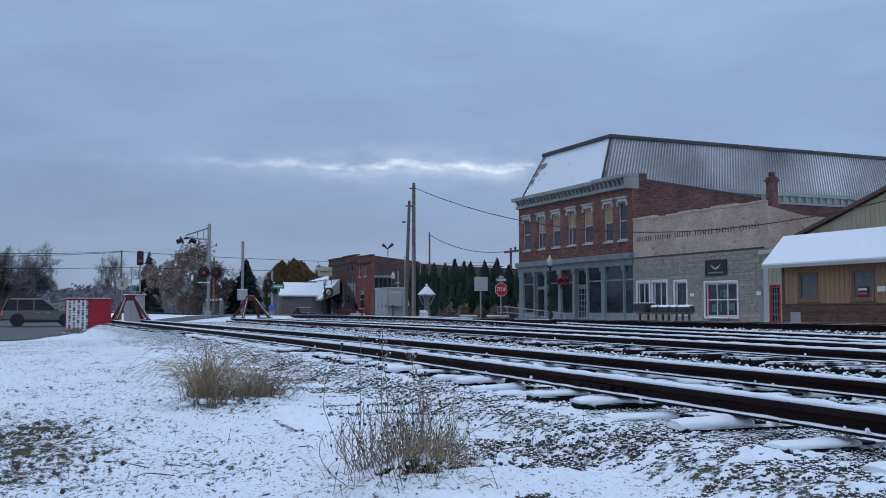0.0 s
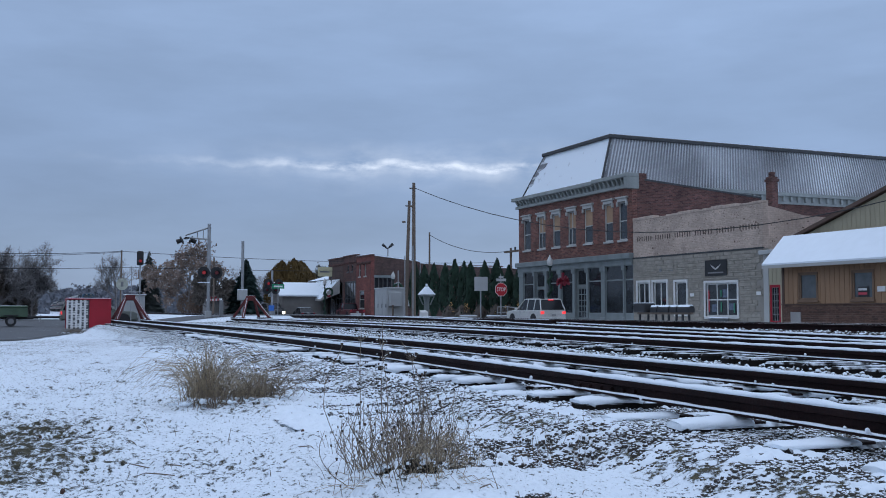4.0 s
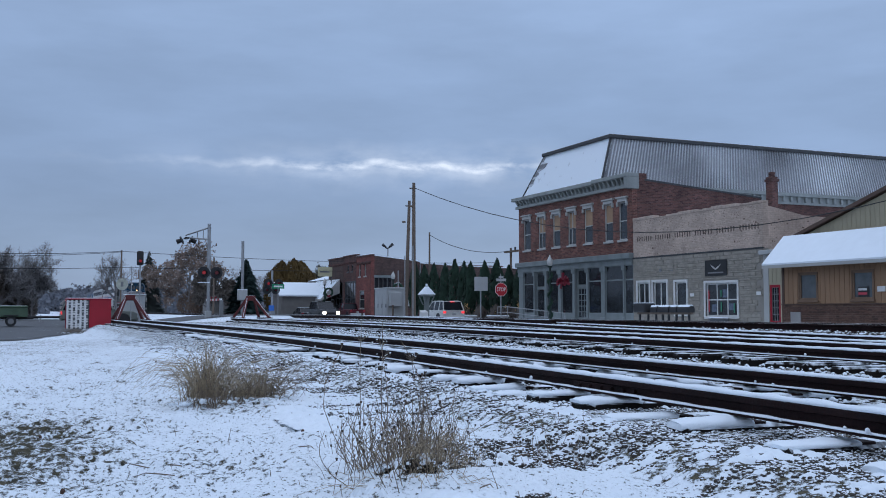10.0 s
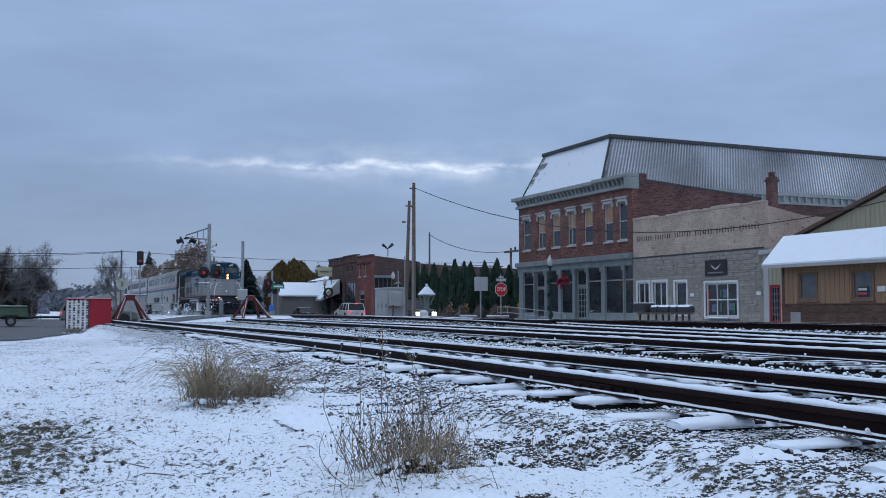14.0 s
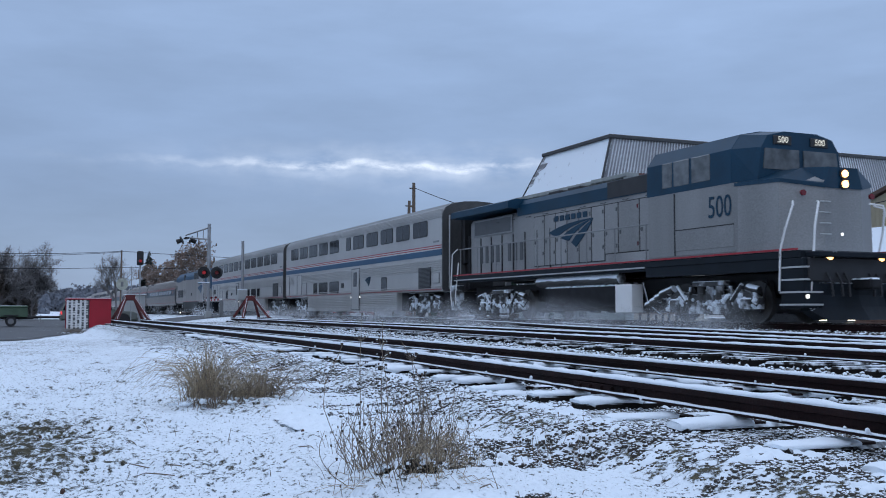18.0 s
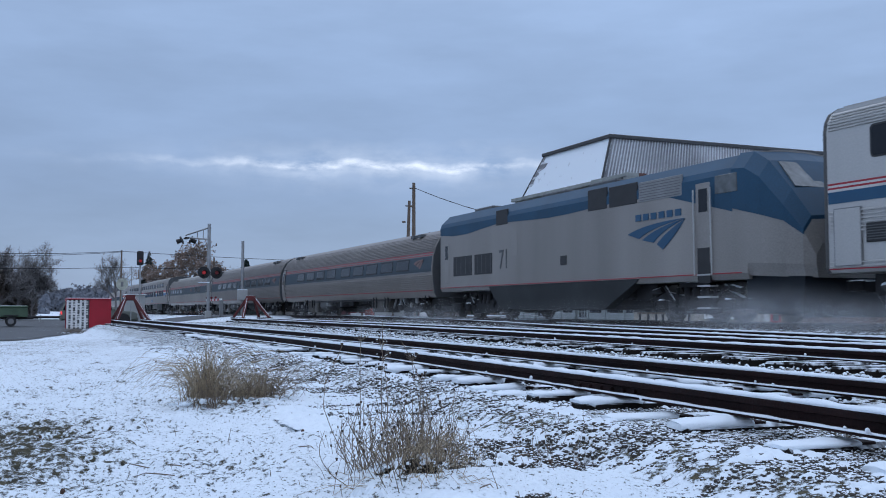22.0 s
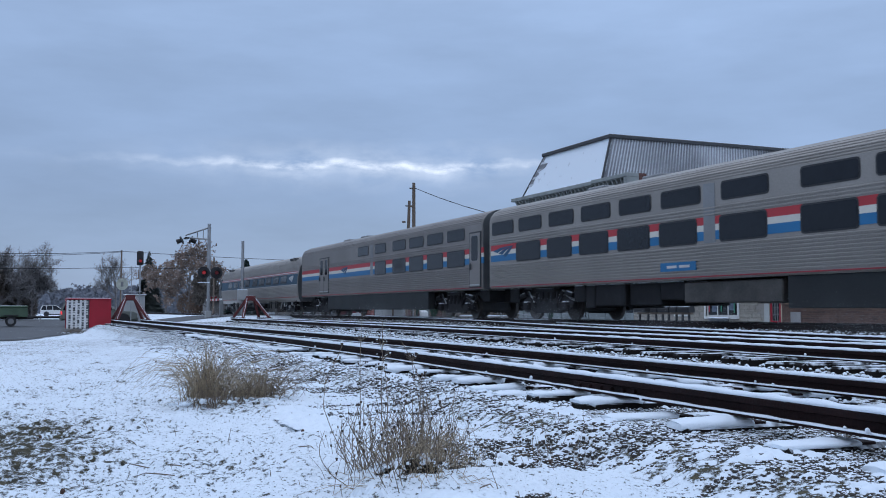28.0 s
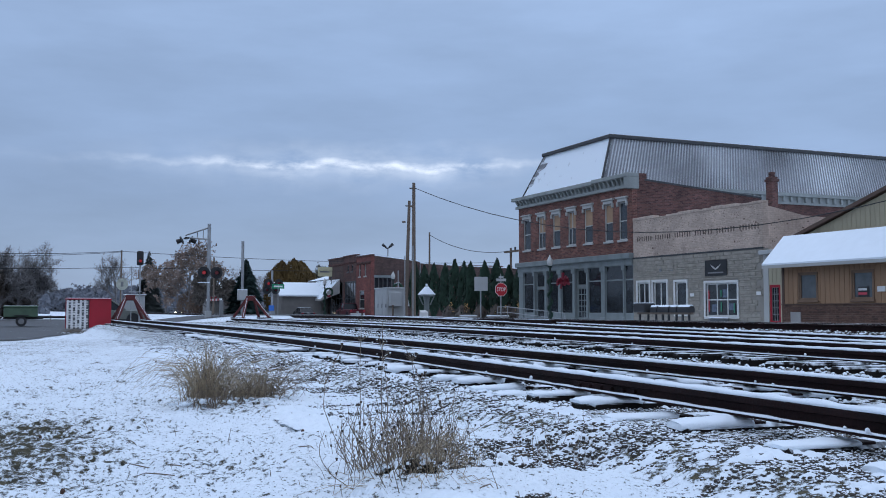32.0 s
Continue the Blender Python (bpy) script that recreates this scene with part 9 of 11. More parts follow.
def kiosk():
    root = thing("notice_kiosk", pose(-67.4, 28.0, 0), "white-posted notice kiosk with a small snowy pyramid roof", "kiosk", "street furniture")
    part("post", Geo().box(-0.16, 0.16, -0.16, 0.16, 0, 2.3, 0.02), TRIM_GREY, root)
    for sx in (-1, 1):
        for sy in (-1, 1):
            part("bracket", Geo().tube([(sx * 0.2, sy * 0.2, 1.5), (sx * 0.42, sy * 0.42, 2.12)], 0.05, 6), TRIM_GREY, root)
    part("eave", Geo().box(-0.46, 0.46, -0.46, 0.46, 2.12, 2.26, 0.02), TRIM_GREY, root)
    g = Geo()
    g.loft([[(-0.52, -0.52, 2.26), (0.52, -0.52, 2.26), (0.52, 0.52, 2.26), (-0.52, 0.52, 2.26)], [(-0.1, -0.1, 2.86), (0.1, -0.1, 2.86), (0.1, 0.1, 2.86), (-0.1, 0.1, 2.86)]])
    part("roof", g, SNOW, root, "snow-covered pyramid roof")
    part("finial", Geo().disc((0, 0, 2.98), (0, 0, 1), 0.09, 0.15, 10), SNOW, root)
    part("leaflet_box", Geo().prism([(0.3, 0.5), (0.8, 0.45), (0.75, 0.95), (0.35, 1.1)], -0.7, -0.2, "y"), WHITE_PAINT, root)


kiosk()


def sign_post(name, x, y, label, h, face):
    root = thing(name, pose(x, y, 0.0), label, "sign", "signs")
    part("post", Geo().tube([(0, 0, 0), (0, 0, h)], 0.04, 6), GALV, root)
    face(root, h)
    return root


def blank_face(root, h):
    part("sign_face", Geo().box(0.03, 0.06, -0.45, 0.45, h - 0.85, h, 0.01), ALU, root, "bare metal sign back")


def stop_face(root, h):
    n = 8
    for r_, m, d in ((0.42, WHITE_PAINT, 0.04), (0.39, STOP_RED, 0.055)):
        pts = [(r_ * math.cos(math.pi / 8 + k * math.pi / 4), h - 0.42 + r_ * math.sin(math.pi / 8 + k * math.pi / 4)) for k in range(n)]
        part("octagon", Geo().prism(pts, 0.03, d), m, root)
    lettering("lettering", "STOP", 0.31, WHITE_PAINT, root, Matrix.Translation((0.058, 0, h - 0.42)) @ pose(0, 0, 0, 90, 0, 90), squeeze=0.8)
    part("top_plate", Geo().box(0.03, 0.05, -0.32, 0.32, h + 0.06, h + 0.22, 0.01), ALU, root)
    part("top_plate", Geo().box(0.03, 0.05, -0.16, 0.16, h + 0.26, h + 0.36, 0.01), ALU, root)
    part("post_top", Geo().tube([(0, 0, h), (0, 0, h + 0.5)], 0.03, 6), GALV, root)


sign_post("sign_back", -54.0, 26.0, "blank metal sign seen from behind on a post", 3.12, blank_face)
sign_post("stop_sign", -51.3, 26.0, "red octagonal stop sign on a thin post", 2.72, stop_face)


def lamp_post(x, y, label, bow):
    root = thing("street_lamp", pose(x, y, 0.1), label, "street lamp", "street lamps")
    part("base", Geo().tube([(0, 0, 0), (0, 0, 0.7)], [0.20, 0.13], 10), GREEN_IRON, root)
    part("post", Geo().tube([(0, 0, 0.7), (0, 0, 4.2)], [0.09, 0.07], 10), GREEN_IRON, root)
    part("collar", Geo().disc((0, 0, 4.2), (0, 0, 1), 0.17, 0.12, 12), GREEN_IRON, root)
    g = Geo()
    rings = []
    for z, r_ in ((4.25, 0.11), (4.38, 0.19), (4.55, 0.23), (4.75, 0.19), (4.92, 0.09), (5.08, 0.03)):
        rings.append([(r_ * math.cos(k * math.pi / 6), r_ * math.sin(k * math.pi / 6), z) for k in range(12)])
    g.loft(rings, True)
    part("globe", g, FROSTED, root, "frosted acorn globe")
    g = Geo()
    r = random.Random(3)
    for k in range(60):
        t = k / 60
        a = t * 22
        p = Vector((0.13 * math.cos(a), 0.13 * math.sin(a), 0.5 + 3.4 * t))
        g.box(p.x - 0.07, p.x + 0.07, p.y - 0.07, p.y + 0.07, p.z - 0.05, p.z + 0.05)
    part("garland", g, GARLAND, root, "evergreen garland")
    if bow == "bow":
        g = Geo()
        for k in range(22):
            a = r.uniform(0, 6.28)
            d = r.uniform(0.15, 0.62)
            g.tube([(0.5, 0.75, 3.15), (0.5 + r.uniform(-0.2, 0.2), 0.75 + math.cos(a) * d, 3.15 + math.sin(a) * d)], [0.05, 0.11], 5)
        part("red_bow", g, BOW_RED, root, "large red ribbon bow")
    else:
        n = 16
        pts = [(0.1, 0.5 + 0.48 * math.cos(2 * math.pi * k / n), 3.3 + 0.48 * math.sin(2 * math.pi * k / n)) for k in range(n + 1)]
        part("wreath", Geo().tube(pts, 0.14, 8), GARLAND, root, "evergreen wreath")
        part("wreath_bow", Geo().box(0.2, 0.3, 0.3, 0.7, 2.65, 2.95, 0.05), BOW_RED, root)
    return root


GREEN_IRON = mat("dark_green_iron", (0.02, 0.04, 0.035), 0.5, 0.3, 0.2, 3, 30, 0.1)
FROSTED = mat("frosted_lamp_glass", (0.55, 0.55, 0.53), 0.4, 0, 0.1, 3, 30, 0.0)
GARLAND = mat("evergreen_garland", (0.02, 0.05, 0.03), 0.9, 0, 0.5, 12, 60, 0.4, snow=0.75)
BOW_RED = mat("red_ribbon", (0.20, 0.010, 0.026), 0.5, 0, 0.4, 6, 30, 0.1)
lamp_post(-63.4, 36.2, "dark green lamp post wound with garland and a red bow", "bow")
lamp_post(-96.8, 36.4, "dark green lamp post with garland and acorn globe", "wreath")
lamp_post(-120.0, 35.9, "far dark green lamp post with an evergreen wreath", "wreath")


def pale_sign():
    root = thing("hanging_sign", pose(-123.4, 37.2, 0), "pale yellow shop sign on a bracket", "sign", "signs")
    part("board", Geo().box(-0.1, 0.1, -1.2, 0.7, 5.5, 6.7, 0.02), CREAM, root)
    part("bracket", Geo().tube([(0, 0.8, 6.6), (0, -1.2, 6.8)], 0.04, 6), GREY_DARK, root)
    part("pole", Geo().tube([(0, 0.6, 0), (0, 0.6, 6.8)], 0.06, 6), GREY_DARK, root)
    part("lettering_bar", Geo().box(0.1, 0.11, -1.0, 0.3, 6.0, 6.2), GREY_MID, root)


CREAM = mat("cream_sign_face", (0.55, 0.52, 0.34), 0.6, 0, 0.1, 3, 30, 0.0)
pale_sign()


def mailboxes():
    root = thing("mailbox_stand", pose(-33.6, 24.2, 0.0), "row of snow-topped dark mailboxes on posts", "mailboxes", "street furniture")
    z0 = 1.12
    big = part("large_box", Geo().box(-1.30, -0.48, -0.28, 0.28, z0 - 0.12, z0 + 0.26, 0.04), BLACK, root)
    part("box_snow", Geo().box(-1.28, -0.50, -0.26, 0.26, z0 + 0.26, z0 + 0.29, 0.01), SNOW, big)
    for k, x in enumerate((-0.28, 0.22, 1.02, 1.5)):
        w = (0.42, 0.72, 0.42, 0.78)[k]
        b = part("mailbox", Geo().prism([(-0.14, z0 - 0.12), (0.14, z0 - 0.12), (0.14, z0 + 0.04), (0.10, z0 + 0.12), (0.0, z0 + 0.15), (-0.10, z0 + 0.12), (-0.14, z0 + 0.04)], x, x + w), BLACK, root)
        part("box_snow", Geo().prism([(-0.12, z0 + 0.10), (0.12, z0 + 0.10), (0.07, z0 + 0.165), (0.0, z0 + 0.185), (-0.07, z0 + 0.165)], x + 0.01, x + w - 0.01), SNOW, b)
    part("beam", Geo().box(-1.3, 2.3, -0.06, 0.06, z0 - 0.2, z0 - 0.12), WOOD_POLE, root)
    for x in (-1.2, -0.6, -0.05, 0.4, 0.8, 1.3, 1.7, 2.1):
        part("post", Geo().box(x - 0.035, x + 0.035, -0.035, 0.035, 0.0, z0 - 0.12), BLACK, root)


mailboxes()


def flower_tub(x, y):
    root = thing("planter", pose(x, y, 0.13), "dark oval planter rimmed with snow by the wall", "planter", "street furniture")
    g = Geo()
    g.loft([[(0.65 * math.cos(k * math.pi / 6), 0.3 * math.sin(k * math.pi / 6), 0.0) for k in range(12)], [(0.85 * math.cos(k * math.pi / 6), 0.38 * math.sin(k * math.pi / 6), 0.5) for k in range(12)]])
    part("tub", g, GREY_DARK, root)
    g = Geo()
    g.loft([[(0.82 * math.cos(k * math.pi / 6), 0.36 * math.sin(k * math.pi / 6), 0.5) for k in range(12)], [(0.7 * math.cos(k * math.pi / 6), 0.28 * math.sin(k * math.pi / 6), 0.56) for k in range(12)]])
    part("snow_fill", g, SNOW, root)


flower_tub(-46.2, 37.6)


def bench(x, y, rz, label):
    root = thing("bench", pose(x, y, 0.1, 0, 0, rz), label, "bench", "street furniture")
    part("seat", Geo().box(-1.3, 1.3, -0.3, 0.3, 0.42, 0.52, 0.02), CONCRETE, root)
    part("seat_snow", Geo().box(-1.28, 1.28, -0.28, 0.28, 0.52, 0.58, 0.02), SNOW, root)
    for sx in (-0.9, 0.9):
        part("leg", Geo().box(sx - 0.12, sx + 0.12, -0.25, 0.25, 0, 0.42, 0.02), CONCRETE, root)


bench(-80.5, 37.5, 0, "snow-covered stone bench before the shrubs")
bench(-74.6, 37.5, 8, "small snow-covered stone bench by the corner shop")


def stair_rail():
    root = thing("step_railing", pose(-69.0, 37.2, 0.13), "thin grey pipe railing beside the shop steps", "railing", "street furniture")
    part("rail", Geo().tube([(-5.0, 0, 1.25), (-3.2, 0, 1.25), (6.0, 0, 0.75)], 0.03, 6), GALV, root)
    part("rail", Geo().tube([(-5.0, 0, 0.8), (-3.2, 0, 0.8), (6.0, 0, 0.3)], 0.025, 6), GALV, root)
    for x, z in ((-5.0, 1.25), (-3.2, 1.25), (0.0, 1.07), (3.0, 0.91), (6.0, 0.75)):
        part("post", Geo().tube([(x, 0, 0), (x, 0, z)], 0.03, 6), GALV, root)


stair_rail()

# ---------------------------------------------------------------- trees and shrubs
def leaf_mat(name, col, snow=None, var=0.4):
    return mat(name, col, 0.8, 0, var, 0.9, 14, 0.0, snow=snow, snow_scale=2.0, spec=0.2)


LEAF_RUST = leaf_mat("rusty_autumn_leaves", (0.26, 0.195, 0.16), 0.80)
LEAF_BROWN = leaf_mat("dull_brown_leaves", (0.125, 0.108, 0.095))
# Twig grey is lifted to carry the mist in front of the trees.
TWIG_GREY = leaf_mat("haze_lightened_twigs", (0.19, 0.182, 0.182))
LEAF_OLIVE = leaf_mat("olive_brown_leaves", (0.12, 0.115, 0.075), 0.9)
NEEDLE_DARK = leaf_mat("dark_spruce_needles", (0.030, 0.054, 0.050))
NEEDLE_PINE = leaf_mat("dull_pine_needles", (0.065, 0.075, 0.070))
CEDAR = leaf_mat("dark_arborvitae_foliage", (0.024, 0.046, 0.031), 0.93)
CEDAR_RUST = leaf_mat("bronzed_cedar_foliage", (0.11, 0.070, 0.025), 1.05)
SHRUB_RUST = leaf_mat("rust_brown_shrub_leaves", (0.135, 0.095, 0.072))
# Aerial haze on the horizon is painted in as this blue-grey.
WOODS = leaf_mat("haze_painted_woods", (0.165, 0.175, 0.20), None, 0.3)


def clump(g, p, s, r, n=3):
    for _ in range(n):
        a = Vector((r.uniform(-1, 1), r.uniform(-1, 1), r.uniform(-1, 1))).normalized()
        b = a.orthogonal().normalized()
        c = a.cross(b)
        q = p + Vector((r.uniform(-1, 1), r.uniform(-1, 1), r.uniform(-1, 1))) * s * 0.7
        w, h = s * r.uniform(0.35, 0.7), s * r.uniform(0.5, 1.0)
        g.add([q - b * w, q + c * h * 0.5, q + b * w, q - c * h * 0.5], [(0, 1, 2, 3)])


def twig(g, p, s, r, n=5):
    """Fine forked twigs round a branch tip, each a thin sliver."""
    for _ in range(n):
        d = Vector((r.uniform(-1, 1), r.uniform(-1, 1), r.uniform(-0.35, 1.0))).normalized() * s * r.uniform(0.8, 2.2)
        q = p + Vector((r.uniform(-1, 1), r.uniform(-1, 1), r.uniform(-1, 1))) * s * 0.5
        w = d.cross(Vector((0.3, 0.2, 1.0))).normalized() * r.uniform(0.016, 0.034)
        g.add([q - w, q + w, q + d * 0.6 + w * 0.6, q + d], [(0, 1, 2, 3)])


def tree(name, x, y, h, spread, label, leaves, density, seed, leaf_size=0.28, trunk_r=0.16, base=0.25, z=None):
    r = random.Random(seed)
    root = thing(name, pose(x, y, ground_z(x, y) if z is None else z), label, "tree", "trees")
    wood, tips = Geo(), []

    def grow(p, d, length, rad, level):
        n = 3
        pts, rr = [p], [rad]
        for i in range(n):
            d = (d + Vector((r.uniform(-1, 1), r.uniform(-1, 1), r.uniform(-0.4, 0.8))) * 0.16).normalized()
            p = p + d * length / n
            pts.append(p)
            rr.append(rad * (1 - 0.55 * (i + 1) / n))
            if level >= 2:
                tips.append(p)
        wood.tube(pts, rr, 6 if level < 2 else 4, level == 0)
        if level >= 4:
            tips.append(p)
            return
        for k in range((7, 5, 4, 3)[level]):
            t = r.uniform(0.35, 1.0)
            i = min(int(t * n), n - 1)
            q = pts[i].lerp(pts[i + 1], t * n - i)
            a = r.uniform(0, 6.28)
            side = d.orthogonal().normalized()
            side = Matrix.Rotation(a, 3, d) @ side
            nd = (d * r.uniform(0.5, 0.9) + side * r.uniform(0.5, 0.95) * spread / h * 1.6 + Vector((0, 0, 0.18))).normalized()
            grow(q, nd, length * r.uniform(0.50, 0.72), rad * 0.5, level + 1)

    grow(Vector((0, 0, -0.1)), Vector((0, 0, 1)), h * 0.46, trunk_r, 0)
    top = max(t.z for t in tips)
    k = h / top
    wood.v = [(a * (0.6 + 0.4 * k), b * (0.6 + 0.4 * k), c * k) for a, b, c in wood.v]
    part("trunk", wood, BARK_HAZED, root)
    if leaves is not None:
        g = Geo()
        bare = leaves == TWIG_GREY
        for t in tips:
            if r.random() < density:
                at = Vector((t.x * (0.6 + 0.4 * k), t.y * (0.6 + 0.4 * k), t.z * k))
                if bare:
                    twig(g, at, leaf_size * r.uniform(0.9, 1.5), r, 3)
                else:
                    clump(g, at, leaf_size * r.uniform(0.5, 1.0), r, 5)
        part("crown", g, leaves, root)
    return root


def conifer(name, x, y, h, w, label, material, seed, gaps=0.1):
    r = random.Random(seed)
    root = thing(name, pose(x, y, ground_z(x, y)), label, "tree", "trees")
    part("trunk", Geo().tube([(0, 0, 0), (0, 0, h * 0.95)], [0.16, 0.03], 8), BARK, root)
    g = Geo()
    z = h * 0.08
    while z < h * 0.98:
        t = z / h
        rad = w / 2 * (1 - t) ** 0.85 * r.uniform(0.85, 1.12) + 0.08
        n = max(6, int(rad * 15))
        for k in range(n):
            if r.random() < gaps:
                continue
            a = 6.283 * k / n + r.uniform(-0.3, 0.3)
            L = rad * r.uniform(0.7, 1.1)
            d = Vector((math.cos(a), math.sin(a), -0.28))
            p0, p1 = Vector((0, 0, z)), Vector((0, 0, z)) + d * L
            s = Vector((-math.sin(a), math.cos(a), 0)) * max(0.14, L * 0.26)
            mid = p0.lerp(p1, 0.6)
            g.add([p0, mid + s, p1, mid - s], [(0, 1, 2, 3)])
            g.add([p0 + Vector((0, 0, 0.1)), mid + s * 0.5 + Vector((0, 0, 0.14)), p1, mid - s * 0.4 - Vector((0, 0, 0.16))], [(0, 1, 2, 3)])
        z += h * 0.016 + 0.05
    part("crown", g, material, root)
    return root


def column_shrub(name, x, y, h, w, label, material, seed, n=650, group="evergreen hedge", blunt=2.4):
    r = random.Random(seed)
    root = thing(name, pose(x, y, ground_z(x, y)), label, "shrub", group)
    part("trunk", Geo().tube([(0, 0, 0), (0, 0, h * 0.8)], [0.08, 0.03], 6), BARK, root)
    g = Geo()
    for _ in range(n):
        t = r.random() ** 0.85
        prof = (math.sin(min(1.0, t * 2.6) * math.pi / 2) if t < 0.4 else (1 - ((t - 0.4) / 0.6) ** blunt)) * w / 2
        a = r.uniform(0, 6.283)
        q = prof * math.sqrt(r.uniform(0.45, 1.0)) * (1 + 0.18 * math.sin(3 * a + seed) * math.sin(9 * t + seed))
        p = Vector((q * math.cos(a), q * math.sin(a), 0.1 + t * (h - 0.15)))
        s = r.uniform(0.16, 0.32)
        up = Vector((r.uniform(-0.25, 0.25), r.uniform(-0.25, 0.25), 1)).normalized()
        side = Vector((-math.sin(a + r.uniform(-0.7, 0.7)), math.cos(a), 0)) * s * 0.5
        g.add([p - up * s * 0.6, p + side, p + up * s, p - side], [(0, 1, 2, 3)])
    part("foliage", g, material, root)
    return root


r_ = random.Random(77)
k = 0
xq = -102.4
while xq < -76.2:
    t_ = (xq + 102.4) / 26.2
    h_ = (6.25 - 1.3 * max(0.0, t_ - 0.45) / 0.55) * r_.uniform(0.95, 1.06)
    column_shrub("arborvitae", xq, 41.2 + r_.uniform(-0.25, 0.25), h_, r_.uniform(1.55, 1.8), "tall dark green columnar arborvitae in a hedge", CEDAR, 100 + k, 1000)
    xq += r_.uniform(2.2, 2.7)
    k += 1


def string_lights():
    root = thing("string_lights", pose(-80, 40.0, 0.3), "strings of small warm lights draped over low shrubs", "string lights", "decorations")
    r = random.Random(31)
    for s in range(6):
        g, b = Geo(), Geo()
        x = -9.0 + s * 2.8
        p = Vector((x, 0, r.uniform(0.6, 1.8)))
        pts = [p]
        for _ in range(22):
            p = p + Vector((r.uniform(-0.22, 0.24), r.uniform(-0.08, 0.08), r.uniform(-0.3, 0.26)))
            p.z = min(max(p.z, 0.25), 2.4)
            pts.append(p)
        g.tube(pts, 0.012, 4)
        for q in pts:
            b.box(q.x - 0.02, q.x + 0.02, q.y - 0.06, q.y - 0.02, q.z - 0.02, q.z + 0.02)
        st = part("cord", g, BLACK, root)
        tagged(part("bulb", b, WARM_BULB, st, "warm lit bulbs"), "warm lit bulbs", kind="stuff")


WARM_BULB = mat("warm_fairy_light", (0.4, 0.3, 0.14), 0.4, glow=0.22, glow_col=(1.0, 0.6, 0.2), bump=0)
string_lights()
for i, (x, y, w) in enumerate(((-90, 39.8, 1.6), (-86.5, 39.7, 1.9), (-83, 39.9, 1.5), (-79.5, 39.8, 2.0), (-76.5, 39.6, 1.6), (-74.3, 39.7, 1.3))):
    column_shrub("low_shrub", x, y, 1.5, w, "low bare-twigged shrub with a dusting of snow", LEAF_BROWN, 300 + i, 160, "low shrubs")

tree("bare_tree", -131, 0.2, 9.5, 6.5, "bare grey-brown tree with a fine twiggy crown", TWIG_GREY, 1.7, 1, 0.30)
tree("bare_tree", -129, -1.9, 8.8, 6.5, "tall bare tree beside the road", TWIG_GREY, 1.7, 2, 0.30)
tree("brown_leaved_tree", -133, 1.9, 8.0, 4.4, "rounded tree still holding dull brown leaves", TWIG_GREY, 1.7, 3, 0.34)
tree("brown_leaved_tree", -138, 0.3, 6.8, 6.0, "dense dull brown tree beyond the road", LEAF_BROWN, 1.0, 4, 0.42)
tree("brown_leaved_tree", -130, -3.0, 6.8, 7.5, "dense leafy brown tree at the roadside", LEAF_BROWN, 1.0, 5, 0.42)
tree("bare_tree", -128, 11.4, 7.9, 4.6, "spreading bare tree behind the signal shed", TWIG_GREY, 0.4, 6, 0.2)
conifer("pine_tree", -196, 23.6, 12.6, 7.6, "dull green pine with sparse drooping limbs", NEEDLE_PINE, 7, 0.22)
tree("autumn_tree", -150, 23.6, 11.8, 9.0, "large tree with frosted rusty autumn leaves", LEAF_RUST, 0.8, 8, 0.28)
tree("autumn_tree", -176, 24.2, 9.9, 7.6, "smaller rust-leaved tree beside a larger one", LEAF_RUST, 0.9, 9, 0.36)
tree("autumn_tree", -142, 24.8, 8.9, 7.0, "frosted tree beside a larger rusty one", LEAF_RUST, 0.8, 36, 0.24)
tree("autumn_tree", -130, 23.4, 6.4, 5.6, "dull brown tree by the far roadside", LEAF_BROWN, 0.9, 10, 0.3)
tree("autumn_tree", -125, 26.0, 5.2, 6.0, "low brown tree behind the crossing", LEAF_BROWN, 0.9, 12, 0.3)
conifer("spruce_tree", -106, 22.9, 6.7, 6.0, "dark conical spruce tree beside the crossing", NEEDLE_DARK, 11, 0.04)
for i, (x, y, h_, w) in enumerate(((-146, 35.8, 7.4, 3.6), (-147, 37.2, 8.6, 4.0), (-146, 38.8, 8.9, 4.2), (-147, 40.2, 8.6, 4.0), (-148, 41.6, 7.4, 3.6))):
    column_shrub("bronzed_cedar", x, y, h_, w, "tall bronzed cedar behind the low house", CEDAR_RUST, 400 + i, 2400, "bronzed cedars", 5.0)
for i, (x, y, h_, w) in enumerate(((-158, 25.2, 4.2, 4.6), (-150, 25.6, 4.0, 4.6), (-146, 28.4, 4.2, 4.6), (-140, 28.9, 3.2, 3.6))):
    column_shrub("rust_shrub", x, y, h_, w, "rounded rust-brown shrub under the autumn trees", SHRUB_RUST, 500 + i, 900, "roadside shrubs", 3.0)
tree("bare_tree", -150, 33.0, 7.8, 5.0, "thin bare tree behind the grey building", TWIG_GREY, 0.3, 13, 0.2)
tree("brown_leaved_tree", -150, 46.0, 8.6, 6.0, "olive-brown tree behind the brick shops", LEAF_OLIVE, 0.8, 14, 0.3)
tree("bare_tree", -160, 52.0, 10.6, 6.0, "thin bare tree behind the brick shops", TWIG_GREY, 0.3, 34, 0.25)
tree("bare_tree", -100, 68.0, 9.8, 7.0, "bare tree behind the brick flank", TWIG_GREY, 0.35, 15, 0.25)
tree("bare_tree", -86, 64.0, 9.4, 7.0, "bare tree behind the hedge", TWIG_GREY, 0.35, 16, 0.25)


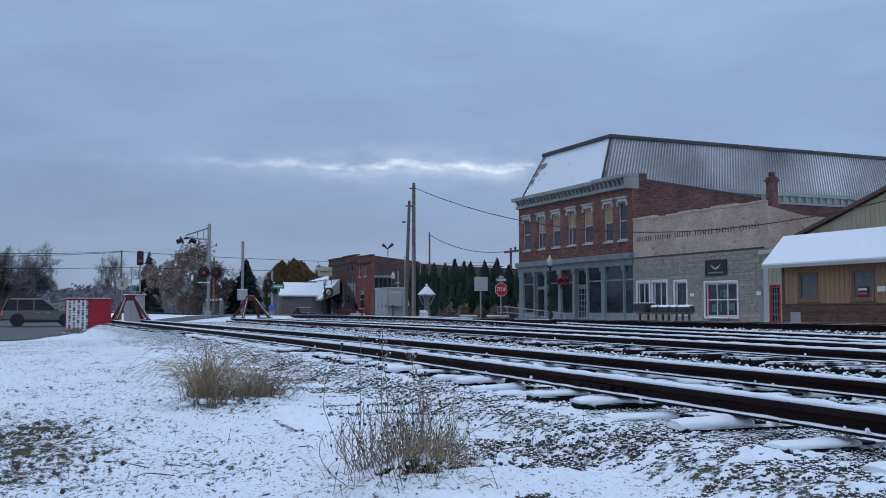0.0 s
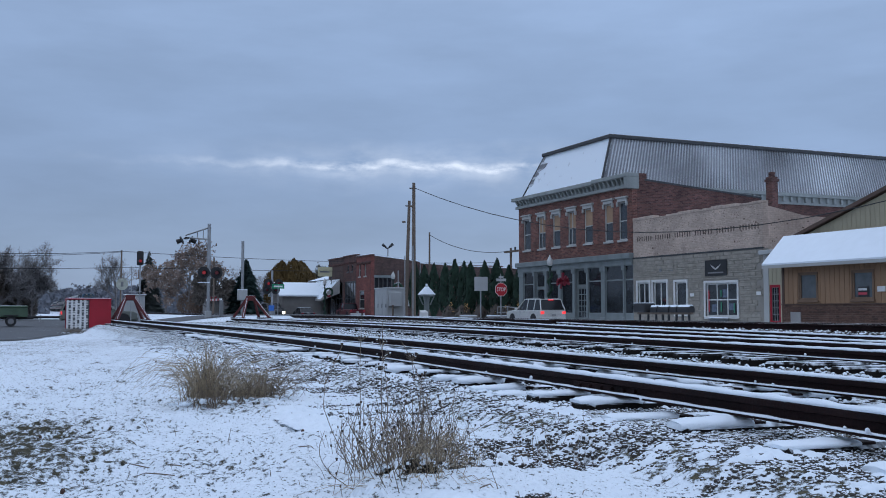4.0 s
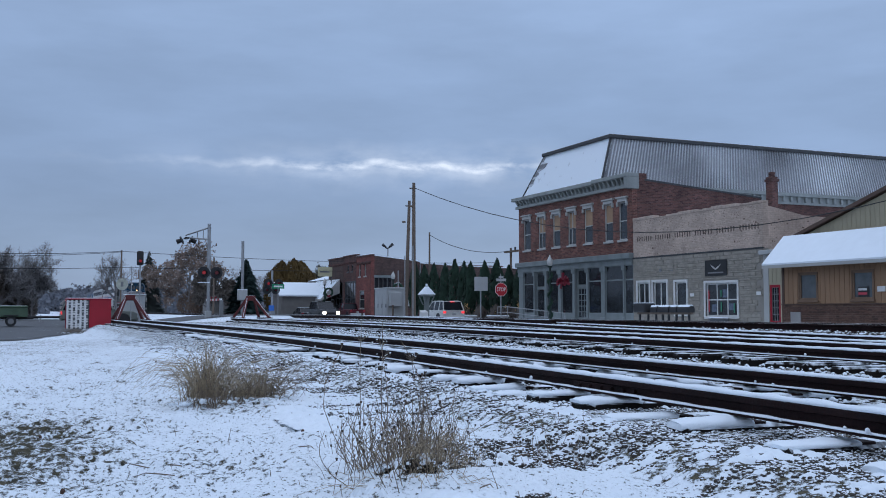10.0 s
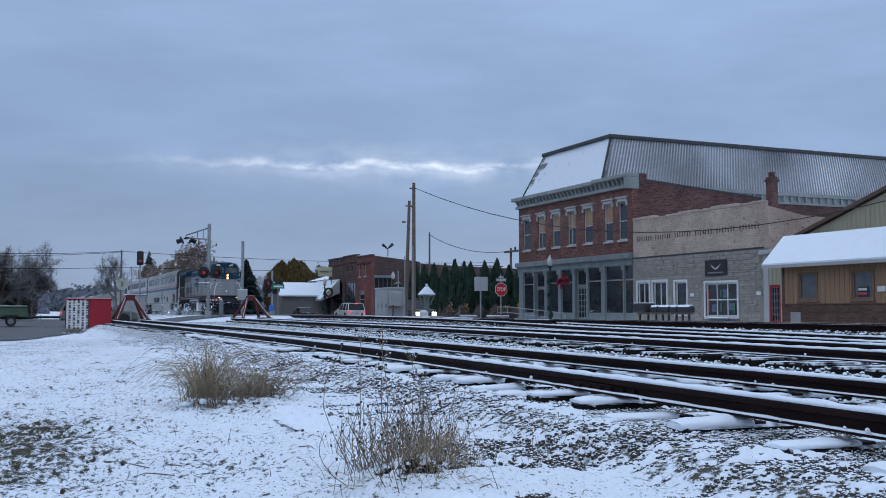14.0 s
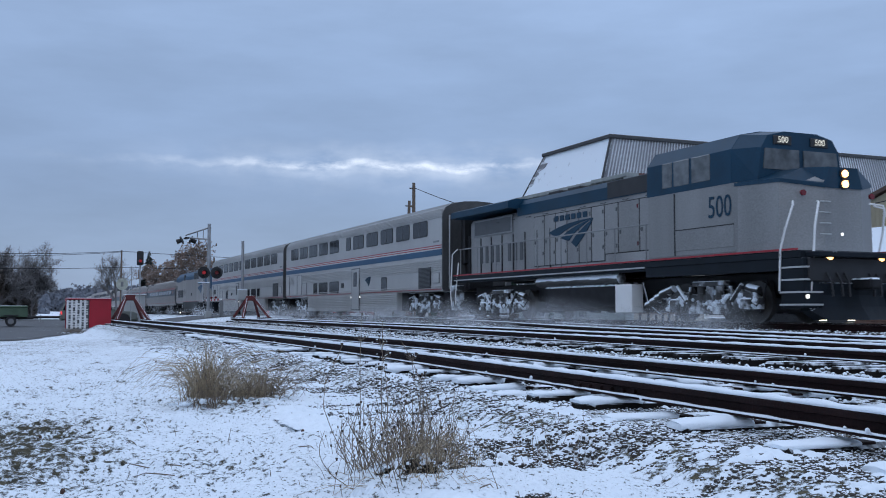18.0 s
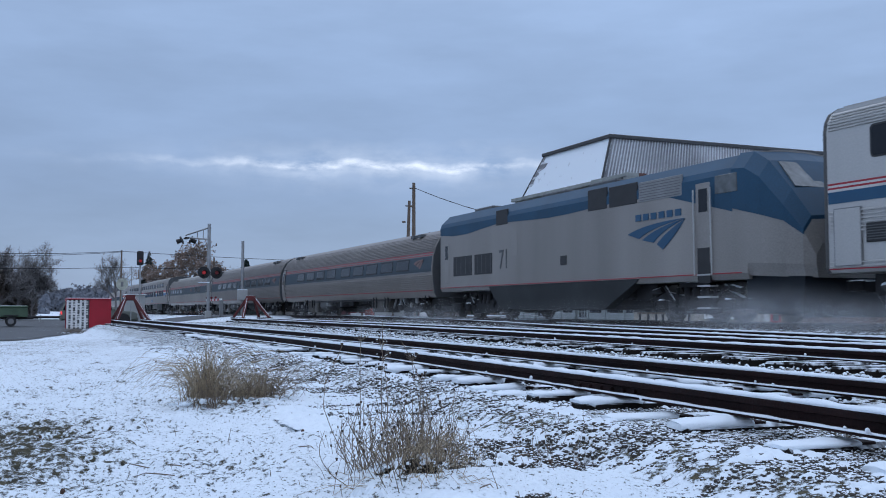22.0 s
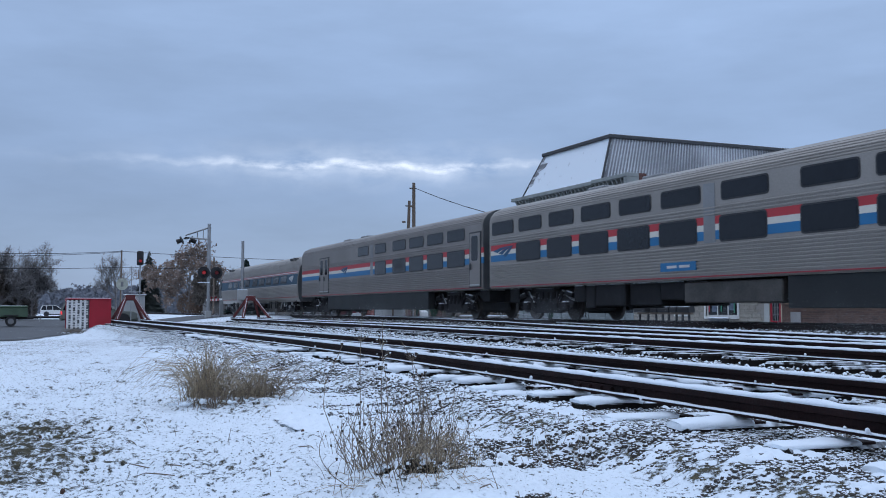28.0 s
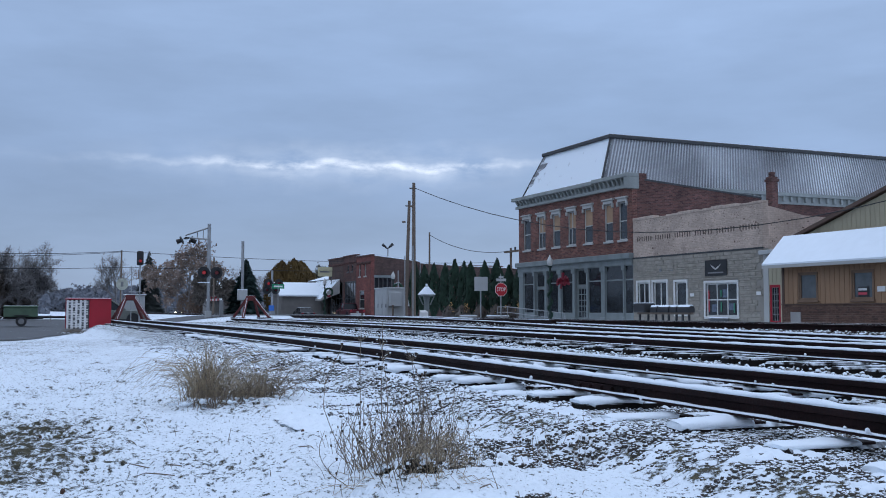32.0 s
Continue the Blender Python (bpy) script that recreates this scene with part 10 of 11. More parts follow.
def thicket():
    """Low grey brush along the far edge of the forecourt."""
    r = random.Random(17)
    g = Geo()
    for _ in range(7000):
        y = r.uniform(-16, 2.6)
        x = -133 - r.uniform(0, 8)
        h = 3.4 + 1.2 * noise.noise(Vector((y * 0.35, 0.4, 0.9)))
        clump(g, Vector((x, y, h * r.random() ** 0.8)), r.uniform(0.15, 0.34), r, 3)
    solid("thicket", g, LEAF_BROWN, "tangled grey-brown brush at the road's far edge", "brush", kind="stuff")


thicket()


def far_woods():
    r = random.Random(9)
    g = Geo()
    for _ in range(34000):
        a = r.uniform(-0.25, 1.05)
        d = r.uniform(330, 520)
        x, y = -d * math.cos(a), d * math.sin(a)
        if abs(y - 17.5) < 8:
            continue
        h = (10.0 + 2.6 * noise.noise(Vector((x * 0.02, y * 0.02, 0.3))) + 2.0 * noise.noise(Vector((x * 0.09, y * 0.09, 0.9)))) * d / 420
        z = h * r.random() ** 0.7
        s = r.uniform(1.3, 2.8) * (1.15 - 0.5 * z / max(h, 1))
        clump(g, Vector((x, y, z)), s, r, 2)
    for _ in range(5000):
        a, d = radians(r.uniform(-0.5, 5.5)), r.uniform(660, 760)
        x, y = -d * math.cos(a), d * math.sin(a)
        h = (13.5 + 3.0 * noise.noise(Vector((y * 0.05, 0.2, 0.7))) + 2.0 * noise.noise(Vector((y * 0.2, 0.5, 0.1)))) * d / 700
        clump(g, Vector((x, y, h * r.random() ** 0.7)), r.uniform(1.4, 2.8), r, 2)
    solid("far_woods", g, WOODS, "leafless woods along the horizon, coloured pale blue-grey for haze", "woods", kind="stuff")


far_woods()


# ---------------------------------------------------------------- weeds by the track
def weed_clump():
    root = thing("weed_clump", pose(-4.65, 1.86, 0.245), "dead goldenrod stalks with snowy seed heads", "weeds", "weeds")
    r = random.Random(21)
    stems, heads, snowy = Geo(), Geo(), Geo()
    # across the picture: u; away from the camera: v
    ux, uy = math.sin(HEADING), math.cos(HEADING)
    vx, vy = -math.cos(HEADING), math.sin(HEADING)

    def at(u, v, z):
        return Vector((u * ux + v * vx, u * uy + v * vy, z))

    def bud(e, s, cap):
        heads.disc((e.x, e.y, e.z + s), (0, 0, 1), s * 0.6, s * 2.2, 5, s * 1.0)
        if r.random() < cap:
            snowy.disc((e.x, e.y, e.z + s * 2.6), (0, 0, 1), s * 1.1, s * 1.0, 5, s * 0.5)

    tall_at = (-0.30, -0.27, -0.16, -0.14, -0.03, 0.0)
    for i in range(190):
        tall = i < len(tall_at)
        u = tall_at[i] if tall else r.gauss(-0.02, 0.12) if r.random() < 0.70 else r.uniform(-0.30, 0.28)
        v = r.gauss(0.05, 0.2)
        h = r.uniform(0.74, 0.86) if tall else r.uniform(0.20, 0.50) * (1 - 0.3 * abs(u) / 0.4)
        lu, lv = (u * 0.40 + r.gauss(0, 0.14), r.gauss(0, 0.16)) if not tall else (r.gauss(-0.03, 0.04), r.gauss(0, 0.05))
        bend = r.gauss(0, 0.05)
        wig, wag = r.gauss(0, 0.012), r.uniform(4, 9)
        n = 6
        pts = [at(u + lu * h * t * 1.2 + bend * math.sin(t * 3.0) + wig * math.sin(t * wag), v + lv * t * t + wig * math.sin(t * wag + 2), h * t * (1 - 0.25 * abs(bend) * t / 0.05 * 0.4)) for t in [k / n for k in range(n + 1)]]
        stems.tube(pts, [0.0016 * (1 - 0.6 * k / n) + 0.0006 for k in range(n + 1)], 4, False)
        for _ in range(16 if tall else r.choice((0, 1, 1, 2, 3))):
            t = r.uniform(0.72 if tall else 0.35, 1.0)
            q = pts[min(int(t * n), n)]
            d = Vector((r.uniform(-1, 1), r.uniform(-1, 1), r.uniform(0.1, 1.0))).normalized() * (r.uniform(0.012, 0.05) if tall else r.uniform(0.03, 0.11))
            stems.tube([q, q + d * 0.6 + Vector((0, 0, 0.004)), q + d], [0.0015, 0.0011, 0.0006], 3, False)
            if r.random() < (0.95 if tall else 0.25):
                bud(q + d, r.uniform(0.003, 0.006), 0.75 if tall else 0.45)
        if r.random() < 0.4:
            bud(pts[-1], r.uniform(0.004, 0.008), 0.5)
    tagged(part("stalk", stems, STALK, root), kind="stuff")
    tagged(part("seed_head", heads, SEED, root), "dark dried seed heads", kind="stuff")
    tagged(part("clinging_snow", snowy, SNOW, root), kind="stuff")
    # curled straw in the middle
    straw = Geo()
    for _ in range(230):
        u, v = r.gauss(0.05, 0.12), r.gauss(0.0, 0.16)
        h = r.uniform(0.12, 0.30) * math.exp(-(u / 0.42) ** 2)
        a = r.uniform(0, 6.28)
        d = Vector((math.cos(a), math.sin(a), 0)) * h * r.uniform(0.15, 0.9)
        k = Vector((r.gauss(0, 0.03), r.gauss(0, 0.03), 0))
        p = at(u, v, 0.0)
        straw.tube([p, p + d * 0.3 + k + Vector((0, 0, h * 0.55)), p + d * 0.7 - k + Vector((0, 0, h)), p + d * 1.2 + Vector((0, 0, h * r.uniform(0.6, 1.0)))], [0.0016, 0.0014, 0.0010, 0.0006], 3, False)
    tagged(part("straw", straw, STRAW, root), "pale curled straw", kind="stuff")
    # dark litter under an open lumpy sheet of snow, spilling towards the lawn
    us, vs = np.arange(-0.42, 0.46, 0.0055), np.arange(-0.62, 0.30, 0.0055)
    U, V = np.meshgrid(us, vs, indexing="ij")
    swell = 0.115 * np.exp(-((U - 0.05) / 0.19) ** 2 - ((V + 0.14) / 0.20) ** 2) + 0.035 * np.exp(-((U + 0.12) / 0.16) ** 2 - ((V + 0.05) / 0.2) ** 2)
    rim = np.clip(1.25 - np.sqrt((U / 0.40) ** 2 + ((V + 0.15) / 0.42) ** 2), 0, 1)
    WU, WV = U + 0.03 * value_noise(U, V, 0.04, 31), V + 0.03 * value_noise(U, V, 0.04, 32)
    lump = 0.036 * domes(WU * 1.5, WV * 0.8, 0.034, 33) + 0.032 * domes(WU, WV, 0.075, 34)
    height = lump - 0.067 + 0.036 * value_noise(U, V, 0.10, 35) - 0.05 * (1 - np.clip(rim * 2.2, 0, 1)) - 0.030 * np.exp(-((U - 0.03) / 0.12) ** 2 - ((V + 0.36) / 0.12) ** 2)
    X, Y = U * ux + V * vx, U * uy + V * vy
    tagged(part("snow_mound", snow_blanket(X, Y, swell, height, -0.012), SNOW, root), "lumpy snow caught over the base", kind="stuff")
    litter = Geo()
    for _ in range(2600):
        u, v = r.gauss(0.03, 0.16), r.gauss(-0.14, 0.17)
        z = 0.115 * math.exp(-((u - 0.05) / 0.19) ** 2 - ((v + 0.14) / 0.20) ** 2)
        if (u / 0.40) ** 2 + ((v + 0.15) / 0.42) ** 2 > 0.55:
            continue
        p = at(u, v, z + r.uniform(-0.035, -0.008))
        a = r.uniform(0, 6.28)
        d = Vector((math.cos(a), math.sin(a), r.uniform(-0.4, 0.4))) * r.uniform(0.012, 0.035)
        litter.tube([p, p + d * 0.5 + Vector((0, 0, 0.008)), p + d], [0.0015, r.uniform(0.002, 0.006), 0.001], 4, False)
    tagged(part("leaf_litter", litter, LEAF_LITTER, root), "dark withered leaves under the snow", kind="stuff")
    spill = Geo()
    for _ in range(90):
        u, v = r.gauss(0.06, 0.20), r.gauss(-0.24, 0.13)
        p = at(u, v, 0.06 * math.exp(-((u - 0.05) / 0.2) ** 2))
        d = at(r.gauss(u * 0.5, 0.07), -r.uniform(0.02, 0.16), 0.0)
        spill.tube([p, p + d * 0.5 + Vector((0, 0, r.uniform(0.01, 0.04))), p + d + Vector((0, 0, -0.02))], [0.0018, 0.0014, 0.0007], 3, False)
    tagged(part("fallen_straw", spill, STRAW, root), "straw bent down to the ground", kind="stuff")


SEED = mat("dried_seed_heads", (0.07, 0.052, 0.042), 0.9, 0, 0.4, 20, 80, 0.3)
LEAF_LITTER = mat("dark_leaf_litter", (0.030, 0.024, 0.017), 0.9, 0, 0.5, 12, 60, 0.4)
weed_clump()


def grass_clump(name, x, y, n, wide, deep, tall, label, seed, material):
    """Arching blades from many crowns, bent outwards, some broken and lying low."""
    root = thing(name, pose(x, y, ground_z(x, y) - 0.01), label, "grass", "weeds")
    r = random.Random(seed)
    ux, uy = math.sin(HEADING), math.cos(HEADING)
    vx, vy = -math.cos(HEADING), math.sin(HEADING)
    g = Geo()
    for _ in range(n):
        u, v = r.gauss(0, wide * 0.32), r.gauss(0, deep * 0.32)
        h = tall * r.uniform(0.3, 1.0) * math.exp(-(u / wide) ** 2 * 1.4)
        if r.random() < 0.12:
            h *= 0.35
        a = r.uniform(0, 6.28)
        side = u / wide * 0.9 + 0.55 * math.cos(a)
        out = Vector((side * ux + math.sin(a) * 0.5 * vx, side * uy + math.sin(a) * 0.5 * vy, 0)) * h * r.uniform(0.6, 1.9)
        p = Vector((u * ux + v * vx, u * uy + v * vy, 0))
        top = r.uniform(0.85, 1.05)
        kink = Vector((r.gauss(0, 0.045), r.gauss(0, 0.045), r.gauss(0, 0.02)))
        pts = [p, p + out * 0.15 + Vector((0, 0, h * 0.45)), p + out * 0.45 + kink + Vector((0, 0, h * 0.85)), p + out * 0.95 + kink + Vector((0, 0, h * top)), p + out * 1.5 + kink + Vector((0, 0, h * (top - r.uniform(0.1, 0.6))))]
        g.tube(pts, [0.0030, 0.0026, 0.0022, 0.0016, 0.0008], 3, False)
    tagged(part("blade", g, material, root), kind="stuff")
    if n > 150:
        lumps = Geo()
        for _ in range(110):
            u, v = r.gauss(0, wide * 0.42), r.gauss(-deep * 0.25, deep * 0.4)
            stone_mesh(lumps, u * ux + v * vx, u * uy + v * vy, r.uniform(0.0, 0.06), r.uniform(0.012, 0.030), r, 0.7)
        tagged(part("clinging_snow", lumps, SNOW, root), kind="stuff")
    return root


grass_clump("grass_clump", -9.22, 1.64, 330, 0.30, 0.40, 0.60, "tall tan ornamental grass clump bent by snow", 41, STRAW)
grass_clump("grass_clump", -8.96, 1.98, 220, 0.32, 0.36, 0.38, "arching tan dry grass clump", 42, STRAW)
grass_clump("grass_clump", -8.75, 1.66, 90, 0.42, 0.30, 0.20, "sparse dark grass tufts before a larger clump", 44, STALK)
grass_clump("grass_clump", -9.25, 1.68, 120, 0.34, 0.42, 0.50, "dark dead grass among pale tan blades", 45, STALK)
grass_clump("grass_clump", -8.86, 2.10, 170, 0.34, 0.40, 0.36, "dark arching grass at the clump's end", 46, STALK)
grass_clump("grass_clump", -49.0, 2.6, 260, 0.8, 0.5, 0.35, "dry brown grass by the red bin", 43, STALK)


def stray_stems():
    r = random.Random(52)
    g = Geo()
    for _ in range(240):
        d = 4.2 + 12 * r.random() ** 1.5
        a = HEADING - radians(r.uniform(-25, 25))
        x, y = -d * math.cos(a), d * math.sin(a)
        if y > near_y(x) - 1.6:
            continue
        z = ground_z(x, y)
        h = r.uniform(0.015, 0.06) * (2.0 if r.random() < 0.1 else 1.0)
        t = r.uniform(0, 6.28)
        e = Vector((math.cos(t), math.sin(t), 0)) * h * r.uniform(0.5, 1.4)
        p = Vector((x, y, z - 0.01))
        g.tube([p, p + e * 0.5 + Vector((0, 0, h)), p + e + Vector((0, 0, h * r.uniform(0.5, 1.1)))], [0.0022, 0.0017, 0.0008], 3, False)
    # taller dark stalks beside the weeds and twigs lying on the snow
    fx, fy, sx, sy = -math.cos(HEADING), math.sin(HEADING), math.sin(HEADING), math.cos(HEADING)
    for k in range(70):
        d, u = r.uniform(4.6, 6.2), r.uniform(-0.62, -0.22) if k < 46 else r.uniform(0.35, 0.72)
        x, y = d * fx + u * d / 5 * sx, d * fy + u * d / 5 * sy
        h = r.uniform(0.05, 0.20)
        p = Vector((x, y, ground_z(x, y) - 0.01))
        e = Vector((r.gauss(0, 0.25), r.gauss(0, 0.25), 1.0)) * h
        g.tube([p, p + e * 0.5 + Vector((r.gauss(0, 0.01), r.gauss(0, 0.01), 0)), p + e], [0.0018, 0.0014, 0.0008], 3, False)
        if r.random() < 0.5:
            g.disc((p.x + e.x, p.y + e.y, p.z + e.z), (0, 0, 1), 0.003, 0.014, 5, 0.005)
    for _ in range(26):
        d, u = r.uniform(4.4, 7.5), r.uniform(-2.0, 1.6)
        x, y = d * fx + u * sx, d * fy + u * sy
        if y > near_y(x) - 2.0:
            continue
        a, n = r.uniform(0, 6.28), r.uniform(0.06, 0.22)
        p = Vector((x, y, ground_z(x, y) + 0.02))
        q = Vector((math.cos(a), math.sin(a), 0.0)) * n
        b = Vector((-q.y, q.x, 0.0)) * r.uniform(-0.4, 0.4)
        g.tube([p, p + q * 0.35 + b * 0.6 + Vector((0, 0, 0.012)), p + q * 0.7 + b + Vector((0, 0, 0.02)), p + q + b * 0.7], [0.003, 0.0035, 0.0028, 0.0012], 4, False)
    solid("stray_stems", g, STALK, "stray dead stems poking through the snow", "weeds", kind="stuff")
    g = Geo()
    for _ in range(110):
        d = 4.0 + 14 * r.random() ** 1.4
        a = HEADING - radians(r.uniform(-25, 25))
        x, y = -d * math.cos(a), d * math.sin(a)
        if y > near_y(x) - 1.8:
            continue
        s = r.uniform(0.005, 0.016)
        stone_mesh(g, x, y, ground_z(x, y) + 0.012, s, r)
    solid("fallen_leaves", g, LEAF_DEAD, "scattered dead leaves and clods on the snow", "leaves", kind="stuff")


LEAF_DEAD = mat("dead_leaf_brown", (0.07, 0.035, 0.022), 0.85, 0, 0.5, 20, 60, 0.3)
stray_stems()


# ---------------------------------------------------------------- bright break in the cloud
def cloud_break():
    """A far, thin band of bright sky under the cloud deck; it drifts slowly."""
    m = bpy.data.materials.new("bright_cloud_gap")
    m.use_nodes = True
    nt = m.node_tree
    nt.nodes.clear()
    N, L = nt.nodes.new, nt.links.new
    out, mix, tr, em = N("ShaderNodeOutputMaterial"), N("ShaderNodeMixShader"), N("ShaderNodeBsdfTransparent"), N("ShaderNodeEmission")
    em.inputs[0].default_value, em.inputs[1].default_value = (0.70, 0.78, 0.92, 1), 1.2
    co, sep = N("ShaderNodeTexCoord"), N("ShaderNodeSeparateXYZ")
    L(co.outputs["UV"], sep.inputs[0])
    mp = N("ShaderNodeMapping")
    mp.inputs["Scale"].default_value = (9.0, 2.2, 1.0)
    L(co.outputs["UV"], mp.inputs[0])
    n = N("ShaderNodeTexNoise")
    n.inputs["Scale"].default_value, n.inputs["Detail"].default_value, n.inputs["Roughness"].default_value = 1.0, 6.0, 0.6
    L(mp.outputs[0], n.inputs["Vector"])

    def ramp(src, stops):
        r = N("ShaderNodeValToRGB")
        L(src, r.inputs[0])
        e = r.color_ramp.elements
        e[0].position, e[0].color = stops[0][0], (stops[0][1],) * 3 + (1,)
        e[1].position, e[1].color = stops[-1][0], (stops[-1][1],) * 3 + (1,)
        for p, v in stops[1:-1]:
            k = e.new(p)
            k.color = (v,) * 3 + (1,)
        return r.outputs[0]

    def mul(a, b):
        k = N("ShaderNodeMath")
        k.operation = "MULTIPLY"
        L(a, k.inputs[0])
        L(b, k.inputs[1])
        return k.outputs[0]

    wave = N("ShaderNodeTexNoise")
    wave.inputs["Scale"].default_value, wave.inputs["Detail"].default_value = 1.0, 3.0
    mp2 = N("ShaderNodeMapping")
    mp2.inputs["Scale"].default_value = (11.0, 0.6, 1.0)
    L(co.outputs["UV"], mp2.inputs[0])
    L(mp2.outputs[0], wave.inputs["Vector"])
    shift = N("ShaderNodeMath")
    shift.operation = "MULTIPLY_ADD"
    shift.inputs[1].default_value = 0.42
    L(wave.outputs["Fac"], shift.inputs[0])
    low = N("ShaderNodeMath")
    low.operation = "SUBTRACT"
    low.inputs[1].default_value = 0.21
    L(sep.outputs["Y"], low.inputs[0])
    L(low.outputs[0], shift.inputs[2])
    vert = ramp(shift.outputs[0], [(0.0, 0.0), (0.30, 0.12), (0.45, 0.40), (0.50, 1.0), (0.55, 0.9), (0.63, 0.2), (1.0, 0.0)])
    horiz = ramp(sep.outputs["X"], [(0.0, 0.0), (0.18, 0.10), (0.34, 0.32), (0.44, 0.6), (0.54, 1.0), (0.78, 1.0), (0.86, 0.7), (1.0, 0.0)])
    cl = N("ShaderNodeMapRange")
    cl.inputs["From Min"].default_value, cl.inputs["From Max"].default_value = 0.36, 0.58
    L(n.outputs["Fac"], cl.inputs[0])
    L(mul(mul(vert, horiz), cl.outputs[0]), mix.inputs[0])
    L(tr.outputs[0], mix.inputs[1])
    L(em.outputs[0], mix.inputs[2])
    L(mix.outputs[0], out.inputs[0])
    g = Geo()
    R, n_ = 4300.0, 40
    verts, uvs = [], []
    for j in (0, 1):
        for i in range(n_ + 1):
            t = i / n_
            az = HEADING + radians(-22.0 + 33.0 * t)      # turned to the right of the tracks
            el = radians(6.6 + 3.4 * j)
            verts.append((-R * math.cos(az), R * math.sin(az), EYE[2] + R * math.tan(el)))
            uvs.append((t, float(j)))
    faces = [(i, i + 1, n_ + 2 + i, n_ + 1 + i) for i in range(n_)]
    me = bpy.data.meshes.new("cloud_break")
    me.from_pydata(verts, [], faces)
    layer = me.uv_layers.new(name="UVMap")
    for lp in me.loops:
        layer.data[lp.index].uv = uvs[lp.vertex_index]
    me.materials.append(m)
    ob = new("backdrop_cloud_break", me)
    ob.visible_shadow = True
    return tagged(ob, "thin bright break under the grey cloud deck", "sky", kind="structure")


bright_cloud = cloud_break()


# ---------------------------------------------------------------- snow dust thrown up by the train
def snow_plume():
    m = bpy.data.materials.new("drifting_snow_dust")
    m.use_nodes = True
    nt = m.node_tree
    nt.nodes.clear()
    N, L = nt.nodes.new, nt.links.new
    out, mix, tr, df = N("ShaderNodeOutputMaterial"), N("ShaderNodeMixShader"), N("ShaderNodeBsdfTransparent"), N("ShaderNodeBsdfDiffuse")
    df.inputs[0].default_value = (0.82, 0.84, 0.87, 1)
    at, co, n = N("ShaderNodeAttribute"), N("ShaderNodeTexCoord"), N("ShaderNodeTexNoise")
    at.attribute_name = "thickness"
    n.inputs["Scale"].default_value, n.inputs["Detail"].default_value = 0.8, 5.0
    L(co.outputs["Object"], n.inputs["Vector"])
    k = N("ShaderNodeMath")
    k.operation = "MULTIPLY"
    L(at.outputs["Fac"], k.inputs[0])
    L(n.outputs["Fac"], k.inputs[1])
    L(k.outputs[0], mix.inputs[0])
    L(tr.outputs[0], mix.inputs[1])
    L(df.outputs[0], mix.inputs[2])
    L(mix.outputs[0], out.inputs[0])
    r = random.Random(61)
    v, f, dens = [], [], []
    s = 4.0
    while s < 246.0:
        w, h = r.uniform(2.2, 4.4), r.uniform(0.5, 1.1)
        strong = (0.55 if s < 75 else 0.18 if s < 100 else 0.05) * r.uniform(0.5, 1.1)
        cx, cy, cz = -s, -r.uniform(1.75, 3.0), r.uniform(-0.25, 0.12)
        o = len(v)
        nr, na = 6, 18
        for sd in (-1, 1):
            v.append((cx, cy + sd * 0.10, cz))
            dens.append(strong)
            for i in range(1, nr + 1):
                q = i / nr
                for j in range(na):
                    a = 6.2832 * j / na
                    v.append((cx + w * q * math.cos(a), cy + sd * 0.10 * (1 - q * q), cz + h * q * math.sin(a)))
                    dens.append(strong * (1 - q * q) ** 2)
            b = o if sd < 0 else o + 1 + nr * na
            for j in range(na):
                t = (b, b + 1 + j, b + 1 + (j + 1) % na)
                f.append(t if sd < 0 else t[::-1])
                for i in range(nr - 1):
                    q = (b + 1 + i * na + j, b + 1 + (i + 1) * na + j, b + 1 + (i + 1) * na + (j + 1) % na, b + 1 + i * na + (j + 1) % na)
                    f.append(q if sd < 0 else q[::-1])
        s += w * r.uniform(0.85, 1.1)
    me = bpy.data.meshes.new("snow_plume")
    me.from_pydata(v, [], f)
    me.attributes.new("thickness", "FLOAT", "POINT").data.foreach_set("value", dens)
    me.polygons.foreach_set("use_smooth", [True] * len(f))
    me.materials.append(m)
    ob = new("snow_plume", me)
    ob.matrix_basis = pose(HEAD_AT, MAIN_Y, MAIN_TOP)
    return tagged(ob, "thin white snow dust whirled up beside the train", "snow dust", kind="stuff")


plume = snow_plume()


# ---------------------------------------------------------------- everything that moves
def lane_rows(points, y, heading, z=0.02):
    return [(t, pose(x, yy if yy is not None else y, z, 0, 0, h if h is not None else heading)) for t, x, yy, h in points]


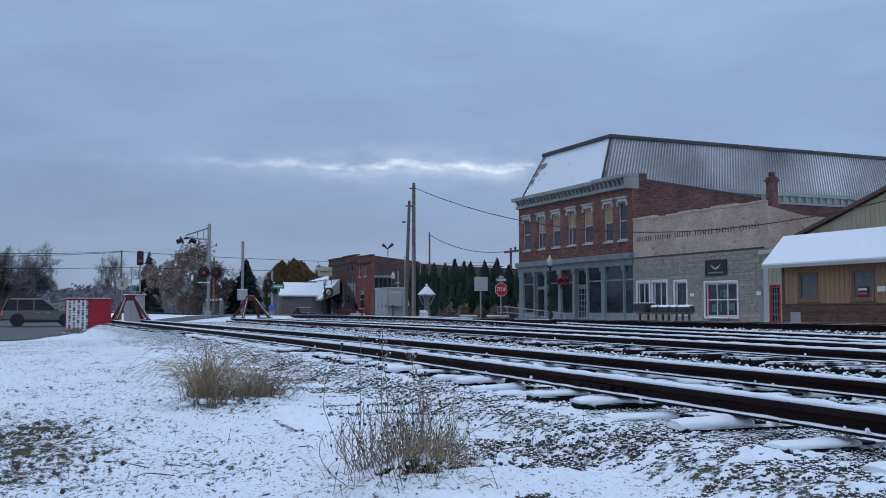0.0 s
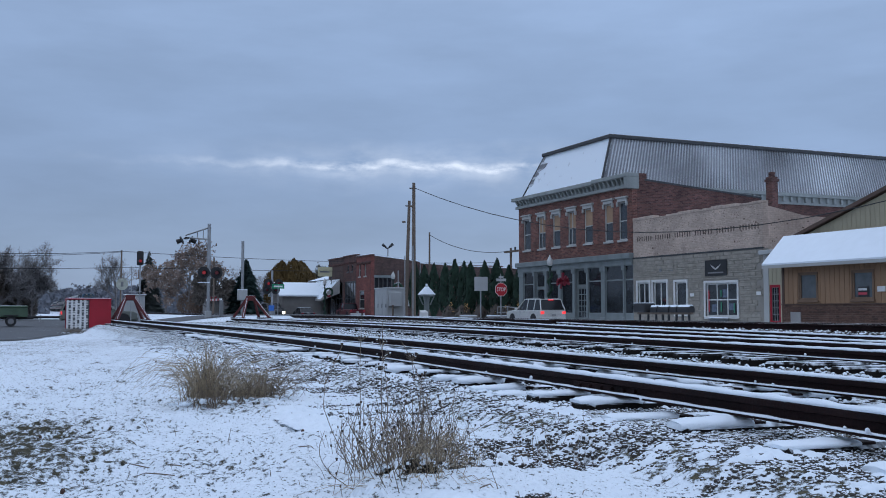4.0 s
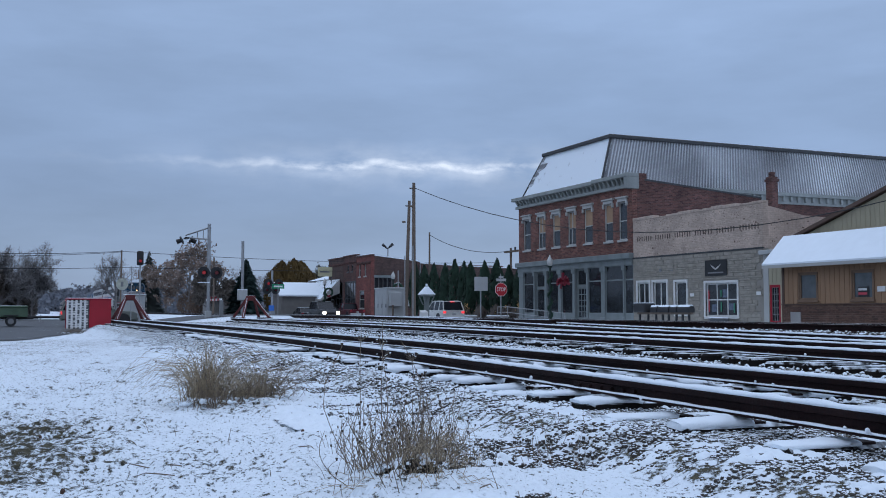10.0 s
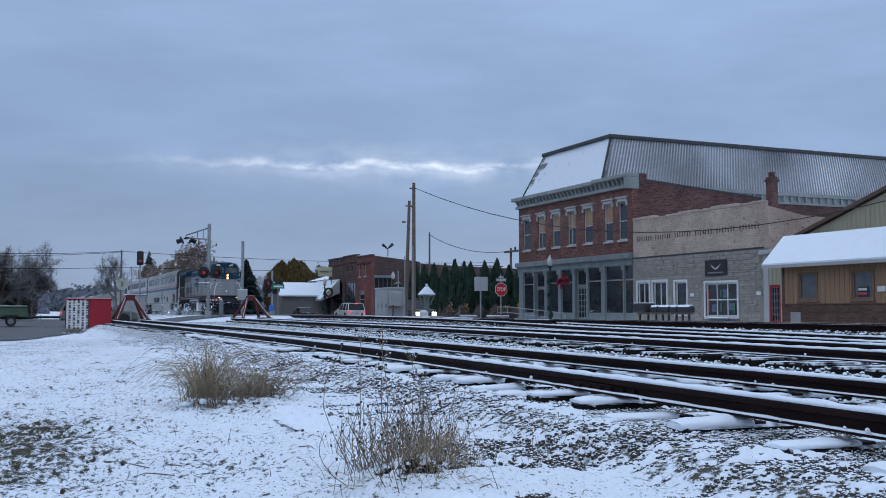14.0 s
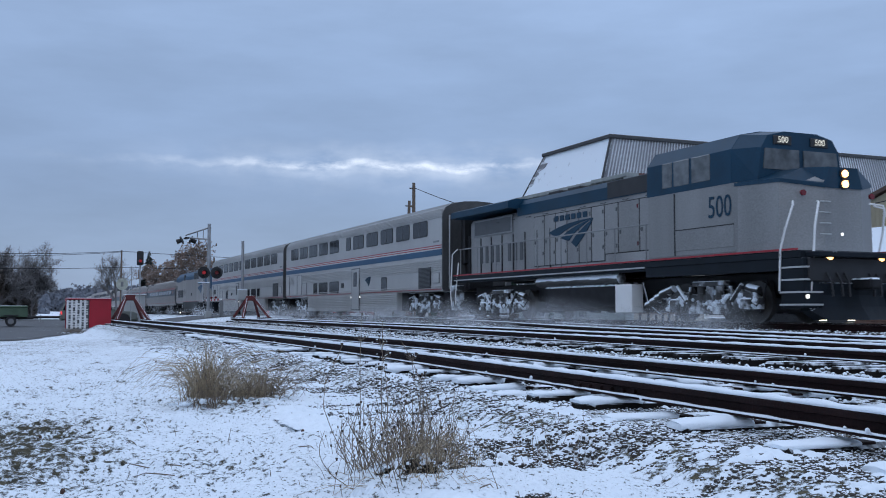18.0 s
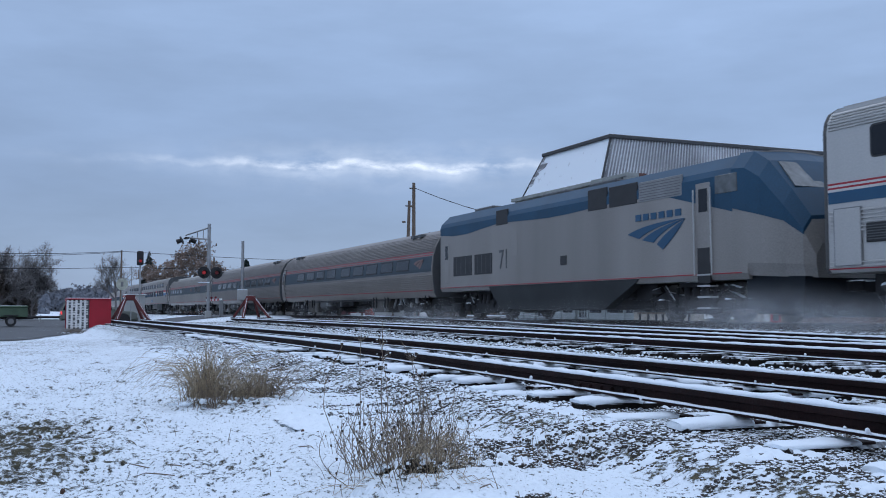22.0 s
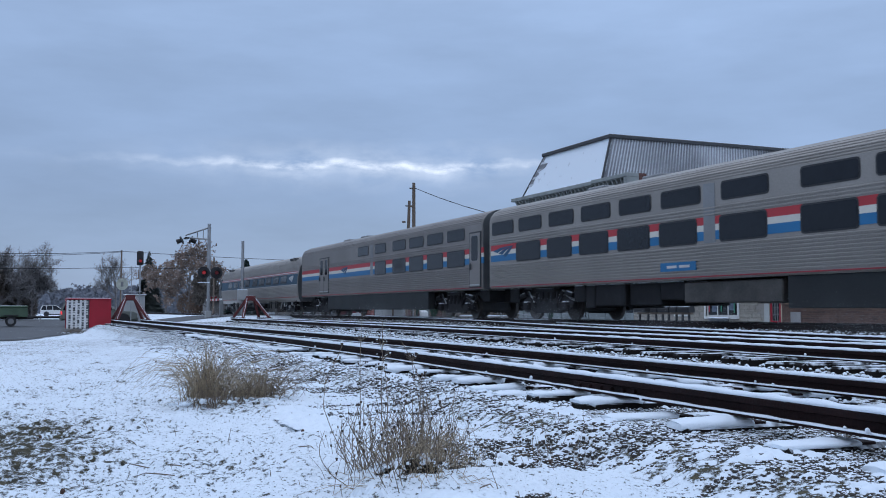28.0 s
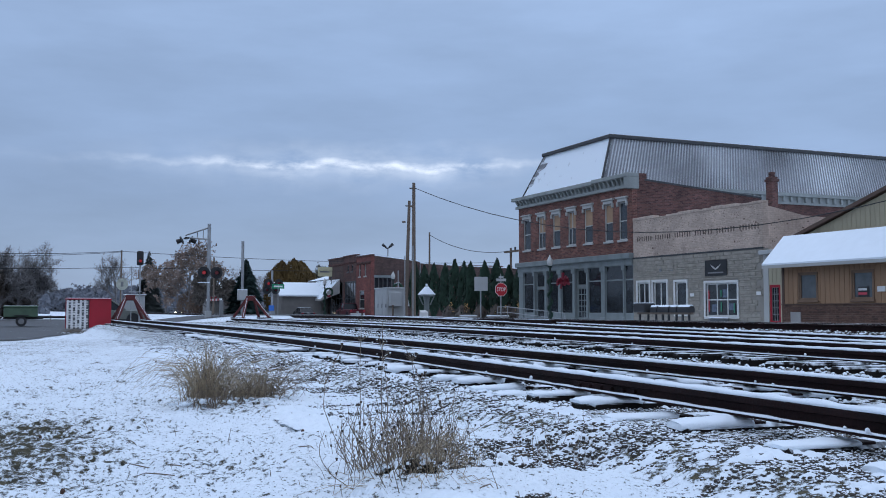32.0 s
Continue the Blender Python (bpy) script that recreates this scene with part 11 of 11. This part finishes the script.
def motions():
    for c in TRAIN:
        walk(c.root, [(t, pose(c.x0 + SPEED * t, MAIN_Y, MAIN_TOP)) for t in (0.0, 8.0, 16.0, 24.0, 32.0)])
    walk(plume, [(t, pose(HEAD_AT + SPEED * t, MAIN_Y, MAIN_TOP)) for t in (0.0, 8.0, 16.0, 24.0, 32.0)])
    walk(bright_cloud, [(t, pose(0, 0, 0, 0, 0, 0.127 * t)) for t in (0.0, 16.0, 32.0)])
    walk(white_suv, lane_rows(WHITE_PATH, 33.8, 180))
    walk(dark_suv, lane_rows(DARK_PATH, 30.4, 0))
    walk(waiting_car, lane_rows(WAITING_PATH, 30.4, 0))
    walk(late_car, lane_rows(LATE_PATH, 30.4, 0))
    walk(far_van, [(t, pose(-185.0, y, 0.05, 0, 0, 90)) for t, y in VAN_PATH])
    walk(tow_suv, [(t, pose(-71.0, y, ground_z(-71, y) + 0.03, 0, 0, 90)) for t, y in TOW_PATH])
    walk(tow_trailer, [(t, pose(-71.0, y - 5.15, ground_z(-71, y - 5.15) + 0.03, 0, 0, 90)) for t, y in TOW_PATH])


WHITE_PATH = [(t, x, None, None) for t, x in ((0.0, -26.1), (0.5, -31.1), (1.0, -36.0), (2.0, -44.85), (3.5, -57.4), (4.7, -66.0), (6.0, -71.2), (9.0, -77.4), (12.0, -83.1), (13.0, -91.5), (14.0, -103.5), (14.5, -107.6), (16.0, -120.0), (20.0, -165.0), (32.0, -395.0))]
DARK_PATH = [(t, x, None, None) for t, x in ((0.0, -161.0), (2.0, -144.0), (3.5, -128.5), (6.0, -115.4), (9.0, -104.9), (12.0, -93.2), (13.0, -85.9), (14.0, -76.0), (14.5, -71.2), (16.5, -50.6), (17.0, -45.0), (17.5, -38.9), (18.5, -26.5), (20.0, -8.0), (24.0, 40.0), (32.0, 84.0))]
WAITING_PATH = [(t, x, None, None) for t, x in ((0.0, -360.0), (8.0, -290.0), (14.0, -225.0), (17.0, -200.0), (20.0, -199.3), (22.0, -197.2), (24.0, -195.1), (25.0, -192.4), (27.5, -180.9), (29.0, -172.9), (30.0, -161.0), (31.0, -157.5), (32.0, -151.0))]
LATE_PATH = [(t, x, None, None) for t, x in ((0.0, -620.0), (16.0, -420.0), (26.0, -280.0), (30.0, -215.0), (31.0, -208.5), (32.0, -206.0))]
VAN_PATH = [(0.0, -95.0), (18.0, -40.0), (25.5, -2.0), (27.5, 5.0), (28.0, 6.6), (29.0, 9.9), (30.0, 11.2), (32.0, 11.6)]
TOW_PATH = [(0.0, 1.65), (1.0, 3.5), (2.0, 5.0), (2.8, 5.28), (3.5, 5.3), (17.0, 5.3), (30.0, 5.3), (31.0, 5.5), (32.0, 5.92)]
motions()
